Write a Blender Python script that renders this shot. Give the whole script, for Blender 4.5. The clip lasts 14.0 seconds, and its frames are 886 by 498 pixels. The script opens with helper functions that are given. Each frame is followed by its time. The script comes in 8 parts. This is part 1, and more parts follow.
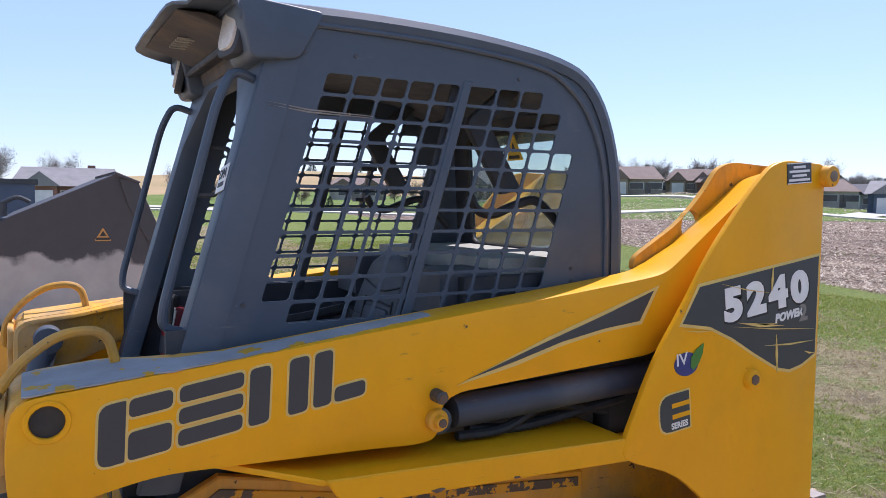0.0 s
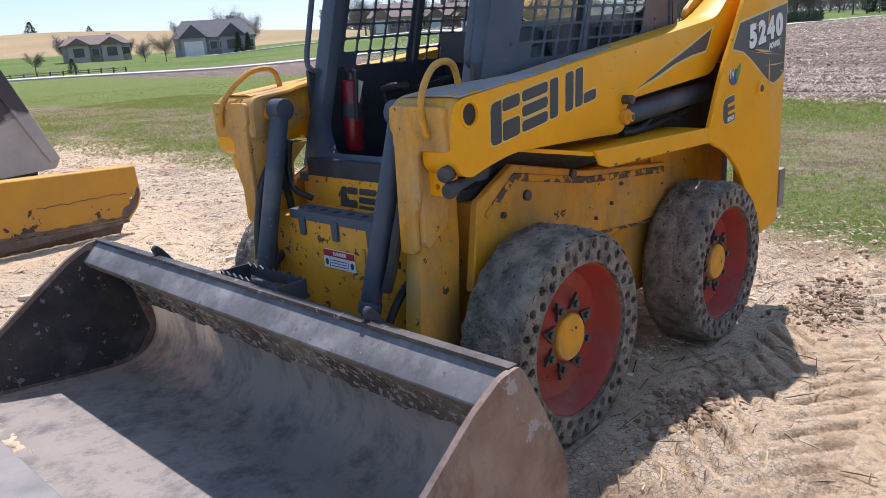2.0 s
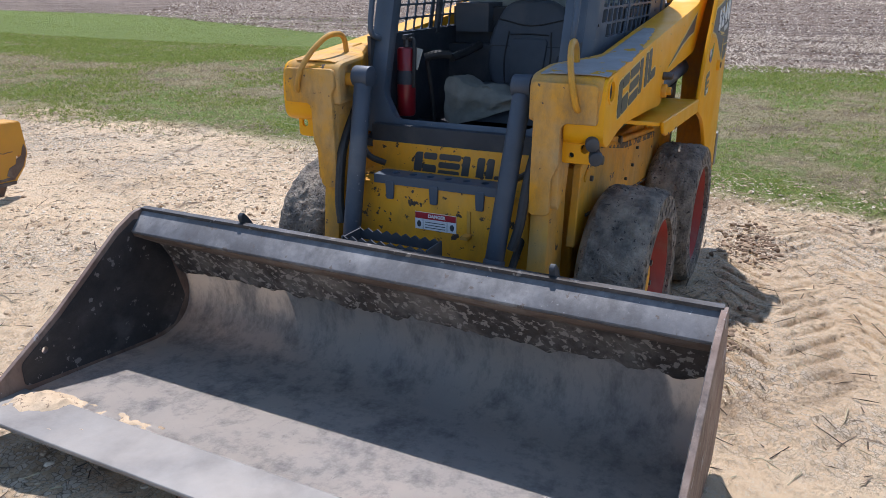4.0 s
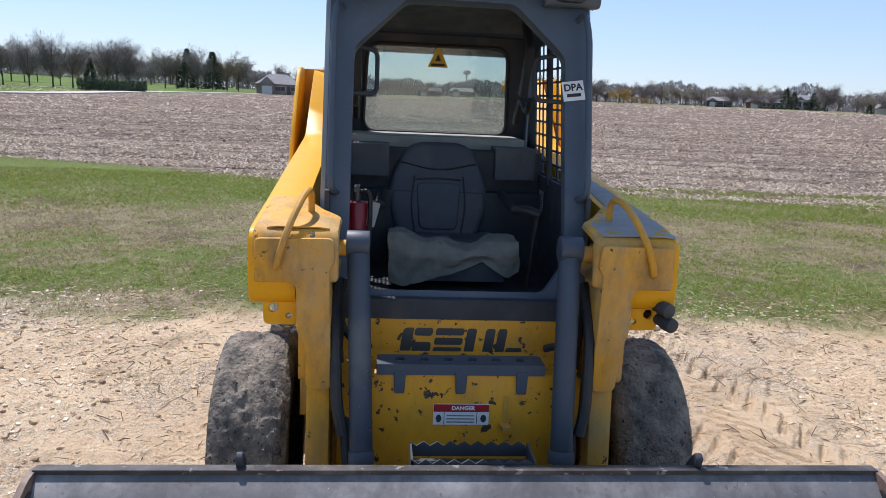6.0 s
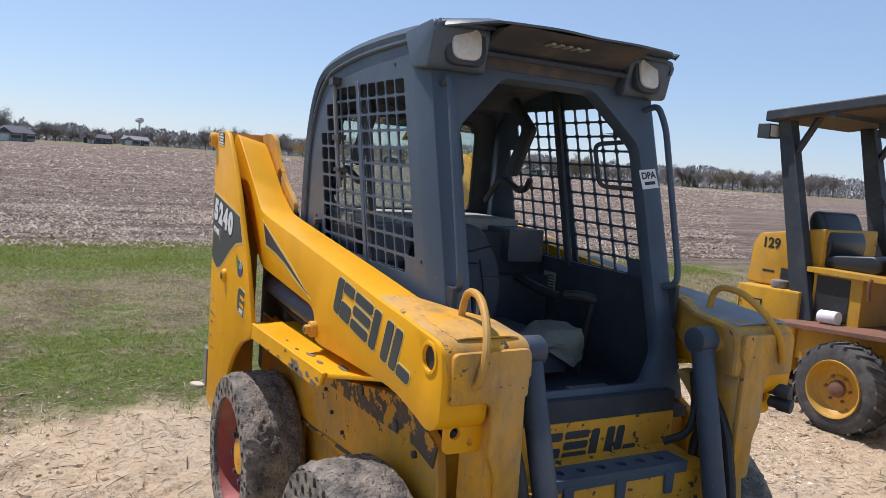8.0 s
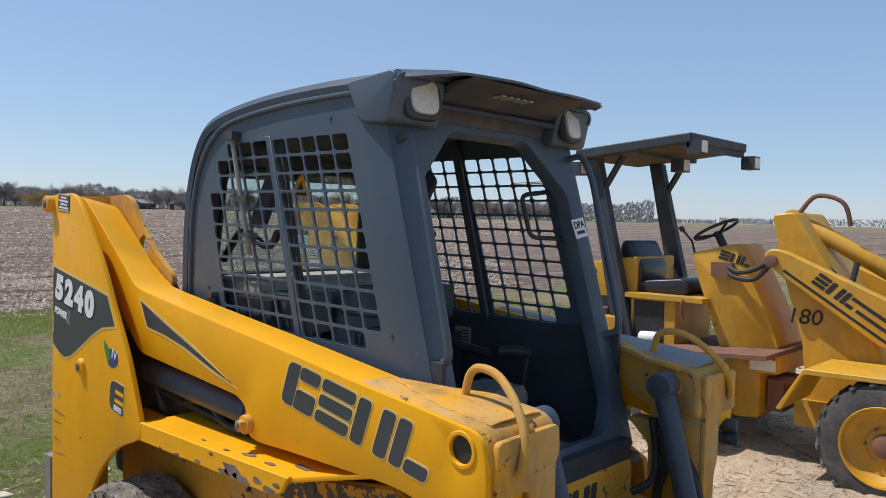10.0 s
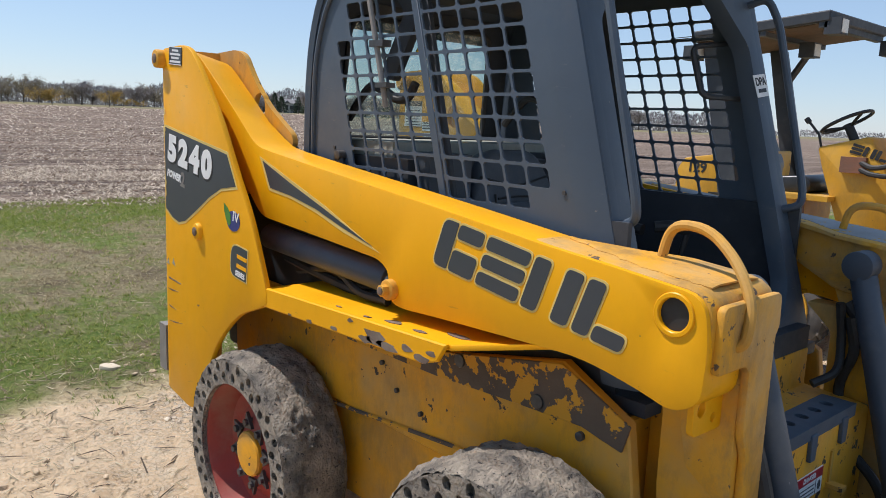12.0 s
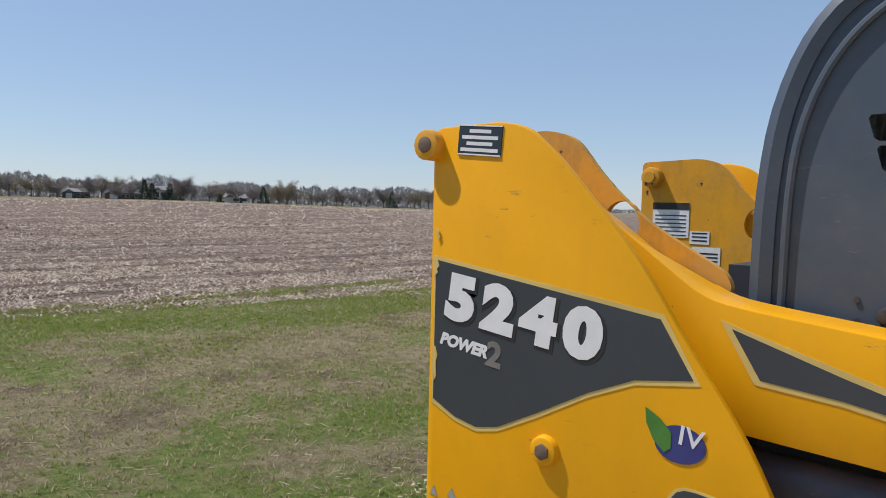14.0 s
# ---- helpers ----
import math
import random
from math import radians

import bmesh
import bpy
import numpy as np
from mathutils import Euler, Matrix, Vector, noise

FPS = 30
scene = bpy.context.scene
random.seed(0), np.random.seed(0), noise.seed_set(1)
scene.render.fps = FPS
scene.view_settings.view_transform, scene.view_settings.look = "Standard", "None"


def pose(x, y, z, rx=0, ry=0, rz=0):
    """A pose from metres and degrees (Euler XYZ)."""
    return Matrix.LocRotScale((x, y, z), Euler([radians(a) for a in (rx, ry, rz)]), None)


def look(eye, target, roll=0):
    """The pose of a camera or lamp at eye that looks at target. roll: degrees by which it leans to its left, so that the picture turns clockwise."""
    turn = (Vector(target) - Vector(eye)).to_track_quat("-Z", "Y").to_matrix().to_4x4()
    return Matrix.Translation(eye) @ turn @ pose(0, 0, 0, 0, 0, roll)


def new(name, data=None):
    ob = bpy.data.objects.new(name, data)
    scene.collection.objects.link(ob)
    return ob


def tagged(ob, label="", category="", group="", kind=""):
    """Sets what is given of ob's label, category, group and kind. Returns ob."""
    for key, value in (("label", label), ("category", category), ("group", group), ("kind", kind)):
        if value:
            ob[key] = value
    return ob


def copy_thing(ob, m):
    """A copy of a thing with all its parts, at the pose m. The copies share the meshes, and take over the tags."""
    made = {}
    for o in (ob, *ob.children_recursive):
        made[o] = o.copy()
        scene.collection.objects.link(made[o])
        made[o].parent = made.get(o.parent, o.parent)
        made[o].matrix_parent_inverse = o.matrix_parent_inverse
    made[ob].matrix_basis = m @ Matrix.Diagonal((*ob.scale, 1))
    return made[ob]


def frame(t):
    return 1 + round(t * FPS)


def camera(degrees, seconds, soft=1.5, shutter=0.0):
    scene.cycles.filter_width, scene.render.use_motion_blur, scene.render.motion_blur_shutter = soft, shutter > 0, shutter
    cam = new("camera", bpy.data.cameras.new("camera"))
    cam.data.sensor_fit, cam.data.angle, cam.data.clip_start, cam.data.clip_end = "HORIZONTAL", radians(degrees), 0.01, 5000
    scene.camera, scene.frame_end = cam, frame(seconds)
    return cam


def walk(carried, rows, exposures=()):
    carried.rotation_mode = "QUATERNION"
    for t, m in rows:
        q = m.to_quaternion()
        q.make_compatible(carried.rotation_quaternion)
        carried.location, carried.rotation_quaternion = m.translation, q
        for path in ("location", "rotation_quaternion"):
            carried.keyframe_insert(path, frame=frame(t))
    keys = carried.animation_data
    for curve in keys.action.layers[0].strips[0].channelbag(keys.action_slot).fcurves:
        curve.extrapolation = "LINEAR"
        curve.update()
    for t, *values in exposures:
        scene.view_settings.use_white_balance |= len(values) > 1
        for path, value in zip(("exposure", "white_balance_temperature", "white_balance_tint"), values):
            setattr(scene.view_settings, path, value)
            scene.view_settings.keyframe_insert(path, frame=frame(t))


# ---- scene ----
cam = camera(60.8, 14.0, soft=0.85)
PATH = [
    (0, (-0.024, -2.373, 1.709), (0.879, -0.728, 1.588), 0.7),
    (0.5, (-0.46, -2.299, 1.704), (0.586, -0.739, 1.617), 0.3),
    (1, (-0.884, -2.228, 1.612), (0.272, -0.751, 1.476), -1.8),
    (1.5, (-1.261, -2.143, 1.541), (-0.027, -0.76, 1.23), -2.9),
    (2, (-1.72, -2.198, 1.472), (-0.422, -0.933, 0.97), -3.8),
    (2.2, (-1.861, -2.19, 1.477), (-0.539, -0.981, 0.906), -4.0),
    (4.3, (-2.639, -1.087, 1.631), (-1.009, -0.361, 1.04), 0.4),
    (4.5, (-2.651, -0.919, 1.635), (-0.985, -0.246, 1.078), 0.7),
    (5, (-2.648, -0.54, 1.685), (-0.888, -0.075, 1.214), 1.2),
    (5.5, (-2.486, -0.127, 1.697), (-0.66, 0.037, 1.281), 1.7),
    (6, (-2.344, 0.284, 1.715), (-0.509, 0.12, 1.345), 2.5),
    (6.5, (-2.216, 0.628, 1.734), (-0.418, 0.182, 1.407), 3.4),
    (7, (-1.997, 0.937, 1.706), (-0.256, 0.295, 1.41), 4.0),
    (7.5, (-1.848, 1.275, 1.723), (-0.154, 0.497, 1.474), 4.3),
    (7.7, (-1.794, 1.41, 1.731), (-0.12, 0.585, 1.502), 4.3),
    (9.8, (-1.114, 1.973, 1.772), (0.212, 0.643, 1.702), 1.5),
    (10, (-1.147, 1.955, 1.783), (0.147, 0.594, 1.706), 1.3),
    (10.5, (-1.199, 1.956, 1.743), (0.068, 0.574, 1.606), 0.9),
    (11, (-1.183, 1.974, 1.635), (0.124, 0.648, 1.383), 1.1),
    (11.5, (-1.079, 1.934, 1.583), (0.285, 0.682, 1.253), 1.8),
    (12, (-0.763, 1.966, 1.601), (0.618, 0.729, 1.29), 2.4),
    (12.5, (-0.302, 2.023, 1.649), (1.053, 0.741, 1.414), 2.4),
    (13, (0.251, 2.027, 1.644), (1.517, 0.65, 1.454), 2.2),
    (13.5, (0.802, 2.158, 1.633), (2.029, 0.74, 1.502), 2.4),
    (14, (1.176, 2.126, 1.655), (2.36, 0.669, 1.557), 1.4),
]
walk(cam, [(t, look(eye, target, roll)) for t, eye, target, roll in PATH],
     [(0, 0.65, 6200, 23), (0.5, 0.42, 6250, 20), (1.2, 0.35, 6320, 20), (2, 0.57, 6280, 20), (4.5, 0.38, 6050, 15), (5.5, 0.39, 6180, 16), (7.5, 0.26, 6350, 17), (9.9, 0.07, 6350, 13), (11.2, 0.16, 6450, 13), (12.0, 0.27, 6550, 13), (13, 0.18, 6550, 13), (14, 0.04, 6550, 14)])

# ---- daylight: clear spring noon, sun behind the loader and to its right ----
SUN_WAY = Vector((0.50, 0.27, 1.0)).normalized()
SUN_UP = math.asin(SUN_WAY.z)
SUN_ROUND = math.atan2(SUN_WAY.x, SUN_WAY.y)
world = bpy.data.worlds.new("sky")
scene.world = world
world.use_nodes = True
wn = world.node_tree
sky = wn.nodes.new("ShaderNodeTexSky")
sky.sky_type = 'NISHITA'
sky.sun_disc = False
sky.sun_elevation, sky.sun_rotation = SUN_UP, SUN_ROUND
sky.air_density, sky.dust_density, sky.ozone_density, sky.altitude = 1.0, 0.2, 2.0, 250.0
haze = wn.nodes.new("ShaderNodeMix")          # thin even haze over the clear sky
haze.data_type = 'RGBA'
haze.inputs[0].default_value = 0.52
haze.inputs[7].default_value = (2.55, 3.85, 5.7, 1)
wn.links.new(sky.outputs[0], haze.inputs[6])
wn.links.new(haze.outputs[2], wn.nodes["Background"].inputs[0])
wn.nodes["Background"].inputs[1].default_value = 0.118
sun_data = bpy.data.lights.new("sun", 'SUN')
sun_data.energy, sun_data.angle, sun_data.color = 4.2, radians(0.55), (1.0, 0.965, 0.935)
sun = new("sun", sun_data)
sun.matrix_world = look(SUN_WAY * 60, (0, 0, 0))


# ---- materials ----
def mat(name, col, col2=None, scale=6.0, rough=0.5, rough2=None, metal=0.0, bump=0.0, bscale=80.0, detail=6.0,
        chip=None, chip_at=0.70, chip_scale=9.0, dust=None, dust_amt=0.0, random_tint=0.0, spec=0.5, bdist=0.01, scratch=None, grime=None, grime_amt=0.5):
    m = bpy.data.materials.new(name)
    m.use_nodes = True
    nt = m.node_tree
    bs = nt.nodes["Principled BSDF"]
    bs.inputs["Roughness"].default_value = rough
    bs.inputs["Metallic"].default_value = metal
    bs.inputs["Specular IOR Level"].default_value = spec
    tc = nt.nodes.new("ShaderNodeTexCoord")

    def nz(sc, det=detail, w=0.5):
        n = nt.nodes.new("ShaderNodeTexNoise")
        n.inputs["Scale"].default_value, n.inputs["Detail"].default_value, n.inputs["Roughness"].default_value = sc, det, 0.6
        nt.links.new(tc.outputs["Object"], n.inputs["Vector"])
        return n.outputs["Fac"]

    def ramp(f, a, b):
        r = nt.nodes.new("ShaderNodeMapRange")
        r.inputs["From Min"].default_value, r.inputs["From Max"].default_value = a, b
        nt.links.new(f, r.inputs["Value"])
        return r.outputs["Result"]

    def mix(f, a, b):
        x = nt.nodes.new("ShaderNodeMix")
        x.data_type = 'RGBA'
        if isinstance(f, float):
            x.inputs[0].default_value = f
        else:
            nt.links.new(f, x.inputs[0])
        for k, v in ((6, a), (7, b)):
            if isinstance(v, tuple):
                x.inputs[k].default_value = (*v, 1)
            else:
                nt.links.new(v, x.inputs[k])
        return x.outputs[2]
    c = mix(ramp(nz(scale), 0.32, 0.68), tuple(col), tuple(col2 or [v * 0.82 for v in col]))
    if dust:
        c = mix(ramp(nz(scale * 0.6), 0.62 - dust_amt * 0.4, 0.95 - dust_amt * 0.4), c, tuple(dust))
    if chip:
        k = ramp(nz(chip_scale, 8), chip_at, chip_at + 0.012)
        c = mix(k, c, tuple(chip))
    if grime:
        # greasy dirt in blotches, drawn down a little, with a fine grain
        mp = nt.nodes.new("ShaderNodeMapping")
        mp.inputs["Scale"].default_value = (1.0, 1.0, 0.45)
        nt.links.new(tc.outputs["Object"], mp.inputs[0])
        n = nt.nodes.new("ShaderNodeTexNoise")
        n.inputs["Scale"].default_value, n.inputs["Detail"].default_value, n.inputs["Roughness"].default_value = 7.0, 12.0, 0.76
        nt.links.new(mp.outputs[0], n.inputs["Vector"])
        g_ = nt.nodes.new("ShaderNodeMath")
        g_.operation = 'MULTIPLY'
        nt.links.new(ramp(n.outputs["Fac"], 0.47, 0.70), g_.inputs[0])
        g_.inputs[1].default_value = grime_amt
        c = mix(g_.outputs[0], c, tuple(grime))
    if scratch:
        # fine scuffs drawn out along the surface, and small nicks
        mp = nt.nodes.new("ShaderNodeMapping")
        mp.inputs["Scale"].default_value = (5.0, 30.0, 26.0)
        mp.inputs["Rotation"].default_value = (0.2, 0.35, 0.1)
        nt.links.new(tc.outputs["Object"], mp.inputs[0])
        n = nt.nodes.new("ShaderNodeTexNoise")
        n.inputs["Scale"].default_value, n.inputs["Detail"].default_value, n.inputs["Roughness"].default_value = 2.2, 9.0, 0.72
        nt.links.new(mp.outputs[0], n.inputs["Vector"])
        wear = nt.nodes.new("ShaderNodeMath")
        wear.operation = 'MULTIPLY'
        nt.links.new(ramp(n.outputs["Fac"], 0.63, 0.70), wear.inputs[0])
        nt.links.new(ramp(nz(2.6, 3), 0.48, 0.62), wear.inputs[1])
        c = mix(wear.outputs[0], c, tuple(scratch))
        c = mix(ramp(nz(65, 2), 0.755, 0.77), c, tuple(scratch))
    if random_tint:
        oi = nt.nodes.new("ShaderNodeObjectInfo")
        h = nt.nodes.new("ShaderNodeHueSaturation")
        nt.links.new(ramp(oi.outputs["Random"], 0.0, 1.0), h.inputs["Fac"])
        h.inputs["Value"].default_value = 1.0 - random_tint
        nt.links.new(c, h.inputs["Color"])
        c = h.outputs[0]
    nt.links.new(c, bs.inputs["Base Color"])
    if rough2 is not None:
        r = nt.nodes.new("ShaderNodeMapRange")
        r.inputs["From Min"].default_value, r.inputs["From Max"].default_value = 0.3, 0.7
        r.inputs["To Min"].default_value, r.inputs["To Max"].default_value = rough, rough2
        nt.links.new(nz(scale * 2.3), r.inputs["Value"])
        nt.links.new(r.outputs["Result"], bs.inputs["Roughness"])
    if bump:
        b = nt.nodes.new("ShaderNodeBump")
        b.inputs["Strength"].default_value, b.inputs["Distance"].default_value = bump, bdist
        nt.links.new(nz(bscale, 5), b.inputs["Height"])
        nt.links.new(b.outputs[0], bs.inputs["Normal"])
    return m


YEL = (0.82, 0.378, 0.003)
M_yellow = mat("yellow_paint", YEL, (0.76, 0.355, 0.003), scale=3, rough=0.34, rough2=0.55, bump=0.03, bscale=30, spec=0.26,
               chip=(0.10, 0.075, 0.05), chip_at=0.725, chip_scale=17, dust=(0.62, 0.33, 0.02), dust_amt=0.12, scratch=(0.30, 0.19, 0.05), grime=(0.46, 0.25, 0.02), grime_amt=0.15)
M_yworn = mat("worn_yellow_paint", (0.75, 0.342, 0.008), (0.62, 0.29, 0.016), scale=5, rough=0.5, rough2=0.7, bump=0.10, bscale=40, spec=0.4,
              chip=(0.05, 0.036, 0.028), chip_at=0.665, chip_scale=16, dust=(0.38, 0.27, 0.12), dust_amt=0.5, scratch=(0.17, 0.11, 0.05), grime=(0.20, 0.125, 0.05), grime_amt=0.6)
M_front = mat("chipped_front_paint", (0.76, 0.350, 0.010), (0.66, 0.30, 0.016), scale=4, rough=0.5, rough2=0.7, bump=0.10, bscale=40, spec=0.4,
              chip=(0.045, 0.032, 0.026), chip_at=0.612, chip_scale=24, dust=(0.50, 0.33, 0.12), dust_amt=0.35, scratch=(0.12, 0.08, 0.05), grime=(0.26, 0.15, 0.04), grime_amt=0.45)
M_head = mat("trodden_yellow_paint", (0.72, 0.335, 0.010), (0.60, 0.29, 0.028), scale=7, rough=0.55, rough2=0.8, bump=0.16, bscale=50, spec=0.35,
             chip=(0.09, 0.062, 0.042), chip_at=0.655, chip_scale=26, dust=(0.42, 0.31, 0.16), dust_amt=0.6, scratch=(0.13, 0.09, 0.05), grime=(0.22, 0.145, 0.065), grime_amt=0.85)
M_grey = mat("charcoal_paint", (0.062, 0.087, 0.119), (0.052, 0.073, 0.100), scale=4, rough=0.42, rough2=0.58, bump=0.03, bscale=60,
             chip=(0.16, 0.15, 0.14), chip_at=0.75, chip_scale=26, dust=(0.13, 0.135, 0.135), dust_amt=0.15, scratch=(0.17, 0.165, 0.16))
M_cyl = mat("dark_cylinder_paint", (0.050, 0.066, 0.090), (0.040, 0.052, 0.070), scale=6, rough=0.45, rough2=0.62, bump=0.06, chip=(0.16, 0.16, 0.165), chip_at=0.70, chip_scale=18, scratch=(0.20, 0.20, 0.205), dust=(0.13, 0.13, 0.13), dust_amt=0.2)
M_dark = mat("dark_plastic", (0.036, 0.043, 0.053), (0.027, 0.032, 0.039), scale=6, rough=0.55, rough2=0.75, bump=0.05, dust=(0.10, 0.095, 0.085), dust_amt=0.2)
M_black = mat("black_rubber_hose", (0.014, 0.014, 0.015), (0.03, 0.029, 0.027), scale=20, rough=0.6)
M_decal = mat("slate_decal", (0.040, 0.047, 0.055), (0.048, 0.055, 0.062), scale=5, rough=0.38, chip=(0.55, 0.33, 0.05), chip_at=0.80, chip_scale=16)
M_cream = mat("decal_outline", (0.72, 0.52, 0.16), scale=5, rough=0.45)
M_white = mat("white_print", (0.78, 0.78, 0.76), (0.70, 0.70, 0.68), scale=20, rough=0.45)
M_tyre = mat("tyre_rubber", (0.085, 0.078, 0.070), (0.165, 0.145, 0.122), scale=22, rough=0.85, rough2=0.95, bump=1.0, bscale=80, bdist=0.03, detail=10,
             dust=(0.44, 0.375, 0.29), dust_amt=0.67, chip=(0.060, 0.055, 0.050), chip_at=0.62, chip_scale=55)
M_red = mat("red_rim_paint", (0.34, 0.036, 0.020), (0.25, 0.038, 0.026), scale=8, rough=0.55, rough2=0.7, bump=0.05, dust=(0.30, 0.15, 0.10), dust_amt=0.25,
            chip=(0.05, 0.04, 0.035), chip_at=0.70, chip_scale=20)
M_steel = mat("worn_steel", (0.26, 0.245, 0.225), (0.17, 0.155, 0.14), scale=5, rough=0.5, rough2=0.7, metal=0.25, bump=0.15, bscale=45,
              dust=(0.30, 0.27, 0.235), dust_amt=0.5)
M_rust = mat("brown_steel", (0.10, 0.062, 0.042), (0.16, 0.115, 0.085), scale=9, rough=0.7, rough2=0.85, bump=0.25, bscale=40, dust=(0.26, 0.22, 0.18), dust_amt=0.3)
M_bplate = mat("scuffed_rusty_plate", (0.18, 0.110, 0.082), (0.27, 0.195, 0.150), scale=7, rough=0.55, rough2=0.8, metal=0.15, bump=0.4, bscale=30, dust=(0.30, 0.25, 0.21), dust_amt=0.3,
               chip=(0.33, 0.31, 0.30), chip_at=0.64, chip_scale=8, scratch=(0.42, 0.37, 0.33), grime=(0.035, 0.028, 0.026), grime_amt=0.8)
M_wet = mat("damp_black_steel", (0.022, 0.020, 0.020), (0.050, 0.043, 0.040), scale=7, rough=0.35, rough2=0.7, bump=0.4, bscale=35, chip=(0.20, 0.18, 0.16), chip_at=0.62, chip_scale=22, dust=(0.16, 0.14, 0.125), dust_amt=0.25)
M_beam = mat("rubbed_blue_steel", (0.150, 0.148, 0.150), (0.095, 0.092, 0.092), scale=9, rough=0.58, rough2=0.8, metal=0.1, bump=0.12, bscale=60,
             dust=(0.34, 0.33, 0.315), dust_amt=0.35, chip=(0.12, 0.095, 0.08), chip_at=0.64, chip_scale=24, scratch=(0.48, 0.47, 0.45), grime=(0.07, 0.062, 0.058), grime_amt=0.7)
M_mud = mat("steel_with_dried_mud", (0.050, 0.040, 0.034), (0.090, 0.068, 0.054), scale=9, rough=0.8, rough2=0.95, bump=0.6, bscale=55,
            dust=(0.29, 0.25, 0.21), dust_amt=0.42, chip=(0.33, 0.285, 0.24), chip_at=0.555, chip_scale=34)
M_shell = mat("bucket_floor_steel", (0.44, 0.405, 0.37), (0.60, 0.52, 0.44), scale=2.0, rough=0.6, rough2=0.85, metal=0.0, bump=0.15, bscale=45,
              dust=(0.50, 0.44, 0.37), dust_amt=0.6, scratch=(0.20, 0.19, 0.19), grime=(0.115, 0.112, 0.118), grime_amt=0.85)
# grey of worn paint, with the sky's reflection put into the colour
M_rub_sheen = mat("rubbed_paint_with_sheen", (0.31, 0.31, 0.31), (0.24, 0.235, 0.23), scale=8, rough=0.6, rough2=0.85, spec=0.3, bump=0.12, bscale=60, chip=(0.50, 0.27, 0.02), chip_at=0.60, chip_scale=12, scratch=(0.25, 0.21, 0.16))
M_rod = mat("polished_rod", (0.55, 0.55, 0.56), scale=9, rough=0.18, metal=1.0)
M_pin = mat("pin_steel", (0.10, 0.10, 0.105), (0.06, 0.055, 0.05), scale=30, rough=0.45, metal=0.5)


# ---- mesh helpers ----
def link(name, bm, material, parent=None, label="", smooth=True):
    me = bpy.data.meshes.new(name)
    bmesh.ops.recalc_face_normals(bm, faces=bm.faces)
    bm.to_mesh(me)
    bm.free()
    me.materials.append(material)
    if smooth:
        me.shade_smooth()
        me.set_sharp_from_angle(angle=radians(32))
    ob = new(name, me)
    if parent:
        ob.parent = parent
        bpy.context.view_layer.update()
        ob.matrix_parent_inverse = parent.matrix_world.inverted()
    if label:
        ob["label"] = label
    return ob


def part(name, bm, material, parent, label=""):
    return link(name, bm, material, parent, label)


def thing(name, at, label, category, group=""):
    e = new(name)
    e.empty_display_size = 0.1
    e.location = at
    bpy.context.view_layer.update()
    return tagged(e, label, category, group)


def bevel(bm, w, seg=1, angle=25):
    es = [e for e in bm.edges if len(e.link_faces) == 2 and e.calc_face_angle(0) > radians(angle)]
    if w and es:
        bmesh.ops.bevel(bm, geom=es, offset=w, segments=seg, affect='EDGES', profile=0.5, clamp_overlap=True)


def box(x0, x1, y0, y1, z0, z1, w=0.004, seg=1, bm=None):
    b = bmesh.new()
    vs = [b.verts.new(p) for p in ((x0, y0, z0), (x1, y0, z0), (x1, y1, z0), (x0, y1, z0), (x0, y0, z1), (x1, y0, z1), (x1, y1, z1), (x0, y1, z1))]
    for f in ((3, 2, 1, 0), (4, 5, 6, 7), (0, 1, 5, 4), (1, 2, 6, 5), (2, 3, 7, 6), (3, 0, 4, 7)):
        b.faces.new([vs[i] for i in f])
    bevel(b, w, seg)
    return merge(bm, b) if bm else b


def merge(bm, other):
    me = bpy.data.meshes.new("tmp")
    other.to_mesh(me)
    other.free()
    bm.from_mesh(me)
    bpy.data.meshes.remove(me)
    return bm


def join(*bms):
    b = bms[0]
    for o in bms[1:]:
        merge(b, o)
    return b


def moved(bm, m):
    bmesh.ops.transform(bm, matrix=m, verts=bm.verts)
    return bm


def prism(outline, lo, hi, axis="y", w=0.004, seg=1, holes=()):
    """A plate: an outline in the two other axes, with holes, between lo and hi on the axis."""
    b = bmesh.new()

    def put(u, v):
        return (u, lo, v) if axis == "y" else (lo, u, v) if axis == "x" else (u, v, lo)
    edges = []
    for loop in (outline, *holes):
        vs = [b.verts.new(put(u, v)) for u, v in loop]
        edges += [b.edges.new((vs[i], vs[(i + 1) % len(vs)])) for i in range(len(vs))]
    if holes:
        bmesh.ops.triangle_fill(b, use_beauty=True, use_dissolve=False, edges=edges)
    else:
        b.faces.new(b.verts)
    faces = b.faces[:]
    r = bmesh.ops.extrude_face_region(b, geom=faces)
    d = hi - lo
    mv = [g for g in r["geom"] if isinstance(g, bmesh.types.BMVert)]
    bmesh.ops.translate(b, verts=mv, vec=(0, d, 0) if axis == "y" else (d, 0, 0) if axis == "x" else (0, 0, d))
    bmesh.ops.recalc_face_normals(b, faces=b.faces)
    if w:
        bevel(b, w, seg, 40)
    return b


def circle(cx, cz, r, n=20, rz=None):
    return [(cx + r * math.cos(2 * math.pi * i / n), cz + (rz or r) * math.sin(2 * math.pi * i / n)) for i in range(n)]


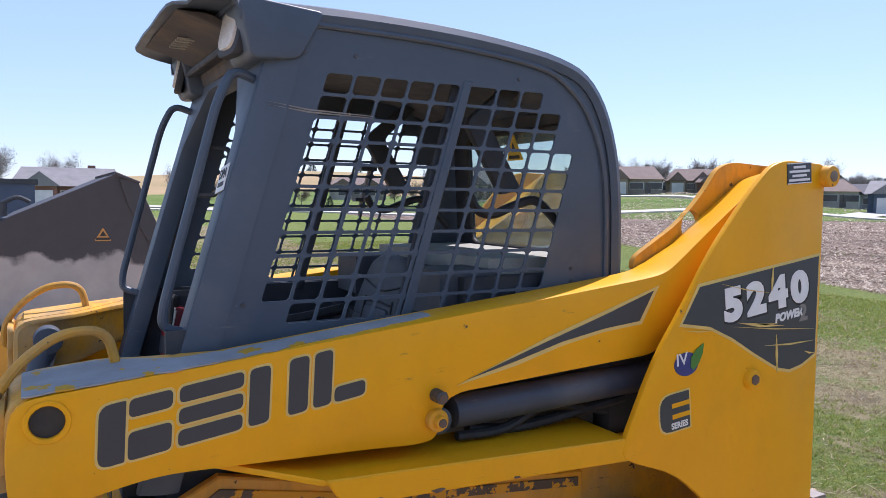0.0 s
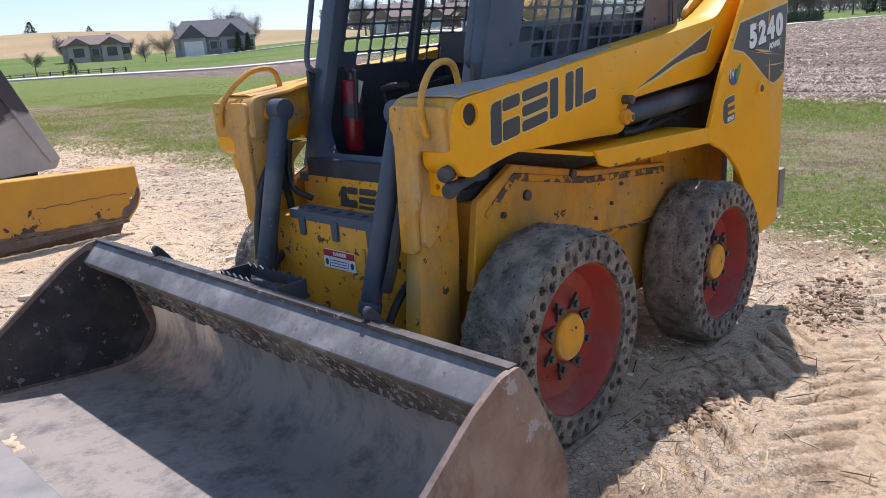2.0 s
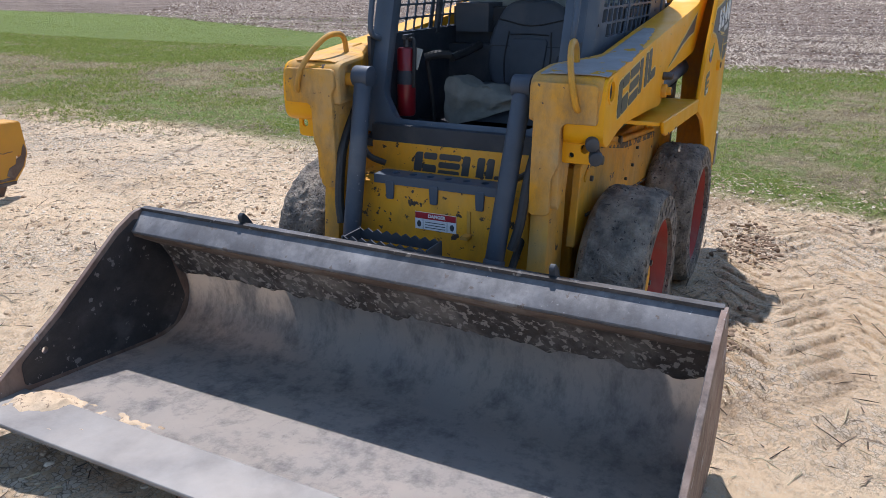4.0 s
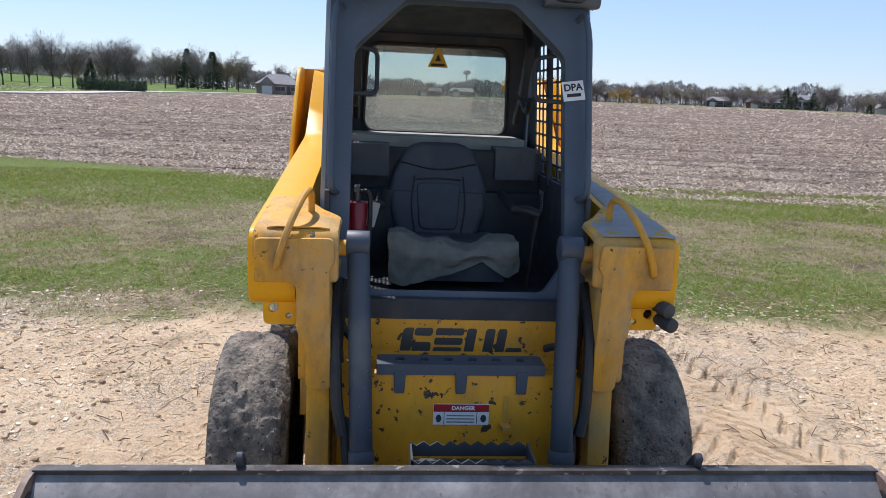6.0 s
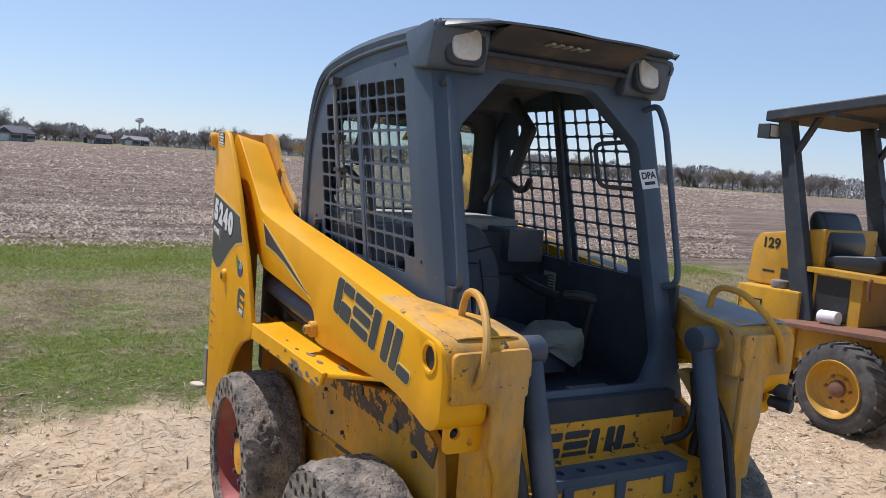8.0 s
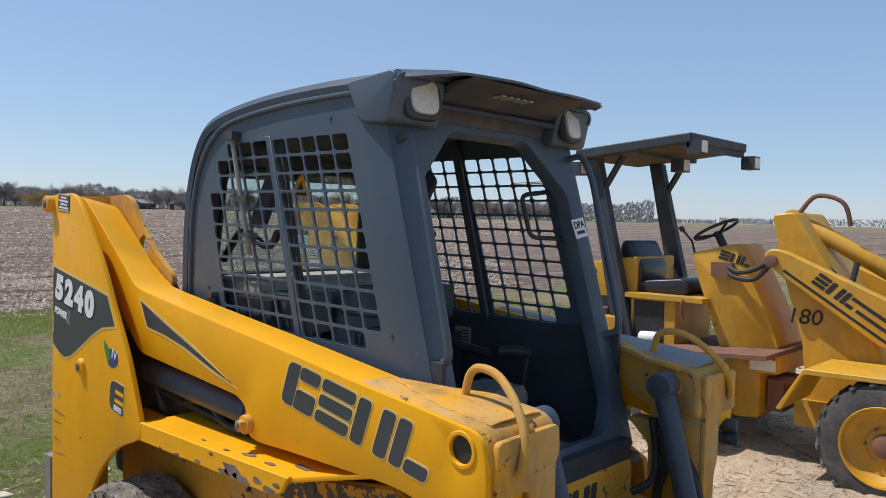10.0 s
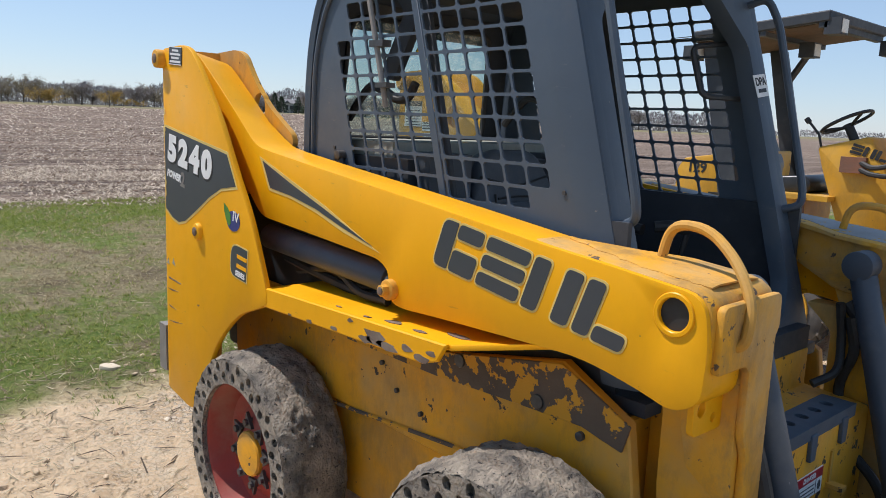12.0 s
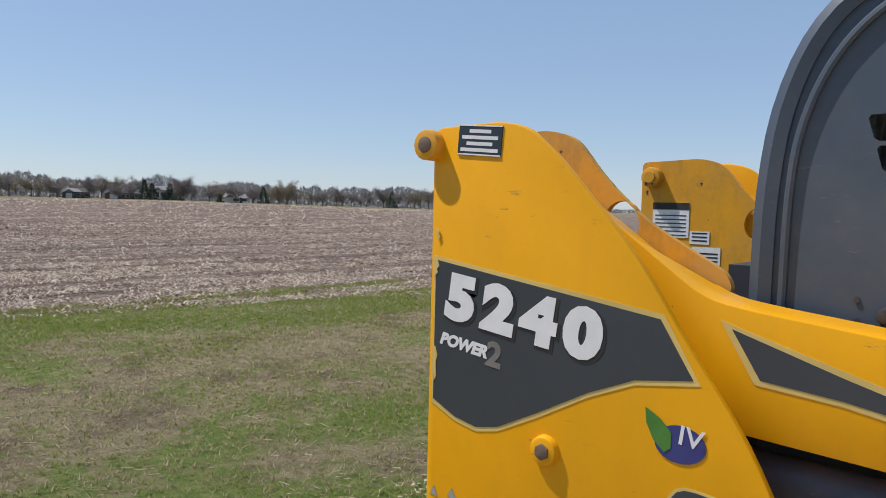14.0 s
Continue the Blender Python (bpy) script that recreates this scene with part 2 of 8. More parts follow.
def rounded(pts, r, n=4):
    """An outline with its corners rounded by up to r."""
    out = []
    N = len(pts)
    for i in range(N):
        p, a, b = Vector(pts[i]), Vector(pts[i - 1]), Vector(pts[(i + 1) % N])
        rr = r[i] if isinstance(r, (list, tuple)) else r
        k = min(rr, 0.45 * (a - p).length, 0.45 * (b - p).length)
        if k < 1e-4:
            out.append(tuple(p))
            continue
        s, e = p + (a - p).normalized() * k, p + (b - p).normalized() * k
        for j in range(n + 1):
            t = j / n
            out.append(tuple((1 - t) ** 2 * s + 2 * t * (1 - t) * p + t * t * e))
    return out


def cyl(p0, p1, r, n=16, r2=None, w=0.0):
    b = bmesh.new()
    p0, p1 = Vector(p0), Vector(p1)
    bmesh.ops.create_cone(b, cap_ends=True, segments=n, radius1=r, radius2=r if r2 is None else r2, depth=(p1 - p0).length)
    if w:
        bevel(b, w, 2, 50)
    m = Matrix.Translation((p0 + p1) / 2) @ (p1 - p0).to_track_quat("Z", "Y").to_matrix().to_4x4()
    return moved(b, m)


def smooth_line(pts, n=6):
    P = [Vector(p) for p in pts]
    P = [2 * P[0] - P[1]] + P + [2 * P[-1] - P[-2]]
    out = []
    for i in range(1, len(P) - 2):
        a, b, c, d = P[i - 1:i + 3]
        for j in range(n):
            t = j / n
            out.append(0.5 * (2 * b + (c - a) * t + (2 * a - 5 * b + 4 * c - d) * t * t + (3 * b - a - 3 * c + d) * t ** 3))
    out.append(P[-2])
    return out


def tube(pts, r, n=10, smooth=0, taper=None):
    P = smooth_line(pts, smooth) if smooth else [Vector(p) for p in pts]
    b = bmesh.new()
    rings, up = [], Vector((0.13, 0.21, 0.97))
    for i, p in enumerate(P):
        d = (P[min(i + 1, len(P) - 1)] - P[max(i - 1, 0)]).normalized()
        u = up - d * up.dot(d)
        if u.length < 1e-3:
            u = d.orthogonal()
        u.normalize()
        up = u
        v = d.cross(u)
        rr = r if taper is None else r + (taper - r) * i / (len(P) - 1)
        rings.append([b.verts.new(p + rr * (u * math.cos(2 * math.pi * k / n) + v * math.sin(2 * math.pi * k / n))) for k in range(n)])
    for a, c in zip(rings, rings[1:]):
        for k in range(n):
            b.faces.new((a[k], a[(k + 1) % n], c[(k + 1) % n], c[k]))
    b.faces.new(rings[0][::-1])
    b.faces.new(rings[-1])
    return b


def bent(corners, r, n=5):
    """Points along a line through corners, each rounded by r."""
    out = [Vector(corners[0])]
    for i in range(1, len(corners) - 1):
        p, a, b = Vector(corners[i]), Vector(corners[i - 1]), Vector(corners[i + 1])
        k = min(r, 0.48 * (a - p).length, 0.48 * (b - p).length)
        s, e = p + (a - p).normalized() * k, p + (b - p).normalized() * k
        out += [(1 - t) ** 2 * s + 2 * t * (1 - t) * p + t * t * e for t in [j / n for j in range(n + 1)]]
    return out + [Vector(corners[-1])]


def lathe(profile, n=48):
    """Turned about the y axis; the profile gives radius and y."""
    b = bmesh.new()
    rings = [[b.verts.new((r * math.cos(2 * math.pi * k / n), y, r * math.sin(2 * math.pi * k / n))) for k in range(n)] for r, y in profile]
    for a, c in zip(rings, rings[1:]):
        for k in range(n):
            b.faces.new((a[k], a[(k + 1) % n], c[(k + 1) % n], c[k]))
    return b


def lettering(text, size, m, depth=0.0012, bold=0.0, stretch=1.0, shear=0.0):
    """Built-in letters as a mesh, centred, lying in the local xy plane of m."""
    cu = bpy.data.curves.new("letters", 'FONT')
    cu.body, cu.size, cu.align_x, cu.align_y = text, size, 'CENTER', 'CENTER'
    cu.extrude, cu.offset, cu.shear, cu.resolution_u = depth, bold, shear, 4
    ob = bpy.data.objects.new("letters", cu)
    me = bpy.data.meshes.new_from_object(ob)
    b = bmesh.new()
    b.from_mesh(me)
    bpy.data.objects.remove(ob)
    bpy.data.curves.remove(cu)
    bpy.data.meshes.remove(me)
    return moved(b, m @ Matrix.Diagonal((stretch, 1, 1, 1)))


def side_frame(x, y, z, side, turn=0.0):
    """A frame to lay lettering flat on a side face: read from outside."""
    if side > 0:
        return Matrix.Translation((x, y, z)) @ Matrix(((-1, 0, 0, 0), (0, 0, 1, 0), (0, 1, 0, 0), (0, 0, 0, 1))) @ pose(0, 0, 0, 0, 0, turn)
    return Matrix.Translation((x, y, z)) @ Matrix(((1, 0, 0, 0), (0, 0, -1, 0), (0, 1, 0, 0), (0, 0, 0, 1))) @ pose(0, 0, 0, 0, 0, turn)
M_chip = mat("chipped_dark_band", (0.075, 0.055, 0.042), (0.11, 0.08, 0.055), scale=9, rough=0.6, rough2=0.8, bump=0.2, bscale=60, chip=(0.58, 0.28, 0.015), chip_at=0.52, chip_scale=13)
M_blue = mat("blue_print", (0.03, 0.035, 0.16), (0.04, 0.05, 0.20), scale=20, rough=0.35)
M_leaf = mat("green_print", (0.05, 0.17, 0.03), (0.07, 0.22, 0.04), scale=20, rough=0.35)
M_navy = mat("navy_plate", (0.03, 0.04, 0.055), scale=20, rough=0.35)
M_redlabel = mat("red_print", (0.42, 0.02, 0.03), scale=20, rough=0.4)
M_warn = mat("warning_yellow", (0.72, 0.45, 0.01), scale=20, rough=0.4)
M_seat = mat("seat_vinyl", (0.068, 0.080, 0.096), (0.054, 0.064, 0.077), scale=8, rough=0.6, bump=0.12, bscale=220, dust=(0.13, 0.125, 0.115), dust_amt=0.3)
M_soil = mat("dusty_charcoal", (0.065, 0.063, 0.065), (0.048, 0.050, 0.056), scale=9, rough=0.8, bump=0.1, dust=(0.17, 0.125, 0.085), dust_amt=0.35)
M_cloth = mat("grey_rag", (0.23, 0.225, 0.19), (0.16, 0.16, 0.135), scale=14, rough=0.95, bump=0.4, bscale=160)
M_pad = mat("pale_pad", (0.36, 0.36, 0.31), (0.27, 0.27, 0.235), scale=10, rough=0.85, bump=0.2, bscale=90)
M_ext = mat("extinguisher_red", (0.24, 0.010, 0.015), (0.19, 0.010, 0.014), scale=10, rough=0.3)
M_lens = mat("lamp_lens", (0.62, 0.60, 0.54), (0.52, 0.50, 0.45), scale=60, rough=0.12, bump=0.25, bscale=220)


def glass_material():
    m = bpy.data.materials.new("window_glass")
    m.use_nodes = True
    nt = m.node_tree
    nt.nodes.remove(nt.nodes["Principled BSDF"])
    tr, gl, mx = nt.nodes.new("ShaderNodeBsdfTransparent"), nt.nodes.new("ShaderNodeBsdfGlossy"), nt.nodes.new("ShaderNodeMixShader")
    tr.inputs[0].default_value = (0.80, 0.88, 0.85, 1)
    gl.inputs["Roughness"].default_value = 0.03
    mx.inputs[0].default_value = 0.07
    nt.links.new(tr.outputs[0], mx.inputs[1])
    nt.links.new(gl.outputs[0], mx.inputs[2])
    # pale diffuse film: dust, and the pane's milky reflection painted in
    film, dusty = nt.nodes.new("ShaderNodeBsdfDiffuse"), nt.nodes.new("ShaderNodeMixShader")
    film.inputs[0].default_value = (0.55, 0.58, 0.56, 1)
    dusty.inputs[0].default_value = 0.14
    nt.links.new(mx.outputs[0], dusty.inputs[1])
    nt.links.new(film.outputs[0], dusty.inputs[2])
    nt.links.new(dusty.outputs[0], nt.nodes["Material Output"].inputs[0])
    return m


M_glass = glass_material()


# ---- ground ----
AZ = [-180, -90, -75, -45, -30, -20, -6, 5, 20, 28, 33, 38, 43, 50, 60, 70, 78, 90, 110, 180]
Z_MID = [0.3, 0.5, 1.0, 1.2, 1.9, 1.7, 1.4, 0.5, 0.5, 0.5, 1.2, 2.8, 3.8, 3.0, 1.3, 1.5, 0.8, 0.5, 0.3, 0.3]
Z_FAR = [2, 2, 2, 2.0, 3.5, 3.2, 3.0, 1.0, 4, 5, 6, 7, 8, 10, 14.5, 17.5, 16, 9, 4, 2]


def rise(x, y):
    """The lie of the land: nearly flat, hills beyond the road to the right of the loader's bow."""
    z = 0.03 - 0.03 * math.tanh((x - 1.0) / 0.8)
    d = math.hypot(x, y)
    a = math.degrees(math.atan2(y, x))
    mid, far = np.interp(a, AZ, Z_MID), np.interp(a, AZ, Z_FAR)
    k = max(0.0, min(1.0, (d - 55) / 105))
    z += mid * k * k * (3 - 2 * k)
    k = max(0.0, min(1.0, (d - 160) / 290))
    z += (far - mid) * k * k * (3 - 2 * k)
    if d < 60:
        z += 0.020 * noise.noise((x * 0.9, y * 0.9, 0)) * min(1, d / 3) + 0.05 * noise.noise((x * 0.13, y * 0.13, 3)) * min(1, max(0, d - 3) / 5)
    return z


def soil(x, y):
    """Height of the fine relief of the bare pad and the tyre prints."""
    bare = max(0.15, min(1.0, (5.2 - x) / 1.5))
    z = bare * (0.018 * noise.noise((x * 3.1, y * 3.1, 1)) + 0.014 * noise.noise((x * 9, y * 9, 2)) + 0.010 * noise.noise((x * 20, y * 20, 4)))
    z += bare * 0.055 * max(0.0, noise.noise((x * 1.2, y * 1.2, 21)) - 0.05) * noise.noise((x * 13, y * 13, 22))
    # chevron prints of lugged tyres beside the loader's left wheels, pressed into smooth sand
    for c, half in ((-1.26, 0.25), (-1.86, 0.22)):
        w = (y - c - 0.10 * (x - 1.2)) / half
        if abs(w) < 1.2 and -0.2 < x < 5:
            k = min(1.0, 5 * (1.2 - abs(w))) * min(1, (x + 0.2) / 0.5) * max(0.0, min(1.0, 0.92 + 1.2 * noise.noise((x * 1.3, y * 2, 8)))) * max(0.0, min(1.0, (4.2 - x) / 1.2))
            groove = math.sin((x - 0.30 * abs(w)) * 2 * math.pi / 0.165 + 0.7 * noise.noise((x * 3, y * 3, 5)))
            groove = max(0.0, min(1.0, 1.8 * groove - 0.5)) * max(0.0, min(1.0, 6 * abs(w) - 0.3))
            z = z * (1 - 0.7 * k) + k * (0.014 - 0.046 * groove * (0.75 + 0.6 * noise.noise((x * 6, y * 6, 9))))
    return z


def ground_sheet():
    def axis(lo, hi, f0, f1, steps, grow):
        """Even steps between lo and hi, halved between f0 and f1, growing outside."""
        out, v, fine = [], lo, 0.0215
        while v < hi:
            out.append(v)
            v += fine * (0.5 if f0 < v < f1 else 1.0)
        out.append(hi)
        up, dn, s = [], [], fine
        a, b = hi, lo
        for _ in range(steps):
            s *= grow
            a += s
            b -= s
            up.append(a)
            dn.append(b)
        return dn[::-1] + out + up
    xs, ys = axis(-2.4, 4.4, 0.3, 2.6, 66, 1.148), axis(-3.3, 3.5, -2.1, -1.0, 66, 1.148)
    verts = []
    for x in xs:
        for y in ys:
            z = rise(x, y)
            if -6 < x < 12 and -9 < y < 10:
                z += soil(x, y)
            verts.append((x, y, z))
    n = len(ys)
    faces = [(i * n + j, (i + 1) * n + j, (i + 1) * n + j + 1, i * n + j + 1) for i in range(len(xs) - 1) for j in range(n - 1)]
    me = bpy.data.meshes.new("ground")
    me.from_pydata(verts, [], faces)
    me.shade_smooth()
    return me


def ground_material():
    m = bpy.data.materials.new("ground_soil_grass_stubble")
    m.use_nodes = True
    nt = m.node_tree
    N, L = nt.nodes, nt.links
    bs = N["Principled BSDF"]
    bs.inputs["Roughness"].default_value = 0.95
    bs.inputs["Specular IOR Level"].default_value = 0.15
    geo = N.new("ShaderNodeNewGeometry")
    sep = N.new("ShaderNodeSeparateXYZ")
    L.new(geo.outputs["Position"], sep.inputs[0])
    X, Y = sep.outputs[0], sep.outputs[1]

    def val(node, k, v):
        if isinstance(v, (int, float)):
            node.inputs[k].default_value = v
        else:
            L.new(v, node.inputs[k])

    def op(o, a, b=0.0, c=0.0):
        n = N.new("ShaderNodeMath")
        n.operation = o
        val(n, 0, a), val(n, 1, b), val(n, 2, c)
        return n.outputs[0]

    def nz(sc, det=4.0, sx=1.0, sy=1.0, rough=0.6):
        mp = N.new("ShaderNodeMapping")
        mp.inputs["Scale"].default_value = (sx, sy, 1)
        L.new(geo.outputs["Position"], mp.inputs[0])
        n = N.new("ShaderNodeTexNoise")
        n.inputs["Scale"].default_value, n.inputs["Detail"].default_value, n.inputs["Roughness"].default_value = sc, det, rough
        L.new(mp.outputs[0], n.inputs["Vector"])
        return n.outputs["Fac"]

    def ramp(f, a, b, lo=0.0, hi=1.0):
        r = N.new("ShaderNodeMapRange")
        val(r, "Value", f)
        for k, v in (("From Min", a), ("From Max", b), ("To Min", lo), ("To Max", hi)):
            val(r, k, v)
        return r.outputs["Result"]

    def mix(f, a, b):
        x = N.new("ShaderNodeMix")
        x.data_type = 'RGBA'
        val(x, 0, f)
        for k, v in ((6, a), (7, b)):
            if isinstance(v, tuple):
                x.inputs[k].default_value = (*v, 1)
            else:
                L.new(v, x.inputs[k])
        return x.outputs[2]
    def cells(sc, sx=1.0, sy=1.0, feature='F1', out="Distance", jit=1.0):
        mp = N.new("ShaderNodeMapping")
        mp.inputs["Scale"].default_value = (sx, sy, 1)
        L.new(geo.outputs["Position"], mp.inputs[0])
        wob_ = N.new("ShaderNodeTexNoise")
        wob_.inputs["Scale"].default_value = sc * 0.6
        L.new(mp.outputs[0], wob_.inputs["Vector"])
        ad = N.new("ShaderNodeVectorMath")
        ad.operation = 'MULTIPLY_ADD'
        L.new(wob_.outputs["Color"], ad.inputs[0])
        ad.inputs[1].default_value = (0.8 / sc, 0.8 / sc, 0)
        L.new(mp.outputs[0], ad.inputs[2])
        v = N.new("ShaderNodeTexVoronoi")
        v.feature = feature
        v.inputs["Scale"].default_value = sc
        v.inputs["Randomness"].default_value = jit
        L.new(ad.outputs[0], v.inputs["Vector"])
        return v.outputs[out]

    def grey(col):
        b_ = N.new("ShaderNodeRGBToBW")
        L.new(col, b_.inputs[0])
        return b_.outputs[0]
    # bare pad: packed pale sand, flaky limestone in drifts, damp brown patches, fine crumbs
    dirt = mix(ramp(nz(0.7, 6), 0.35, 0.65), (0.82, 0.62, 0.40), (0.71, 0.515, 0.32))
    dirt = mix(ramp(nz(1.7, 9, rough=0.72), 0.53, 0.66), dirt, (0.58, 0.40, 0.24))
    dirt = mix(ramp(nz(6, 9, rough=0.75), 0.54, 0.68), dirt, (0.84, 0.68, 0.475))
    drift = ramp(op('ADD', nz(0.55, 5), op('MULTIPLY', nz(4, 6, rough=0.7), 0.30)), 0.62, 0.76)
    chips = grey(cells(48, out="Color"))
    gap = ramp(cells(48, feature='DISTANCE_TO_EDGE'), 0.02, 0.12)
    flake = mix(chips, (0.46, 0.345, 0.23), (0.84, 0.71, 0.54))
    flake = mix(gap, (0.24, 0.175, 0.115), flake)
    dirt = mix(op('MULTIPLY', drift, ramp(chips, 0.34, 0.55)), dirt, flake)
    crumbs = ramp(nz(38, 8, rough=0.8), 0.56, 0.66)
    crumbly = ramp(nz(0.9, 8, rough=0.7), 0.40, 0.56)
    dirt = mix(op('MULTIPLY', op('MULTIPLY', crumbs, crumbly), 0.85), dirt, (0.19, 0.13, 0.083))
    fine = grey(cells(130, out="Color"))
    dirt = mix(op('MULTIPLY', ramp(fine, 0.72, 0.82), 0.4), dirt, (0.74, 0.65, 0.52))
    damp = ramp(nz(0.42, 8, rough=0.68), 0.58, 0.66)
    dirt = mix(op('MULTIPLY', damp, 0.7), dirt, mix(crumbs, (0.36, 0.25, 0.155), (0.24, 0.165, 0.11)))
    crack = ramp(cells(2.3, feature='DISTANCE_TO_EDGE'), 0.03, 0.0)
    dirt = mix(op('MULTIPLY', crack, ramp(nz(1.1, 4), 0.52, 0.64)), dirt, (0.23, 0.165, 0.11))
    # grass: a green strip along the field, brown wear in the middle, olive and thin towards the pad
    green = mix(ramp(nz(7, 7, rough=0.7), 0.36, 0.64), (0.095, 0.155, 0.026), (0.185, 0.215, 0.058))
    green = mix(ramp(nz(45, 4, rough=0.7), 0.54, 0.66), green, (0.26, 0.265, 0.09))
    dead = mix(ramp(nz(6, 8, rough=0.72), 0.36, 0.64), (0.31, 0.262, 0.140), (0.190, 0.155, 0.088))
    dead = mix(ramp(nz(48, 5, rough=0.7), 0.53, 0.66), dead, (0.46, 0.39, 0.235))
    wide = op('ADD', X, op('MULTIPLY', op('SUBTRACT', nz(0.35, 4), 0.5), 5.0))
    lushness = op('MAXIMUM', ramp(wide, 8.4, 10.4, 0.20, ramp(Y, -1.5, 3.0, 0.60, 0.92)), ramp(wide, 7.0, 5.4, 0.22, 0.48))
    clump = op('ADD', nz(0.75, 6, rough=0.62), op('MULTIPLY', nz(3.2, 8, rough=0.75), 0.5))
    lush = ramp(op('ADD', clump, op('MULTIPLY', lushness, 0.55)), 0.92, 1.04)
    dead = mix(ramp(nz(1.3, 9, rough=0.75), 0.50, 0.61), dead, (0.140, 0.100, 0.066))
    dead = mix(ramp(nz(2.6, 9, rough=0.75), 0.57, 0.68), dead, (0.36, 0.30, 0.19))
    green = mix(ramp(nz(3.1, 9, rough=0.8), 0.58, 0.70), green, (0.20, 0.165, 0.075))
    grass = mix(lush, dead, green)
    grass = mix(ramp(nz(15, 9, rough=0.8), 0.55, 0.64, 0.0, 0.8), grass, (0.085, 0.070, 0.036))
    grass = mix(ramp(nz(27, 9, rough=0.8), 0.58, 0.65, 0.0, 0.7), grass, (0.46, 0.39, 0.23))
    # maize stubble: brown earth under straw litter in rows
    row = op('ADD', op('MULTIPLY', nz(1.1, 6, 2.8, 0.16, 0.72), 0.55), op('MULTIPLY', nz(0.22, 5, 2.8, 0.10, 0.75), 0.45))
    stub = mix(ramp(row, 0.46, 0.54), (0.076, 0.050, 0.038), (0.30, 0.222, 0.165))
    stub = mix(ramp(nz(5, 7, 1.6, 0.5, 0.8), 0.49, 0.58), stub, (0.105, 0.072, 0.056))
    stub = mix(ramp(nz(13, 7, 1.2, 0.6, 0.8), 0.54, 0.60), stub, (0.52, 0.44, 0.355))
    stub = mix(ramp(nz(2.1, 7, 1.8, 0.35, 0.8), 0.55, 0.64, 0.0, 0.7), stub, (0.48, 0.40, 0.32))
    stub = mix(ramp(nz(0.06, 6, 3.0, 0.12, 0.75), 0.44, 0.60, 0.0, 0.45), stub, (0.150, 0.108, 0.084))
    # far country: green fields and tan hills
    tan = mix(ramp(nz(0.02, 4), 0.4, 0.6), (0.38, 0.27, 0.15), (0.30, 0.235, 0.12))
    lawn = mix(ramp(nz(0.06, 4), 0.35, 0.65), (0.085, 0.150, 0.026), (0.15, 0.185, 0.055))
    turn = op('MULTIPLY', op('ARCTAN2', Y, X), 57.2958)
    lawn = mix(ramp(turn, 0.0, 11.0), (0.20, 0.175, 0.095), lawn)
    wob = op('MULTIPLY', op('SUBTRACT', nz(0.7, 5), 0.5), 2.2)
    dirt_edge = op('ADD', 3.45, op('MULTIPLY', ramp(Y, 3.0, 12.0), 1.0))
    grassy = ramp(op('ADD', op('SUBTRACT', X, dirt_edge), wob), -0.25, 0.35)
    grassy2 = ramp(op('ADD', Y, op('MULTIPLY', wob, 2.0)), 12.5, 15.0)
    c = mix(op('MAXIMUM', grassy, grassy2), dirt, grass)
    # the field's near edge bends away to the right of the loader
    edge = op('ADD', 12.6, op('ADD', op('MULTIPLY', op('MAXIMUM', op('SUBTRACT', Y, 2.0), 0.0), 0.45), op('MULTIPLY', wob, 0.35)))
    edge = op('SUBTRACT', edge, op('MINIMUM', op('MULTIPLY', op('MAXIMUM', op('SUBTRACT', -2.5, Y), 0.0), 0.24), 2.2))
    edge = op('MINIMUM', edge, op('ADD', op('MULTIPLY', Y, 0.10), 21.5))
    c = mix(ramp(op('SUBTRACT', X, edge), -0.3, 0.4), c, stub)
    # beyond the road: lawns, then the tan hillside
    away = op('SQRT', op('ADD', op('MULTIPLY', X, X), op('MULTIPLY', Y, Y)))
    limit = op('ADD', ramp(turn, 8.0, 15.0, 215.0, 122.0), ramp(turn, 17.0, 29.0, 0.0, -38.0))
    limit = op('ADD', limit, op('ADD', ramp(turn, 29.0, 42.0, 0.0, -14.0), ramp(turn, 46.0, 54.0, 0.0, 14.0)))
    past = ramp(op('SUBTRACT', away, limit), -1.0, 1.0)
    c = mix(past, c, lawn)
    hilly = ramp(op('ADD', away, op('MULTIPLY', nz(0.012, 3), 150.0)), 300, 306)
    c = mix(op('MULTIPLY', hilly, ramp(turn, 47.0, 50.0)), c, tan)
    L.new(c, bs.inputs["Base Color"])
    b = N.new("ShaderNodeBump")
    b.inputs["Strength"].default_value, b.inputs["Distance"].default_value = 0.9, 0.028
    grain = op('ADD', op('MULTIPLY', chips, op('MULTIPLY', drift, 0.9)), op('ADD', op('MULTIPLY', fine, 0.3), op('MULTIPLY', op('MULTIPLY', crumbs, crumbly), 0.9)))
    rough_field = op('MULTIPLY', ramp(op('SUBTRACT', X, edge), -0.5, 0.5), op('MULTIPLY', nz(3.0, 6, 1.6, 0.4, 0.75), 3.0))
    grain = op('ADD', grain, rough_field)
    L.new(op('ADD', op('ADD', op('MULTIPLY', nz(26, 8, rough=0.75), 1.5), op('MULTIPLY', nz(5, 6), 1.6)), grain), b.inputs["Height"])
    L.new(b.outputs[0], bs.inputs["Normal"])
    return m


ground = new("ground", ground_sheet())
ground.data.materials.append(ground_material())
tagged(ground, "pale dirt pad, patchy grass and a stubble field", "ground", kind="structure")


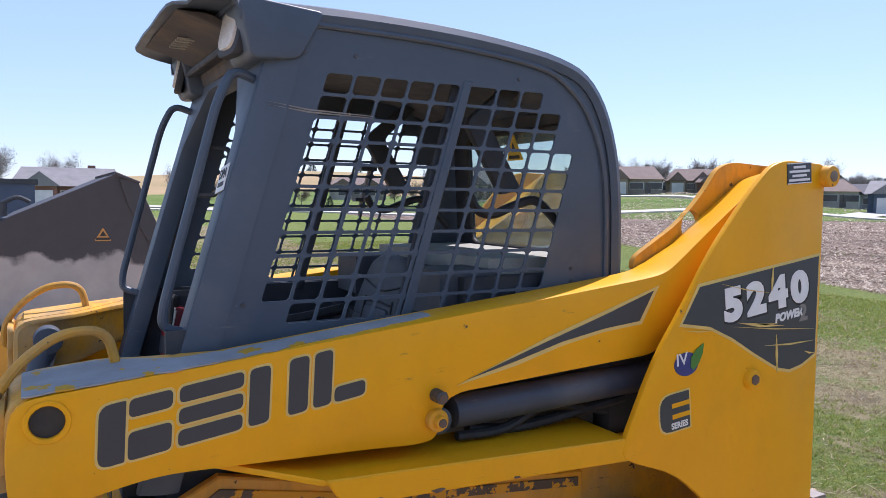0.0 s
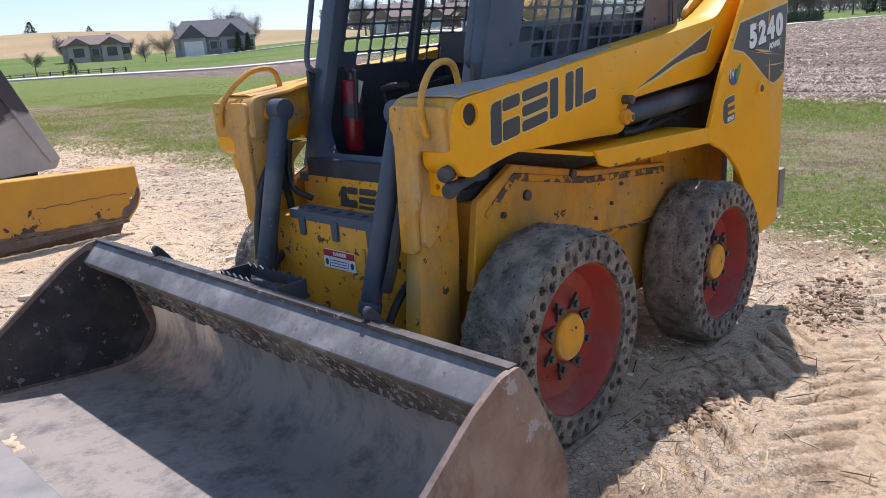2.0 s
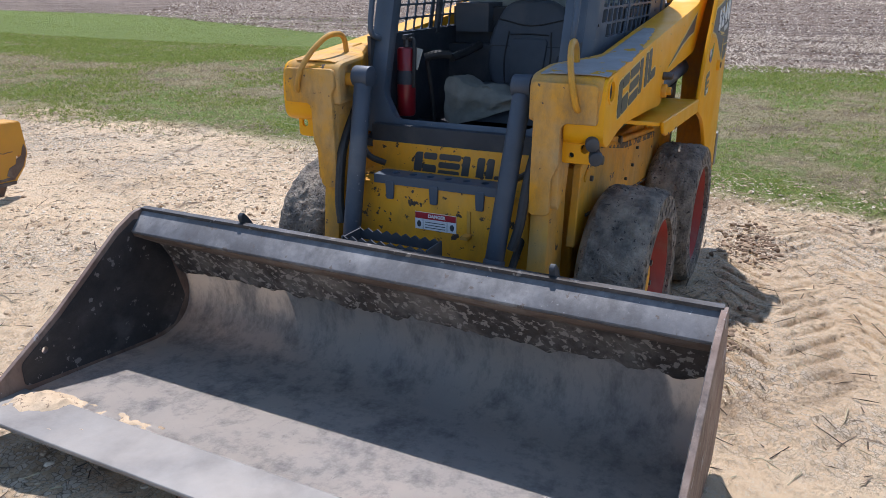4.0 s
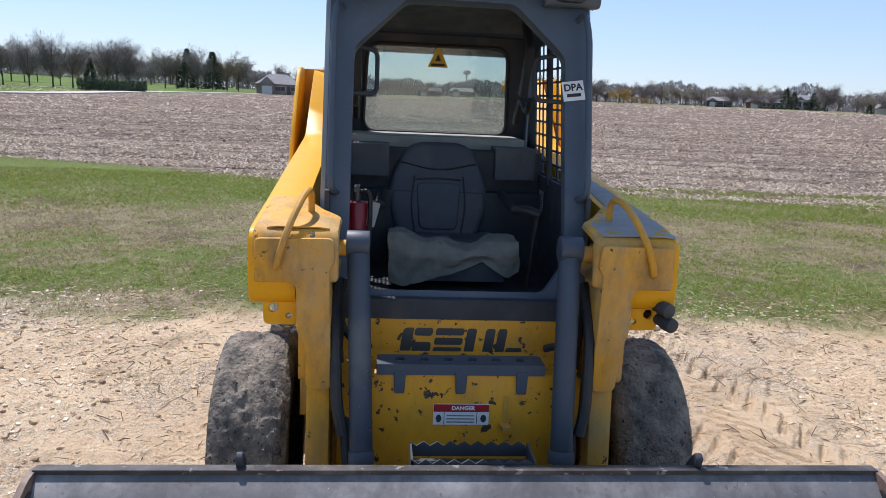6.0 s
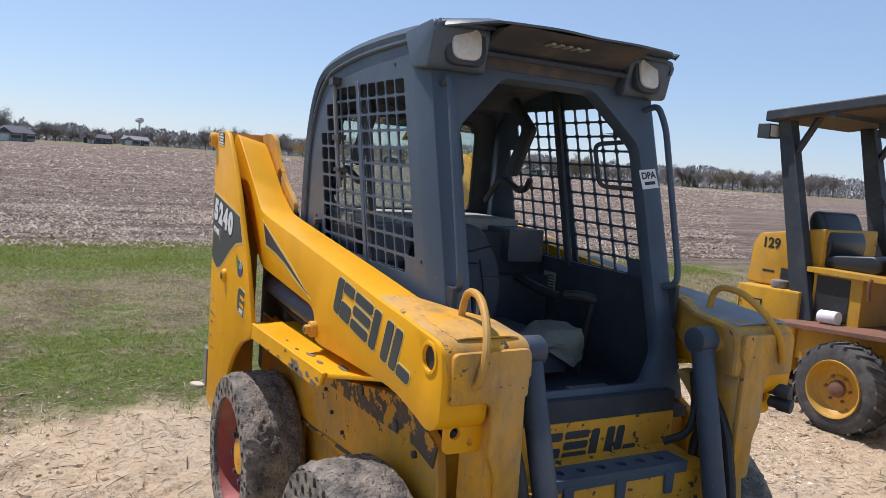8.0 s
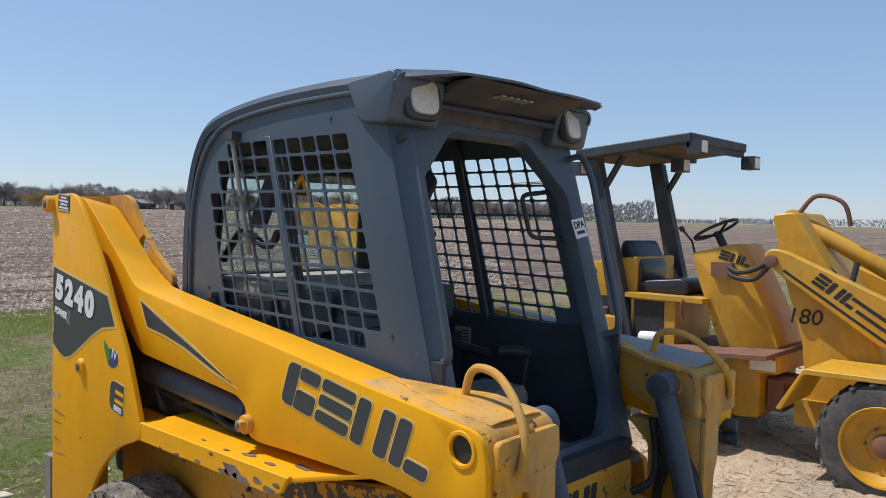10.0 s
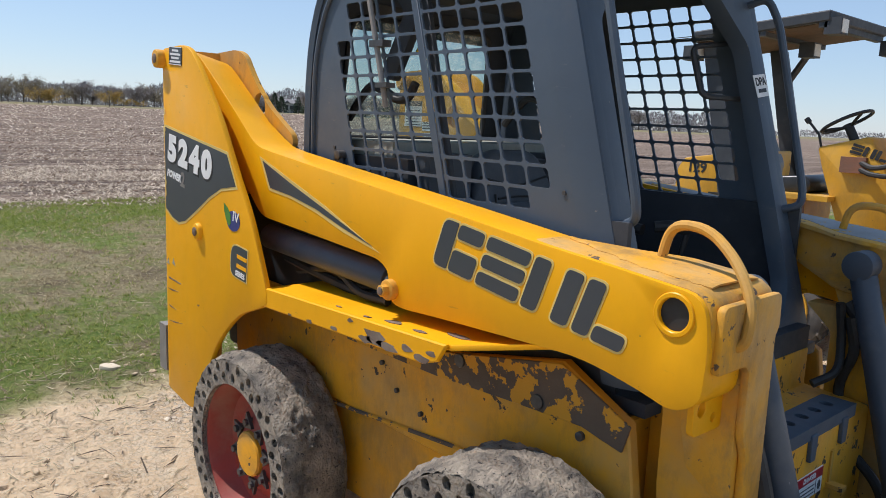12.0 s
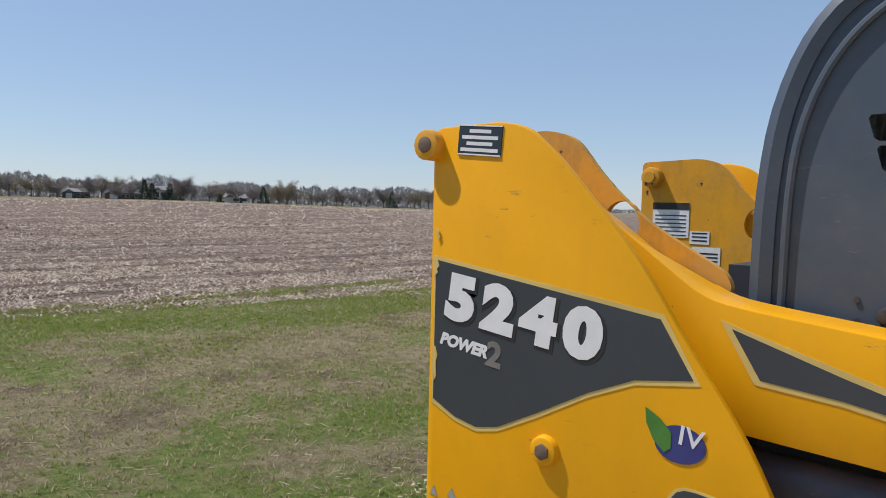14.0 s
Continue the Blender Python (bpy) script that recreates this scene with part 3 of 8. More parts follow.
# ---- the skid-steer loader: bow towards -x, its left side towards -y ----
loader = thing("skid_steer_loader", (1.15, 0, 0), "yellow skid-steer loader with charcoal cab, parked on bare dirt", "skid steer loader")
FRONT_AXLE, REAR_AXLE, TYRE_R, TYRE_OUT, TYRE_IN = (0.36, 0.43, 0.828, 1.03), (1.62, 0.378, 0.80, 1.0), 0.376, 0.79, 0.53


def wheel_parts():
    """One wheel about the origin, outer face towards -y at y = 0."""
    R, w = TYRE_R, TYRE_OUT - TYRE_IN
    # worn tread, slightly lumpy
    prof = [(R * 0.70, w), (R * 0.90, w), (R * 0.975, w - 0.02)] + [(R * (1.0 + 0.003 * math.sin(math.pi * t)), w - 0.04 - (w - 0.08) * t) for t in np.linspace(0, 1, 22)] + [
        (R * 0.99, 0.025), (R * 0.972, 0.012), (R * 0.955, 0.004), (R * 0.945, 0.0)]
    tread = lathe(prof, 220)
    for v in tread.verts:
        r = math.hypot(v.co.x, v.co.z)
        if r > R * 0.93:
            k = 1 + 0.010 * noise.noise(v.co * 9) + 0.014 * noise.noise(v.co * 24) + 0.022 * noise.noise(v.co * 44) + 0.024 * max(0.0, noise.noise(v.co * 85)) - 0.02 * max(0.0, noise.noise(v.co * 14 + Vector((5, 0, 0))) - 0.35)
            v.co.x *= k
            v.co.z *= k
    # side wall with two rings of oval holes
    holes = []
    n = 26
    for ring, (r0, off) in enumerate(((R * 0.785, 0.0), (R * 0.885, 0.5))):
        for i in range(n):
            a = 2 * math.pi * (i + off) / n
            ca, sa = math.cos(a), math.sin(a)
            pts = []
            for k in range(8):
                u, v = 0.0195 * math.cos(k * math.pi / 4), 0.0155 * math.sin(k * math.pi / 4)
                pts.append(((r0 + u) * ca - v * sa, (r0 + u) * sa + v * ca))
            holes.append(pts)
    wall = prism(circle(0, 0, R * 0.945, 75), 0.0, 0.07, "y", 0, holes=[circle(0, 0, R * 0.715, 48)] + holes)
    back = lathe([(R * 0.70, 0.07), (R * 0.94, 0.07)], 48)
    tyre = join(tread, wall, back)
    rim = lathe([(R * 0.725, 0.032), (R * 0.722, 0.020), (R * 0.70, 0.020), (R * 0.685, 0.028), (R * 0.66, 0.065), (R * 0.60, 0.105), (R * 0.46, 0.115), (R * 0.44, 0.112),
                 (R * 0.30, 0.075), (R * 0.20, 0.07), (0.001, 0.07)], 56)
    hub = lathe([(0.083, 0.080), (0.083, 0.058), (0.078, 0.051), (0.05, 0.049), (0.001, 0.049)], 28)
    nuts = []
    for i in range(8):
        a = 2 * math.pi * (i + 0.5) / 8
        x, z = 0.116 * math.cos(a), 0.116 * math.sin(a)
        b = cyl((x, 0.092, z), (x, 0.05, z), 0.013, 6)
        tri = prism([(x + 0.038 * math.cos(a + s), z + 0.038 * math.sin(a + s)) for s in (0, 2.2, -2.2)], 0.062, 0.074, "y", 0)
        nuts.append(join(b, tri))
    return tyre, rim, hub, nuts


def add_wheels():
    tyre, rim, hub, nuts = wheel_parts()
    first = None
    for x, z, out, size in (FRONT_AXLE, REAR_AXLE):
        for s in (-1, 1):
            m = Matrix.Translation((x, s * out, z)) @ pose(0, 0, 0, 0, 0, 0 if s < 0 else 180) @ pose(0, 0, 0, 0, 17 * x * 3 + 20 * s, 0)
            if first is None:
                t = part("wheel", tyre, M_tyre, loader, "worn solid tyre with oval holes in its side wall")
                r = part("rim", rim, M_red, t, "faded red dished rim")
                h = part("hub", hub, M_yworn, t, "yellow hub cap")
                ns = [part("wheel_nut", b, M_pin, t) for b in nuts]
                t.matrix_parent_inverse = Matrix()
                t.matrix_basis = Matrix.Translation(-loader.location) @ m
                t.scale = (size, 1.0, size)
                for o in (r, h, *ns):
                    o.matrix_parent_inverse = Matrix()
                first = t
            else:
                copy_thing(first, Matrix.Translation(-loader.location) @ m).scale = (size, 1.0, size)


add_wheels()


def mirror_y(bm, side):
    """Built for +y; flipped for the other side."""
    if side < 0:
        moved(bm, Matrix.Diagonal((1, -1, 1, 1)))
        bmesh.ops.reverse_faces(bm, faces=bm.faces)
    return bm


def both(name, make, material, parent, label=""):
    return [part(name, mirror_y(make(), s), material, parent, label) for s in (-1, 1)]


# chassis tub, front plates, belly
def chassis_bm():
    side = [(0.205, 0.30), (2.18, 0.26), (2.22, 0.92), (0.205, 0.92)]
    b = prism(side, -0.50, 0.50, "y", 0.008)
    for s in (-1, 1):
        merge(b, mirror_y(prism([(0.17, 0.93), (0.37, 1.03), (0.84, 0.93), (1.50, 0.86), (1.50, 0.62), (0.12, 0.62)], 0.50, 0.535, "y", 0.005), s))
    return b


chassis = part("chassis", chassis_bm(), M_yworn, loader, "scuffed yellow chassis tub")


# rear towers: outer plate, inner plate, rear strip
TOWER = [(2.325, 1.845), (2.13, 1.852), (2.06, 1.835), (1.97, 1.756), (1.80, 1.567), (1.695, 1.406), (1.58, 1.25), (1.475, 1.03), (1.462, 0.975), (1.52, 0.945),
         (1.67, 0.893), (1.80, 0.79), (1.88, 0.70), (1.95, 0.57), (1.985, 0.47), (2.085, 0.40), (2.325, 0.43)]
towers = {}
for s in (-1, 1):
    b = mirror_y(prism(rounded(TOWER, [0.03, 0.1, 0.1, 0.1, 0.1, 0.1, 0.1, 0.05, 0.03, 0.05, 0.1, 0.1, 0.1, 0.1, 0.05, 0.05, 0.02]), 0.733, 0.755, "y", 0.005, 2), s)
    towers[s] = part("rear_tower", b, M_yellow, loader, "glossy yellow rear tower plate")
    inner = [(2.372, 1.845), (2.15, 1.855), (2.08, 1.835), (2.0, 1.735), (1.895, 1.64), (1.78, 1.575), (1.71, 1.535), (1.695, 1.50), (1.73, 1.475), (1.80, 1.44), (2.0, 1.30), (2.372, 1.2)]
    part("inner_plate", mirror_y(prism(rounded(inner, [0.02, 0.1, 0.1, 0.1, 0.1, 0.1, 0.03, 0.03, 0.03, 0.05, 0.1, 0.02]), 0.50, 0.522, "y", 0.004, 1, holes=[circle(1.955, 1.63, 0.045, 20, 0.055)]), s),
         M_yworn, loader, "scuffed inner tower plate with a round hole")
    part("rear_panel", mirror_y(box(2.30, 2.328, 0.522, 0.733, 0.45, 1.845), s), M_yworn, loader)
    part("rear_bumper", mirror_y(box(2.33, 2.40, 0.60, 0.76, 0.50, 0.70, 0.012, 2), s), M_steel, loader, "grey steel rear bumper block")
    part("rear_pivot_pin", mirror_y(join(cyl((2.328, 0.735, 1.805), (2.328, 0.785, 1.805), 0.036, 20, w=0.006)), s), M_yworn, towers[s])
    part("pin_end", mirror_y(cyl((2.328, 0.77, 1.805), (2.328, 0.788, 1.805), 0.019, 16, w=0.002), s), M_rust, towers[s])
    part("rivet_boss", mirror_y(cyl((1.995, 0.74, 1.15), (1.995, 0.772, 1.15), 0.036, 22, 0.031, 0.006), s), M_yellow, towers[s])
    part("boss_bolt", mirror_y(cyl((1.995, 0.765, 1.15), (1.995, 0.777, 1.15), 0.018, 6, w=0.002), s), M_rust, towers[s])
    part("link_bolt", mirror_y(cyl((1.725, 0.49, 1.475), (1.725, 0.56, 1.475), 0.02, 12, w=0.004), s), M_pin, loader)

# fenders: folded shelf below the arm
def fender_bm():
    b = prism([(1.50, 1.026), (1.50, 0.958), (1.0, 0.975), (0.66, 0.985), (0.60, 1.005), (0.565, 1.058)], 0.736, 0.752, "y", 0.004)
    t = prism([(1.50, 1.022), (0.565, 1.055), (0.24, 1.115), (0.24, 1.10), (0.565, 1.04), (1.50, 1.007)], 0.50, 0.7355, "y", 0.002)
    for v in t.verts:
        if v.co.x < 0.5 and v.co.y > 0.6:
            v.co.y = 0.56
    return join(b, t)


both("fender", fender_bm, M_yellow, loader, "yellow folded fender with chipped edge")

# paint worn off along the fenders' outer edge
rc = random.Random(21)
for s in (-1, 1):
    for x0, z0, reach in ((0.70, 0.990, 0.014), (0.86, 0.985, 0.016), (1.10, 0.978, 0.010)) if s < 0 else ((0.66, 1.000, 0.030), (0.72, 1.012, 0.024), (0.80, 0.994, 0.040), (0.86, 1.005, 0.050), (0.90, 0.992, 0.030), (0.98, 1.028, 0.016), (1.06, 0.984, 0.018), (1.20, 0.974, 0.016), (1.32, 0.970, 0.012), (0.62, 1.022, 0.018)):
        q = [(x0 + reach * 1.3 * rc.uniform(0.5, 1.1) * math.cos(a), z0 + 0.45 * reach * rc.uniform(0.5, 1.1) * math.sin(a)) for a in np.linspace(0, 5.6, 9)]
        part("chip", mirror_y(prism(q, 0.7515, 0.7530, "y", 0), s), M_rust, loader, "paint chipped to rusty steel")
    for x0, y0, reach in () if s < 0 else ((0.62, 0.66, 0.05), (0.72, 0.71, 0.03), (0.84, 0.70, 0.045), (0.50, 0.58, 0.04), (0.94, 0.72, 0.02), (1.1, 0.71, 0.018)):
        z0 = 1.022 + (1.50 - x0) * 0.0353 + 0.0015
        q = [(x0 + reach * rc.uniform(0.5, 1.1) * math.cos(a), y0 + 0.35 * reach * rc.uniform(0.5, 1.1) * math.sin(a)) for a in np.linspace(0, 5.6, 9)]
        part("chip", mirror_y(moved(prism(q, -0.001, 0.0008, "z", 0), Matrix.Translation((x0, 0, z0)) @ pose(0, 0, 0, 0, 2.02, 0) @ Matrix.Translation((-x0, 0, 0))), s), M_rust, loader, "paint chipped to rusty steel")

# stickers and pin on the inner face of the left inner plate
inner_face = -0.4995
sheet = part("label_sheet", box(2.19, 2.325, inner_face, inner_face + 0.002, 1.575, 1.70, 0), M_white, loader, "white paper label with dark heading")
part("label_heading", box(2.19, 2.325, inner_face + 0.002, inner_face + 0.003, 1.675, 1.70, 0), M_black, sheet)
for k in range(6):
    part("label_line", box(2.20, 2.315, inner_face + 0.002, inner_face + 0.0028, 1.582 + 0.014 * k, 1.586 + 0.014 * k, 0), M_decal, sheet)
for x0, x1, z0, z1 in ((2.115, 2.185, 1.555, 1.60), (2.075, 2.175, 1.485, 1.545)):
    sh = part("label_sheet", box(x0, x1, inner_face, inner_face + 0.002, z0, z1, 0), M_white, loader)
    for k in range(3):
        part("label_line", box(x0 + 0.008, x1 - 0.008, inner_face + 0.002, inner_face + 0.0028, z0 + 0.010 + 0.013 * k, z0 + 0.015 + 0.013 * k, 0), M_black, sh)
for s in (-1, 1):
    part("rear_pivot_pin", mirror_y(join(cyl((2.325, 0.46, 1.79), (2.325, 0.52, 1.79), 0.036, 18, w=0.006), cyl((2.325, 0.45, 1.79), (2.325, 0.47, 1.79), 0.02, 12)), s), M_yworn, loader)
    # raised rail and rubbed band along the chassis side
    part("side_rail", mirror_y(prism([(0.20, 0.885), (0.37, 1.00), (0.84, 0.905), (1.48, 0.845), (1.48, 0.815), (0.84, 0.878), (0.37, 0.97), (0.215, 0.862)] if s < 0 else
                                          [(0.16, 0.93), (0.37, 1.025), (0.84, 0.935), (1.30, 0.885), (1.30, 0.86), (0.84, 0.86), (0.55, 0.875), (0.30, 0.885), (0.18, 0.86)], 0.534, 0.541, "y", 0.002), s), M_chip, chassis, "band rubbed down to dark steel")
    part("side_seam", mirror_y(tube([(0.25, 0.538, 0.72), (0.7, 0.538, 0.675), (1.2, 0.538, 0.625), (1.46, 0.538, 0.60)], 0.007, 6), s), M_chip, chassis)
    for x, z, r in ((0.44, 0.905, 0.020), (0.735, 0.935, 0.020), (0.30, 0.86, 0.012), (1.02, 0.76, 0.008), (1.10, 0.83, 0.008), (0.90, 0.72, 0.008)):
        part("bolt", mirror_y(cyl((x, 0.53, z), (x, 0.547, z), r, 12, w=0.002), s), M_pin, chassis)
    # dark wheel arch behind the rear wheel
    part("inner_arch", mirror_y(prism([(1.40, 0.95), (1.95, 0.95), (2.0, 0.45), (1.40, 0.45)], 0.505, 0.52, "y", 0.003), s), M_yworn, loader)
# hydraulic couplers below the left arm head
for z, y in ((1.090, -0.59), (1.042, -0.605)):
    part("coupler", join(cyl((0.06, y, z), (-0.085, y - 0.05, z - 0.01), 0.020, 14, w=0.003), cyl((-0.06, y - 0.042, z - 0.008), (-0.105, y - 0.056, z - 0.011), 0.024, 14, w=0.004)), M_dark, loader, "black hydraulic coupler")
part("coupler_hose", tube([(0.05, -0.60, 1.115), (0.14, -0.59, 1.09), (0.22, -0.58, 1.10), (0.30, -0.57, 1.16)], 0.014, 8, 5), M_black, loader)

# loader arms with their front heads
ARM = [(-0.062, 1.297), (0.17, 1.322), (0.324, 1.336), (0.71, 1.381), (1.28, 1.442), (1.60, 1.478), (1.70, 1.494), (1.94, 1.668), (2.17, 1.822), (2.24, 1.845), (2.29, 1.80), (2.25, 1.72),
       (2.0, 1.54), (1.66, 1.246), (1.27, 1.222), (0.965, 1.203), (0.915, 1.180), (0.898, 1.088), (0.84, 1.080), (0.7, 1.088), (0.21, 1.105), (0.06, 1.075), (-0.013, 1.054), (-0.072, 1.085), (-0.078, 1.2)]
ARM_R = [0.06, 0.05, 0.05, 0.1, 0.1, 0.1, 0.05, 0.1, 0.05, 0.05, 0.05, 0.05, 0.1, 0.05, 0.1, 0.05, 0.03, 0.03, 0.03, 0.1, 0.08, 0.04, 0.04, 0.04, 0.05]


def arm_bm():
    b = prism(rounded(ARM, ARM_R), 0.545, 0.69, "y", 0.009, 2, holes=[circle(0.0, 1.25, 0.034, 20)])
    for v in b.verts:
        # the rear part slopes down towards the inner plate
        if v.co.x > 1.72 and v.co.y < 0.6:
            v.co.z -= 0.035 * min(1, (v.co.x - 1.72) / 0.1)
    head = prism(rounded([(-0.078, 1.302), (0.16, 1.325), (0.40, 1.347), (0.40, 1.25), (0.10, 1.15), (-0.078, 1.14)], [0.06, 0.05, 0.03, 0.03, 0.05, 0.02]), 0.41, 0.68, "y", 0.014, 2)
    for v in head.verts:
        if v.co.y < 0.5 and v.co.x > 0.12:
            v.co.y += 0.14 * min(1, (v.co.x - 0.12) / 0.2)
    neck = prism(rounded([(-0.074, 1.16), (0.12, 1.16), (0.06, 1.02), (0.03, 0.88), (-0.06, 0.82), (-0.074, 0.84)], 0.01), 0.434, 0.534, "y", 0.006, 2)
    merge(head, neck)
    return b, head


def leg_bm():
    return prism(rounded([(-0.055, 1.10), (0.20, 1.10), (0.112, 1.02), (0.112, 0.80), (0.085, 0.45), (0.0, 0.22), (-0.15, 0.22), (-0.115, 0.45), (-0.072, 0.80)], 0.02), 0.432, 0.507, "y", 0.006, 2)


def face_bm():
    """The front face of the arm's head: broad above, narrowing to a tongue below."""
    out = [(0.425, 1.284), (0.668, 1.280), (0.669, 1.144), (0.557, 1.144), (0.541, 1.128), (0.538, 0.993), (0.512, 0.937), (0.509, 0.815), (0.495, 0.803), (0.440, 0.801), (0.428, 0.812), (0.436, 1.188), (0.420, 1.211)]
    return prism(rounded(out, [0.02, 0.02, 0.01, 0.01, 0.006, 0.01, 0.01, 0.01, 0.01, 0.01, 0.01, 0.01, 0.01]), -0.094, -0.074, "x", 0.006, 2)


def flat_plate(pts, y, side, th=0.0016):
    return mirror_y(prism(pts, y, y + th, "y", 0), side)


def mark_blocks(height=0.13, gap=0.014):
    """Four groups of slanted plain bars, standing for the maker's mark; local plane, centred. Bars as (u0, u1, v0, v1, corner radii)."""
    sh = 0.20
    r = 0.013
    groups = [(0.150, ((0.0, 0.36, 0.0, 1.0, (0.05, 0.004, 0.004, 0.05)), (0.40, 1.0, 0.70, 1.0, r), (0.40, 1.0, 0.0, 0.46, r))),
              (0.142, ((0.0, 1.0, 0.0, 0.27, r), (0.0, 1.0, 0.365, 0.635, r), (0.0, 1.0, 0.73, 1.0, r))),
              (0.142, ((0.0, 0.34, 0.0, 1.0, r), (0.66, 1.0, 0.0, 1.0, r))),
              (0.135, ((0.0, 0.34, 0.0, 1.0, r), (0.40, 1.0, 0.0, 0.28, r)))]
    x = -0.5 * (sum(g[0] for g in groups) + 3 * gap)
    out = []
    for wk, bars in groups:
        made = []
        for u0, u1, v0, v1, rr in bars:
            q = rounded([(x + wk * u0, (v0 - 0.5) * height), (x + wk * u1, (v0 - 0.5) * height), (x + wk * u1, (v1 - 0.5) * height), (x + wk * u0, (v1 - 0.5) * height)], rr)
            e = 0.0055
            big = rounded([(x + wk * u0 - e, (v0 - 0.5) * height - e), (x + wk * u1 + e, (v0 - 0.5) * height - e), (x + wk * u1 + e, (v1 - 0.5) * height + e), (x + wk * u0 - e, (v1 - 0.5) * height + e)],
                          [k + e for k in rr] if isinstance(rr, tuple) else rr + e)
            made.append(tuple([(px + sh * py, py) for px, py in o] for o in (q, big)))
        out.append(made)
        x += wk + gap
    return out


arms = {}
for s in (-1, 1):
    beam, head = arm_bm()
    arm = part("loader_arm", mirror_y(beam, s), M_yellow, loader, "yellow loader arm with dark slanted marks")
    part("arm_head", mirror_y(head, s), M_head, arm, "trodden, scuffed arm head")
    arms[s] = arm
    part("arm_leg", mirror_y(leg_bm(), s), M_yworn, arm, "scuffed yellow arm leg")
    part("head_face", mirror_y(face_bm(), s), M_head, arm, "scuffed face plate with rounded tongue")
    part("hole_ring", mirror_y(prism(circle(0, 1.25, 0.045, 24), 0.688, 0.694, "y", 0.002, holes=[circle(0, 1.25, 0.034, 20)]), s), M_yellow, arm)
    # black disc stands in for the shaded depth of the blind hole
    part("pivot_bushing", mirror_y(cyl((0, 0.60, 1.25), (0, 0.683, 1.25), 0.0335, 20), s), M_black, arm)
    # bracket plate on the head with three holes
    part("bracket", mirror_y(prism(rounded([(0.53, 0.995), (0.648, 0.997), (0.652, 1.14), (0.53, 1.14)], 0.018), -0.040, -0.025, "x", 0.002,
                                   holes=[circle(0.577, 1.094, 0.014, 14), circle(0.617, 1.051, 0.016, 14), circle(0.568, 1.025, 0.010, 12)]), s), M_yellow, arm)
    # grab handle
    P = [(0.150, 0.515, 1.30), (0.128, 0.512, 1.405), (0.03, 0.525, 1.405), (-0.055, 0.552, 1.345), (-0.105, 0.58, 1.27), (-0.105, 0.60, 1.192), (-0.055, 0.605, 1.192)]
    part("grab_handle", mirror_y(tube(bent(P, 0.045), 0.0115, 10), s), M_yworn, arm, "bent yellow grab handle with rubbed edges")
    # tilt cylinder
    top, low = Vector((0.022, 0.343, 1.247)), Vector((-0.165, 0.315, 0.60))
    d = (top - low).normalized()
    tc = part("tilt_cylinder", mirror_y(join(cyl(low, top - d * 0.03, 0.036, 24, w=0.004), cyl(top - Vector((0, 0.037, 0)), top + Vector((0, 0.037, 0)), 0.043, 24, w=0.004),
                                             cyl(low - d * 0.01, low + d * 0.03, 0.041, 24, w=0.003)), s), M_cyl, loader, "dark grey hydraulic tilt cylinder")
    part("rod", mirror_y(cyl(low - d * 0.20, low, 0.018, 16), s), M_rod, tc, "bare steel rod")
    part("top_pin", mirror_y(cyl((0.015, 0.33, 1.235), (0.015, 0.43, 1.235), 0.026, 18, w=0.003), s), M_yworn, tc)
    part("hose", mirror_y(tube([(0.05, 0.39, 1.08), (0.03, 0.395, 0.98), (0.06, 0.40, 0.86), (0.02, 0.375, 0.72), (-0.08, 0.37, 0.62), (-0.12, 0.36, 0.55)], 0.015, 8, 6), s), M_black, tc, "black hydraulic hose")
    part("hose", mirror_y(tube([(0.07, 0.41, 1.12), (0.01, 0.412, 1.05), (-0.055, 0.408, 0.96), (-0.09, 0.402, 0.86), (-0.115, 0.395, 0.76), (-0.135, 0.375, 0.67)], 0.019, 10, 6), s), M_black, tc, "black hydraulic hose")
    part("hose", mirror_y(tube([(0.10, 0.30, 0.88), (0.06, 0.36, 0.92), (0.07, 0.40, 1.0), (0.08, 0.385, 1.12)], 0.013, 8, 6), s), M_black, tc)
    # lift cylinder in the gap below the arm
    a, b2 = Vector((0.92, 0.60, 1.128)), Vector((1.72, 0.60, 1.160))
    d2 = (b2 - a).normalized()
    lc = part("lift_cylinder", mirror_y(join(cyl(a + d2 * 0.06, b2, 0.046, 24, w=0.004), cyl((0.915, 0.55, 1.128), (0.915, 0.66, 1.128), 0.036, 20, w=0.004)), s), M_cyl, loader, "dark grey lift cylinder below the arm")
    part("hose", mirror_y(tube([(1.05, 0.57, 1.07), (1.2, 0.56, 1.045), (1.38, 0.57, 1.06), (1.6, 0.6, 1.10)], 0.016, 8, 6), s), M_black, lc)
    part("hose", mirror_y(tube([(1.0, 0.60, 1.06), (1.15, 0.60, 1.06), (1.32, 0.58, 1.10), (1.55, 0.58, 1.06)], 0.014, 8, 6), s), M_black, lc)
    # pins with collars
    zs = [1.127] if s > 0 else [1.140, 1.205]
    for k, z in enumerate(zs):
        part("arm_pin", mirror_y(join(cyl((0.893, 0.68, z), (0.893, 0.712, z), 0.030 if k == 0 else 0.018, 18, w=0.005), cyl((0.893, 0.70, z), (0.893, 0.732, z), 0.018, 8, w=0.003)), s), M_yworn if k == 0 else M_pin, arm)
        part("pin_end", mirror_y(cyl((0.893, 0.72, z), (0.893, 0.736, z), 0.012, 8, w=0.002), s), M_rust, arm)
    # slate wedge and maker's mark
    stripe = [(0.99, 1.236), (1.25, 1.318), (1.45, 1.378), (1.645, 1.442), (1.590, 1.352), (1.45, 1.338), (1.30, 1.312), (1.14, 1.270)]
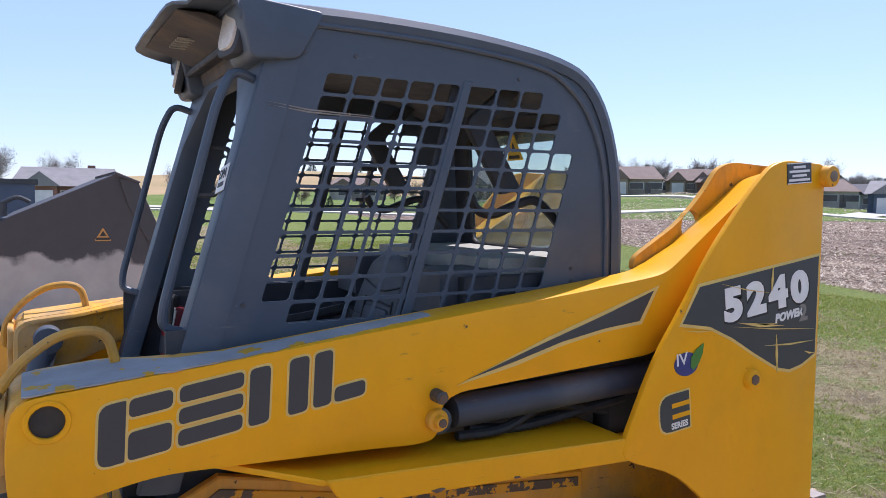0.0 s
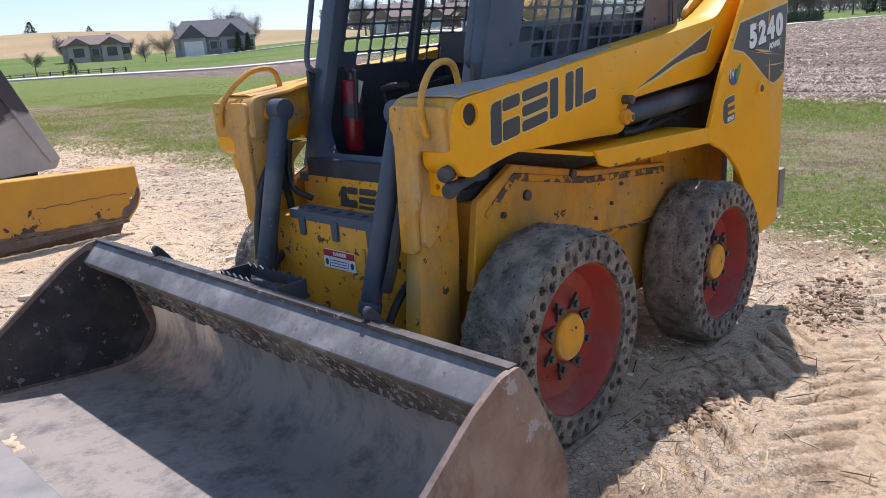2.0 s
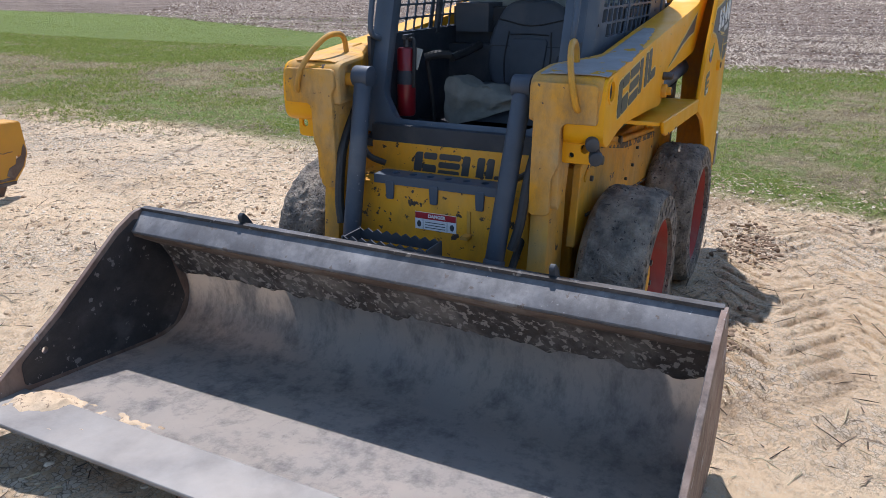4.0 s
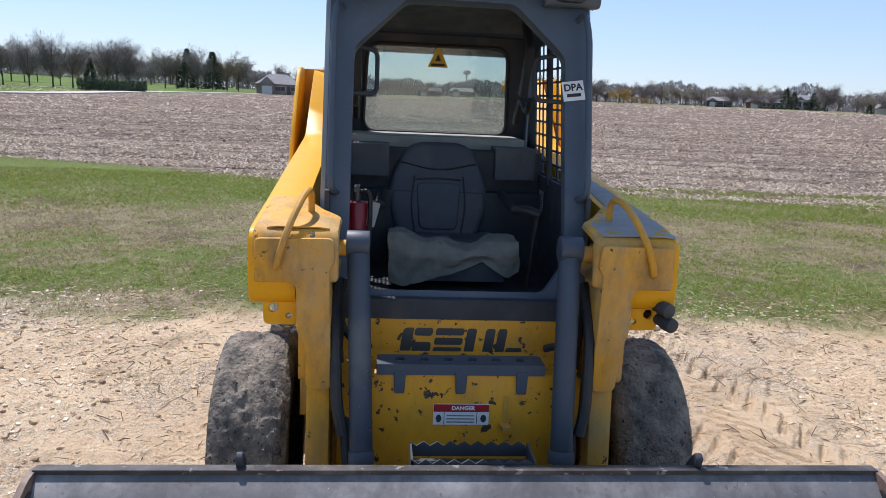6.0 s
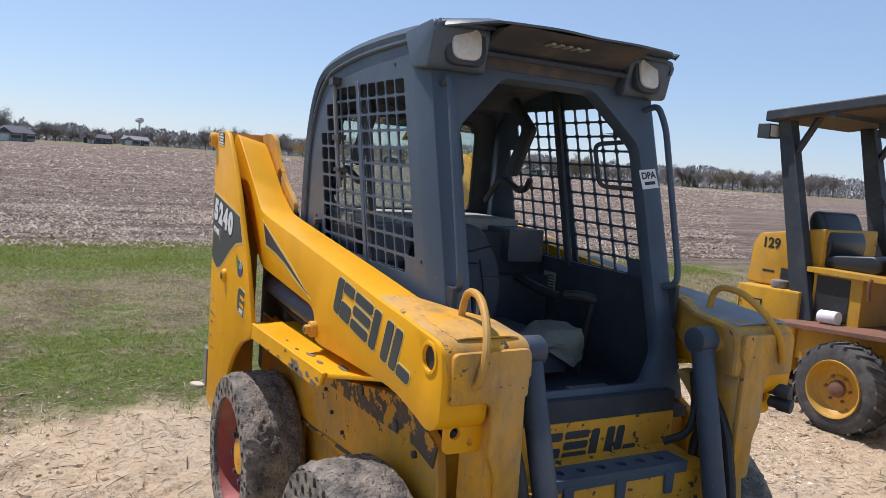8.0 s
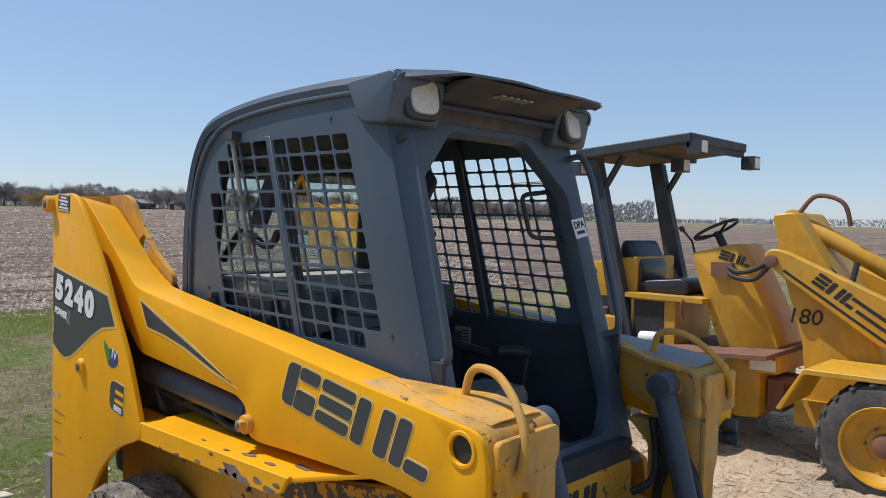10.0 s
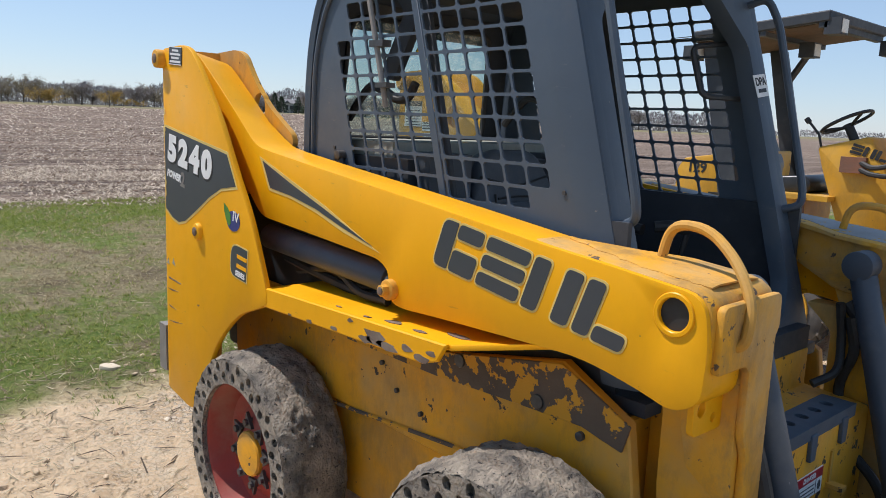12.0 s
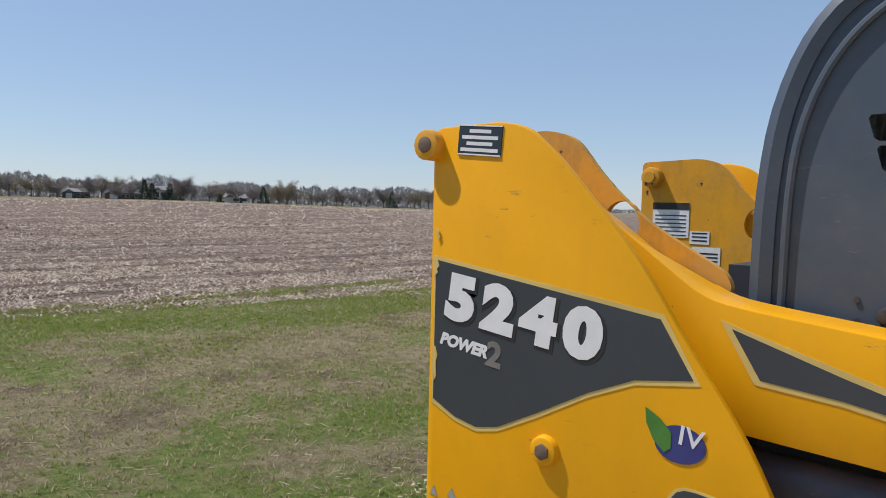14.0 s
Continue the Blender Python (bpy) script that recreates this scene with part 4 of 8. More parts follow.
    grown = [(0.955, 1.222), (1.25, 1.329), (1.45, 1.390), (1.668, 1.457), (1.600, 1.342), (1.45, 1.328), (1.30, 1.300), (1.14, 1.257)]
    part("stripe_outline", flat_plate(grown, 0.6905, s, 0.001), M_cream, arm)
    part("stripe", flat_plate(stripe, 0.6910, s, 0.0016), M_decal, arm, "slate wedge decal")
    F = side_frame(0.395, s * 0.690, 1.250, s, 8.7 if s < 0 else -8.7)
    for k, bars in enumerate(mark_blocks()):
        for j, (q, big) in enumerate(bars):
            part("mark_outline", moved(prism(big, 0.0, 0.0010 + 0.0001 * j, "z", 0), F), M_cream, arm)
            part("mark", moved(prism(q, 0.0012, 0.0026, "z", 0), F), M_decal, arm, "dark slanted bar mark")
    # tower decals
    dec = [(2.308, 1.537), (1.752, 1.457), (1.684, 1.349), (1.80, 1.332), (1.90, 1.29), (2.02, 1.225), (2.12, 1.175), (2.18, 1.163), (2.24, 1.175), (2.308, 1.207)]
    grown = [(2.314, 1.547), (1.745, 1.466), (1.670, 1.341), (1.80, 1.322), (1.90, 1.28), (2.02, 1.214), (2.12, 1.165), (2.18, 1.152), (2.24, 1.164), (2.314, 1.197)]
    T = towers[s]
    part("panel_outline", flat_plate(grown, 0.7553, s, 0.001), M_cream, T)
    part("number_panel", flat_plate(dec, 0.7558, s, 0.0016), M_decal, T, "slate decal panel with white number")
    tilt = 7.5 * s * -1
    cx = 2.074 if s > 0 else 2.056
    for k, ch in enumerate("5240"):
        F = side_frame(cx, s * 0.7577, 1.426 if s > 0 else 1.412, s, tilt) @ Matrix.Translation(((k - 1.5) * 0.106, 0, 0))
        part("digit_shadow", lettering(ch, 0.134, F @ Matrix.Translation((0.004, -0.004, 0)), 0.0006, 0.0125, 1.20), M_black, T)
        part("digit", lettering(ch, 0.134, F @ Matrix.Translation((0, 0, 0.0009)), 0.0008, 0.0088, 1.20), M_white, T, "white digit of the model number 5240")
    part("small_print", lettering("POWER", 0.037, side_frame(2.222 if s > 0 else 2.165, s * 0.758, 1.345, s, tilt), 0.0005, 0.002, 1.05, 0.2), M_white, T)
    part("small_print", lettering("2", 0.075, side_frame(2.135 if s > 0 else 2.238, s * 0.758, 1.332 if s > 0 else 1.348, s, tilt), 0.0005, 0.003, 1.1), M_steel, T)
    if s < 0:
        for xa, za, xb, zb, wd in ((1.842, 1.462, 2.079, 1.423, 0.0018), (2.078, 1.509, 2.075, 1.431, 0.004), (1.891, 1.326, 2.297, 1.292, 0.0016), (1.916, 1.337, 2.141, 1.313, 0.006), (1.99, 1.331, 2.11, 1.322, 0.003),
                                   (2.106, 1.286, 2.117, 1.158, 0.005), (2.049, 1.253, 2.30, 1.253, 0.003), (1.68, 1.329, 1.825, 1.319, 0.0016), (2.25, 1.22, 2.305, 1.21, 0.003)):
            d_ = Vector((xb - xa, zb - za)).normalized()
            n_ = Vector((-d_.y, d_.x)) * wd
            mx_, mz_ = (xa + xb) / 2, (za + zb) / 2 - 0.004
            part("scratch", mirror_y(prism([(xa, za), (mx_ - n_.x, mz_ - n_.y), (xb, zb), (mx_ + n_.x, mz_ + n_.y)], 0.7572, 0.7604, "y", 0), s), M_cream, T, "scratch through the decal to yellow paint")
    else:
        for q in (((2.318, 1.540), (2.303, 1.536), (2.297, 1.524), (2.305, 1.515), (2.301, 1.508), (2.314, 1.496)), ((2.312, 1.335), (2.303, 1.330), (2.297, 1.312), (2.302, 1.296), (2.300, 1.262), (2.306, 1.25), (2.308, 1.30)), ((2.310, 1.612), (2.299, 1.606), (2.302, 1.598), (2.296, 1.592), (2.304, 1.582))):
            part("chip", prism(q, 0.7572, 0.7588, "y", 0), M_cream, T, "pale bare chip in the paint")
        for q in (((2.312, 0.975), (2.288, 0.972), (2.300, 0.998)), ((2.258, 0.982), (2.228, 0.974), (2.246, 1.004))):
            part("sticker_scrap", prism(q, 0.7548, 0.7564, "y", 0), M_pad, T, "torn scrap of a pale sticker")
        for q in (((1.995, 0.86), (2.02, 0.855), (2.01, 0.85)), ((2.30, 0.92), (2.17, 0.91), (2.18, 0.906), (2.29, 0.912)), ((2.31, 0.87), (2.20, 0.872), (2.26, 0.864)), ((2.30, 0.80), (2.22, 0.79), (2.29, 0.792)), ((2.31, 0.73), (2.16, 0.745), (2.24, 0.732))):
            part("scratch", prism(q, 0.7548, 0.7562, "y", 0), M_rust, T)
    # round emblem with a leaf
    part("emblem", mirror_y(prism(circle(1.705, 1.225, 0.050, 28, 0.036), 0.7555, 0.757, "y", 0), s), M_blue, T, "blue oval emblem with green leaf")
    part("leaf", mirror_y(prism([(1.775, 1.285), (1.745, 1.268), (1.722, 1.245), (1.722, 1.215), (1.735, 1.205), (1.757, 1.225), (1.772, 1.255)], 0.757, 0.7583, "y", 0), s), M_leaf, T)
    part("emblem_print", lettering("IV", 0.052, side_frame(1.685, s * 0.7573, 1.24, s, tilt), 0.0006, 0.0005, 1.1), M_white, T)
    # letter badge
    F = side_frame(1.664, s * 0.7555, 1.083, s, tilt * 0.8)
    part("badge_outline", moved(prism(rounded([(-0.066, -0.062), (0.066, -0.062), (0.066, 0.062), (-0.066, 0.062)], [0.04, 0.005, 0.005, 0.05]), 0, 0.001, "z", 0), F), M_cream, T)
    part("badge", moved(prism(rounded([(-0.060, -0.057), (0.060, -0.057), (0.060, 0.057), (-0.060, 0.057)], [0.038, 0.004, 0.004, 0.045]), 0.001, 0.002, "z", 0), F), M_decal, T)
    for z0, z1 in ((0.014, 0.028), (-0.020, -0.006)):
        part("badge_bar", moved(box(-0.012, 0.0605, z0, z1, 0.002, 0.003, 0), F), M_yellow, T)
    part("badge_print", moved(lettering("SERIES", 0.026, Matrix.Translation((0.016, -0.042, 0.0026)), 0.0005, 0.0008, 0.95), F), M_white, T)
    # dealer plate: dark with unreadable lines
    F = side_frame(2.190, s * 0.7555, 1.812, s, tilt * 0.6)
    pl = part("dealer_plate", moved(box(-0.060, 0.060, -0.034, 0.034, 0, 0.002, 0), F), M_navy, T, "small dark plate with pale print")
    for k in range(4):
        hw = (0.030, 0.050, 0.036, 0.052)[k]
        part("print_bar", moved(box(-hw, hw, 0.020 - 0.014 * k - 0.004, 0.020 - 0.014 * k + 0.004, 0.002, 0.0026, 0), F), M_white, pl)
    part("print_bar", moved(box(-0.060, 0.060, 0.031, 0.034, 0.002, 0.0026, 0), F), M_white, pl)
    part("print_bar", moved(box(-0.060, 0.060, -0.034, -0.031, 0.002, 0.0026, 0), F), M_white, pl)


def rubbed_bm(reach, wide):
    """A thin worn patch on top of the arm's head, ragged at its border."""
    b = bmesh.new()
    nx, ny = 34, 7
    rows = []
    for i in range(nx):
        u = i / (nx - 1)
        x = -0.045 + reach * u
        z = np.interp(x, [-0.078, 0.16, 0.40, 0.71, 1.28], [1.302, 1.325, 1.347, 1.381, 1.442]) + 0.005
        near = 0.430 if x < 0.12 else min(0.556, 0.430 + 0.8 * (x - 0.12))
        outer = 0.672 - (1 - wide) * 0.10 - 0.09 * max(0, u - 0.4) + 0.010 * noise.noise((x * 22, 3, 1)) + 0.012 * noise.noise((x * 60, 9, 1))
        rows.append([b.verts.new((x, near + (outer - near) * j / (ny - 1), z - (0.004 if j in (0, ny - 1) else 0))) for j in range(ny)])
    for p, q in zip(rows, rows[1:]):
        for j in range(ny - 1):
            b.faces.new((p[j], p[j + 1], q[j + 1], q[j]))
    bmesh.ops.recalc_face_normals(b, faces=b.faces)
    bmesh.ops.solidify(b, geom=b.faces[:], thickness=0.004)
    return b


for arm in arms.values():
    arm.scale = (1.0, 0.974, 1.0)
bpy.context.view_layer.update()
# left arm top: real wear, and pale sky sheen painted as grey
part("rubbed_patch", mirror_y(rubbed_bm(0.95, 1.0), -1), M_rub_sheen, arms[-1], "paint trodden off, with the sky's pale sheen painted in")
part("rubbed_patch", mirror_y(rubbed_bm(0.40, 0.5), 1), M_head, arms[1])

# front plates of the chassis, step and sill
front = part("front_plate", join(prism([(-0.03, 0.26), (-0.03, 0.835), (0.16, 0.845), (0.16, 0.96), (0.20, 0.96), (0.20, 0.26)], -0.40, 0.40, "y", 0.006, 2)), M_front, loader, "chipped yellow front plate")
step = part("step_plate", join(prism(rounded([(-0.030, -0.275), (0.060, -0.275), (0.060, 0.275), (-0.030, 0.275)], 0.010), 0.856, 0.868, "z", 0.003,
                                     holes=[circle(0.017, -0.20 + 0.08 * k, 0.018, 14, 0.016) for k in range(6)]), box(-0.036, -0.026, -0.275, 0.275, 0.832, 0.868, 0.004)), M_grey, loader, "grey perforated step")
for y in (-0.20, 0.0, 0.20):
    part("step_bracket", prism(rounded([(y - 0.016, 0.770), (y + 0.016, 0.770), (y + 0.020, 0.845), (y - 0.020, 0.845)], 0.006), -0.041, -0.029, "x", 0.002), M_grey, step)
for bars in mark_blocks(0.095):
    F = Matrix.Translation((0.1598, 0.0 - 0.022, 0.883)) @ Matrix(((0, 0, -1, 0), (-1, 0, 0, 0), (0, 1, 0, 0), (0, 0, 0, 1))) @ Matrix.Diagonal((0.70, 1, 1, 1))
    for q, big in bars:
        part("mark", moved(prism(q, 0.0, 0.0016, "z", 0), F), M_decal, front, "worn dark bar mark")
sign = part("warning_label", box(-0.0335, -0.0305, -0.098, 0.086, 0.660, 0.732, 0), M_white, loader, "white and red warning label")
part("label_band", box(-0.0345, -0.0334, -0.097, 0.085, 0.705, 0.731, 0), M_redlabel, sign)
part("label_print", lettering("DANGER", 0.019, Matrix.Translation((-0.0349, -0.012, 0.718)) @ Matrix(((0, 0, -1, 0), (-1, 0, 0, 0), (0, 1, 0, 0), (0, 0, 0, 1))), 0.0004, 0.0008), M_white, sign)
for k in range(3):
    part("label_line", box(-0.0343, -0.0334, -0.050, 0.042, 0.690 - 0.011 * k, 0.693 - 0.011 * k, 0), M_decal, sign)
for y in (-0.058, 0.050):
    part("label_line", box(-0.0343, -0.0334, y - 0.001, y + 0.001, 0.662, 0.704, 0), M_decal, sign)
for y in (-0.080, 0.068):
    part("label_picture", prism(circle(y, 0.682, 0.010, 7, 0.014), -0.0343, -0.0334, "x", 0), M_decal, sign)
part("bracket", join(box(-0.075, -0.028, -0.165, -0.135, 0.655, 0.668, 0.003), box(-0.035, -0.028, -0.160, -0.145, 0.66, 0.76, 0.003)), M_yworn, loader)

# ---- cab ----
cab = part("cab_floor", join(box(0.17, 1.60, -0.47, 0.47, 0.93, 0.965, 0.004), box(1.02, 1.60, -0.46, 0.46, 0.96, 1.30, 0.02), box(0.165, 0.24, -0.40, 0.40, 0.955, 1.03, 0.008)), M_dark, loader, "black cab floor and rear bulkhead")


def front_x(z):
    return 0.503 - (2.063 - z) * 0.289


def cab_side(side):
    out = [(0.300, 1.13), (0.568, 2.06), (0.59, 2.15), (0.66, 2.178), (1.0, 2.17), (1.35, 2.135), (1.48, 2.088), (1.575, 1.99), (1.63, 1.86), (1.653, 1.70), (1.66, 1.40), (1.66, 1.13)]
    holes = []
    rows, z_top, pitch = 11, 2.040, 0.0598

    def lean(u, z):
        """Grille lines lean with the front edge; u = 0 at the front, 1 at the centre bar, 2 at the rear."""
        t = (2.03 - z) / 0.64
        f = 0.657 - 0.192 * t
        c = 1.064 - 0.195 * t
        c2 = 1.105 - 0.187 * t
        r = 1.522 - 0.179 * t
        return f + (c - f) * u if u <= 1 else c2 + (r - c2) * (u - 1)
    hw, hz = 0.0043, 0.0043
    for i in range(rows):
        zt, zb = z_top - pitch * i - hz, z_top - pitch * (i + 1) + hz
        cells = [(k / 5, (k + 1) / 5) for k in range(5)]
        rear_n = 4 if i >= 1 else 3
        cells += [(1 + k / 5.0, 1 + (k + 1) / 5.0) for k in range(5 if i >= 3 else rear_n)]
        if i == rows - 1:
            cells = cells[1:]
        for a, b in cells:
            q = [(lean(a, zb) + hw, zb), (lean(b, zb) - hw, zb), (lean(b, zt) - hw, zt), (lean(a, zt) + hw, zt)]
            holes.append(rounded(q, 0.007, 1))
    return mirror_y(prism(out, 0.4835, 0.490, "y", 0, holes=holes), side)


HANDLE_Y = 0.30
for s in (-1, 1):
    panel = part("cab_side_panel", cab_side(s), M_grey, loader, "charcoal cab side with punched grille")
    if s < 0:
        panel_left = panel
    # raised rim round the rear of the side
    rim_pts = [(0.53, 0.492, 2.155), (0.98, 0.494, 2.146), (1.32, 0.494, 2.112), (1.44, 0.494, 2.062), (1.525, 0.494, 1.975), (1.58, 0.494, 1.85), (1.602, 0.494, 1.70), (1.608, 0.492, 1.42)]
    part("panel_rim", mirror_y(tube(rim_pts, 0.009, 8, 5), s), M_grey, panel)
    part("seam_bar", mirror_y(prism([(1.071, 2.05), (1.100, 2.05), (0.902, 1.365), (0.872, 1.365)], 0.4885, 0.4935, "y", 0.002, 1), s), M_grey, panel)
    # tall grab bar on the front corner
    P = [(0.49, 0.43, 2.01), (0.43, 0.44, 2.03), (0.39, 0.45, 1.95), (0.258, 0.45, 1.44), (0.255, 0.445, 1.39), (0.315, 0.428, 1.37)]
    part("grab_bar", mirror_y(tube(bent(P, 0.05), 0.012, 10), s), M_grey, loader, "bent charcoal grab bar")
    # small inner handle
    P = [(0.535, 0.425, 1.895), (0.60, HANDLE_Y, 1.875), (0.55, HANDLE_Y, 1.718), (0.485, 0.425, 1.715)]
    part("inner_handle", mirror_y(tube(bent(P, 0.03), 0.009, 8), s), M_dark, loader)
    # bolts and vents
    for x, z in ((0.53, 2.06), (0.60, 1.98 + 0.10), (0.74, 2.085), (1.26, 2.07), (0.44, 1.44), (1.47, 1.50), (1.47, 1.46)):
        part("bolt", mirror_y(cyl((x, 0.488, z), (x, 0.494, z), 0.006, 8), s), M_pin, panel)
    # thin black plate drawn for the slot's dark depth
    part("slot", mirror_y(box(0.335, 0.360, 0.4885, 0.4915, 1.262, 1.270, 0), s), M_black, panel)
    # lamp pod: flush with the cab side, open face with a dark bezel
    pod = part("lamp_pod", mirror_y(prism(rounded([(0.462, 2.052), (0.585, 2.060), (0.655, 2.185), (0.45, 2.202), (0.432, 2.185)], 0.022), 0.296, 0.503, "y", 0.016, 3), s), M_grey, loader, "charcoal lamp pod under the visor")
    lens = prism(rounded([(-0.050, -0.053), (0.050, -0.053), (0.050, 0.053), (-0.050, 0.053)], 0.036), -0.012, 0.012, "y", 0.006, 2)
    lens = moved(lens, Matrix.Translation((0.440, 0.383, 2.136)) @ pose(0, 0, 0, 0, 0, -90) @ pose(0, 0, 0, -12, 0, -8))
    part("lamp_lens", mirror_y(lens, s), M_lens, pod, "square ribbed work lamp lens")
    bez = prism(rounded([(-0.068, -0.068), (0.068, -0.068), (0.068, 0.066), (-0.068, 0.066)], 0.040), -0.012, 0.012, "y", 0.004, 2)
    bez = moved(bez, Matrix.Translation((0.449, 0.383, 2.134)) @ pose(0, 0, 0, 0, 0, -90) @ pose(0, 0, 0, -12, 0, -8))
    part("lamp_bezel", mirror_y(bez, s), M_dark, pod)

for za, zb, zc in ((1.952, 1.937, 1.931), (1.944, 1.931, 1.926)):
    part("scratch", prism([(0.500, za), (0.610, zb + 0.002), (0.790, zc + 0.001), (0.790, zc - 0.001), (0.610, zb - 0.002)], -0.4915, -0.4895, "y", 0), M_steel, panel_left, "long pale scratch in the paint")
# hook rod and latch on the right side
rod = part("latch_rod", tube([(1.295, 0.505, 2.065), (1.25, 0.512, 1.95), (1.214, 0.512, 1.835), (1.178, 0.512, 1.715), (1.165, 0.505, 1.64)], 0.009, 8, 4), M_steel, loader, "bare steel latch rod on the grille")
part("clamp", box(1.26, 1.31, 0.49, 0.525, 2.045, 2.075, 0.006), M_pin, rod)
part("clamp", box(1.165, 1.235, 0.49, 0.525, 1.825, 1.845, 0.006), M_pin, rod)
part("clamp", box(1.14, 1.20, 0.49, 0.525, 1.70, 1.715, 0.005), M_pin, rod)
part("clamp", join(cyl((1.415, 0.485, 1.475), (1.415, 0.52, 1.475), 0.017, 12, w=0.003), cyl((1.415, 0.505, 1.47), (1.40, 0.505, 1.40), 0.014, 10)), M_pin, loader)

# roof shell with rounded side edges
def roof_bm():
    prof = [(0.43, 2.198), (0.55, 2.206), (0.80, 2.209), (1.05, 2.201), (1.25, 2.183), (1.41, 2.157), (1.52, 2.113), (1.60, 2.02), (1.653, 1.88), (1.676, 1.72), (1.682, 1.55), (1.682, 1.40)]
    P = smooth_line([(x, 0, z) for x, z in prof], 3)
    b = bmesh.new()
    rows = []
    for i, p in enumerate(P):
        d = (P[min(i + 1, len(P) - 1)] - P[max(i - 1, 0)]).normalized()
        nrm = Vector((-d.z, 0, d.x))
        if nrm.z < 0 and nrm.x < 0:
            nrm = -nrm
        ring = []
        for y, drop in ((-0.497, 0.055), (-0.503, 0.030), (-0.492, 0.010), (-0.46, 0.0), (-0.2, -0.006), (0.2, -0.006), (0.46, 0.0), (0.492, 0.010), (0.503, 0.030), (0.497, 0.055)):
            ring.append(b.verts.new(p - nrm * drop + Vector((0, y, 0))))
        rows.append(ring)
    for a, c in zip(rows, rows[1:]):
        for k in range(len(a) - 1):
            b.faces.new((a[k], a[k + 1], c[k + 1], c[k]))
    bmesh.ops.recalc_face_normals(b, faces=b.faces)
    bmesh.ops.solidify(b, geom=b.faces[:], thickness=0.012)
    # window opening in the rear part is cut by leaving the faces out
    dead = [f for f in b.faces if f.calc_center_median().x > 1.54 and f.calc_center_median().z < 1.95 and abs(f.calc_center_median().y) < 0.46]
    bmesh.ops.delete(b, geom=dead, context='FACES')
    return b


roof = part("roof", roof_bm(), M_grey, loader, "charcoal rounded cab roof")
part("headliner", prism([(0.45, 2.13), (0.60, 2.165), (1.0, 2.155), (1.3, 2.115), (1.45, 2.05), (1.45, 2.03), (1.3, 2.09), (1.0, 2.13), (0.6, 2.14), (0.45, 2.11)], -0.466, 0.466, "y", 0.004), M_dark, roof)


def raked(bm):
    """Leans the upper part of the rear wall forward under the roof's curve."""
    bmesh.ops.triangulate(bm, faces=[f for f in bm.faces if len(f.verts) > 4])
    for v in bm.verts:
        v.co.x -= 0.17 * max(0.0, v.co.z - 1.72)
    return bm


wall = prism(rounded([(-0.468, 1.30), (0.468, 1.30), (0.468, 1.98), (0.44, 2.02), (-0.44, 2.02), (-0.468, 1.98)], 0.02), 1.622, 1.640, "x", 0.004,
             holes=[rounded([(-0.375, 1.53), (0.375, 1.53), (0.355, 1.968), (-0.355, 1.968)], 0.07, 5)])
rearwall = part("rear_wall", raked(wall), M_dark, loader, "black rear wall round the window")
seal = rounded([(-0.375, 1.53), (0.375, 1.53), (0.355, 1.968), (-0.355, 1.968)], 0.07, 5)
part("window_seal", raked(tube([(1.619, a, b) for a, b in seal] + [(1.619, *seal[0])], 0.010, 8)), M_black, rearwall)
pane = part("window_pane", raked(prism(rounded([(-0.38, 1.525), (0.38, 1.525), (0.36, 1.973), (-0.36, 1.973)], 0.07, 5), 1.629, 1.634, "x", 0)), M_glass, rearwall, "greenish rear window glass")
pane.visible_shadow = False
tri = [(-0.052, 1.862), (0.052, 1.862), (0.007, 1.958), (-0.007, 1.958)]
wt = part("warning_triangle", raked(prism(rounded(tri, 0.006), 1.606, 1.610, "x", 0)), M_warn, rearwall, "yellow hanging warning triangle")
part("triangle_print", raked(prism([(-0.016, 1.892), (0.016, 1.892), (0, 1.928)], 1.6045, 1.606, "x", 0)), M_black, wt)
part("triangle_print", raked(box(1.6045, 1.606, -0.034, 0.034, 1.868, 1.880, 0)), M_black, wt)
part("dome", join(box(1.66, 1.84, -0.12, 0.12, 1.40, 1.53, 0.02, 2)), M_dark, loader, "black engine cover hump behind the cab")
part("engine_cover", prism(rounded([(1.64, 1.20), (1.64, 1.40), (2.28, 1.36), (2.29, 0.60), (1.64, 0.60)], 0.04), -0.495, 0.495, "y", 0.01, 2), M_dark, loader, "black engine cover")

# front frame: slanted plate with a chamfered doorway
def front_frame():
    L = math.hypot(0.289, 1.0)
    out = rounded([(-0.466, 0.06), (0.466, 0.06), (0.466, 1.12), (0.45, 1.20), (-0.45, 1.20), (-0.466, 1.12)], 0.01)
    door = rounded([(-0.31, 0.095), (0.31, 0.095), (0.383, 0.20), (0.383, 0.955), (0.195, 1.145), (-0.195, 1.145), (-0.383, 0.955), (-0.383, 0.20)], 0.03)
    b = prism(out, 0.0, 0.055, "x", 0.006, 2, holes=[door])
    a = math.atan(0.289)
    return moved(b, Matrix.Translation((front_x(0.96), 0, 0.96)) @ Matrix.Rotation(a, 4, 'Y'))


frame_ob = part("front_frame", front_frame(), M_grey, loader, "charcoal front frame of the cab, doorway open")

def corner_post():
    """Slanted sheet that folds from the side panel round to the front frame."""
    b = bmesh.new()
    rings = []
    for z in (0.99, 2.16):
        x = front_x(z)
        rings.append([b.verts.new((x + dx, y, z)) for dx, y in ((0.002, 0.42), (-0.003, 0.455), (0.003, 0.470), (0.05, 0.489), (0.09, 0.492), (0.09, 0.47), (0.06, 0.44), (0.06, 0.42))])
    lo, hi = rings
    for k in range(8):
        b.faces.new((lo[k], lo[(k + 1) % 8], hi[(k + 1) % 8], hi[k]))
    b.faces.new(lo[::-1])
    b.faces.new(hi)
    return b


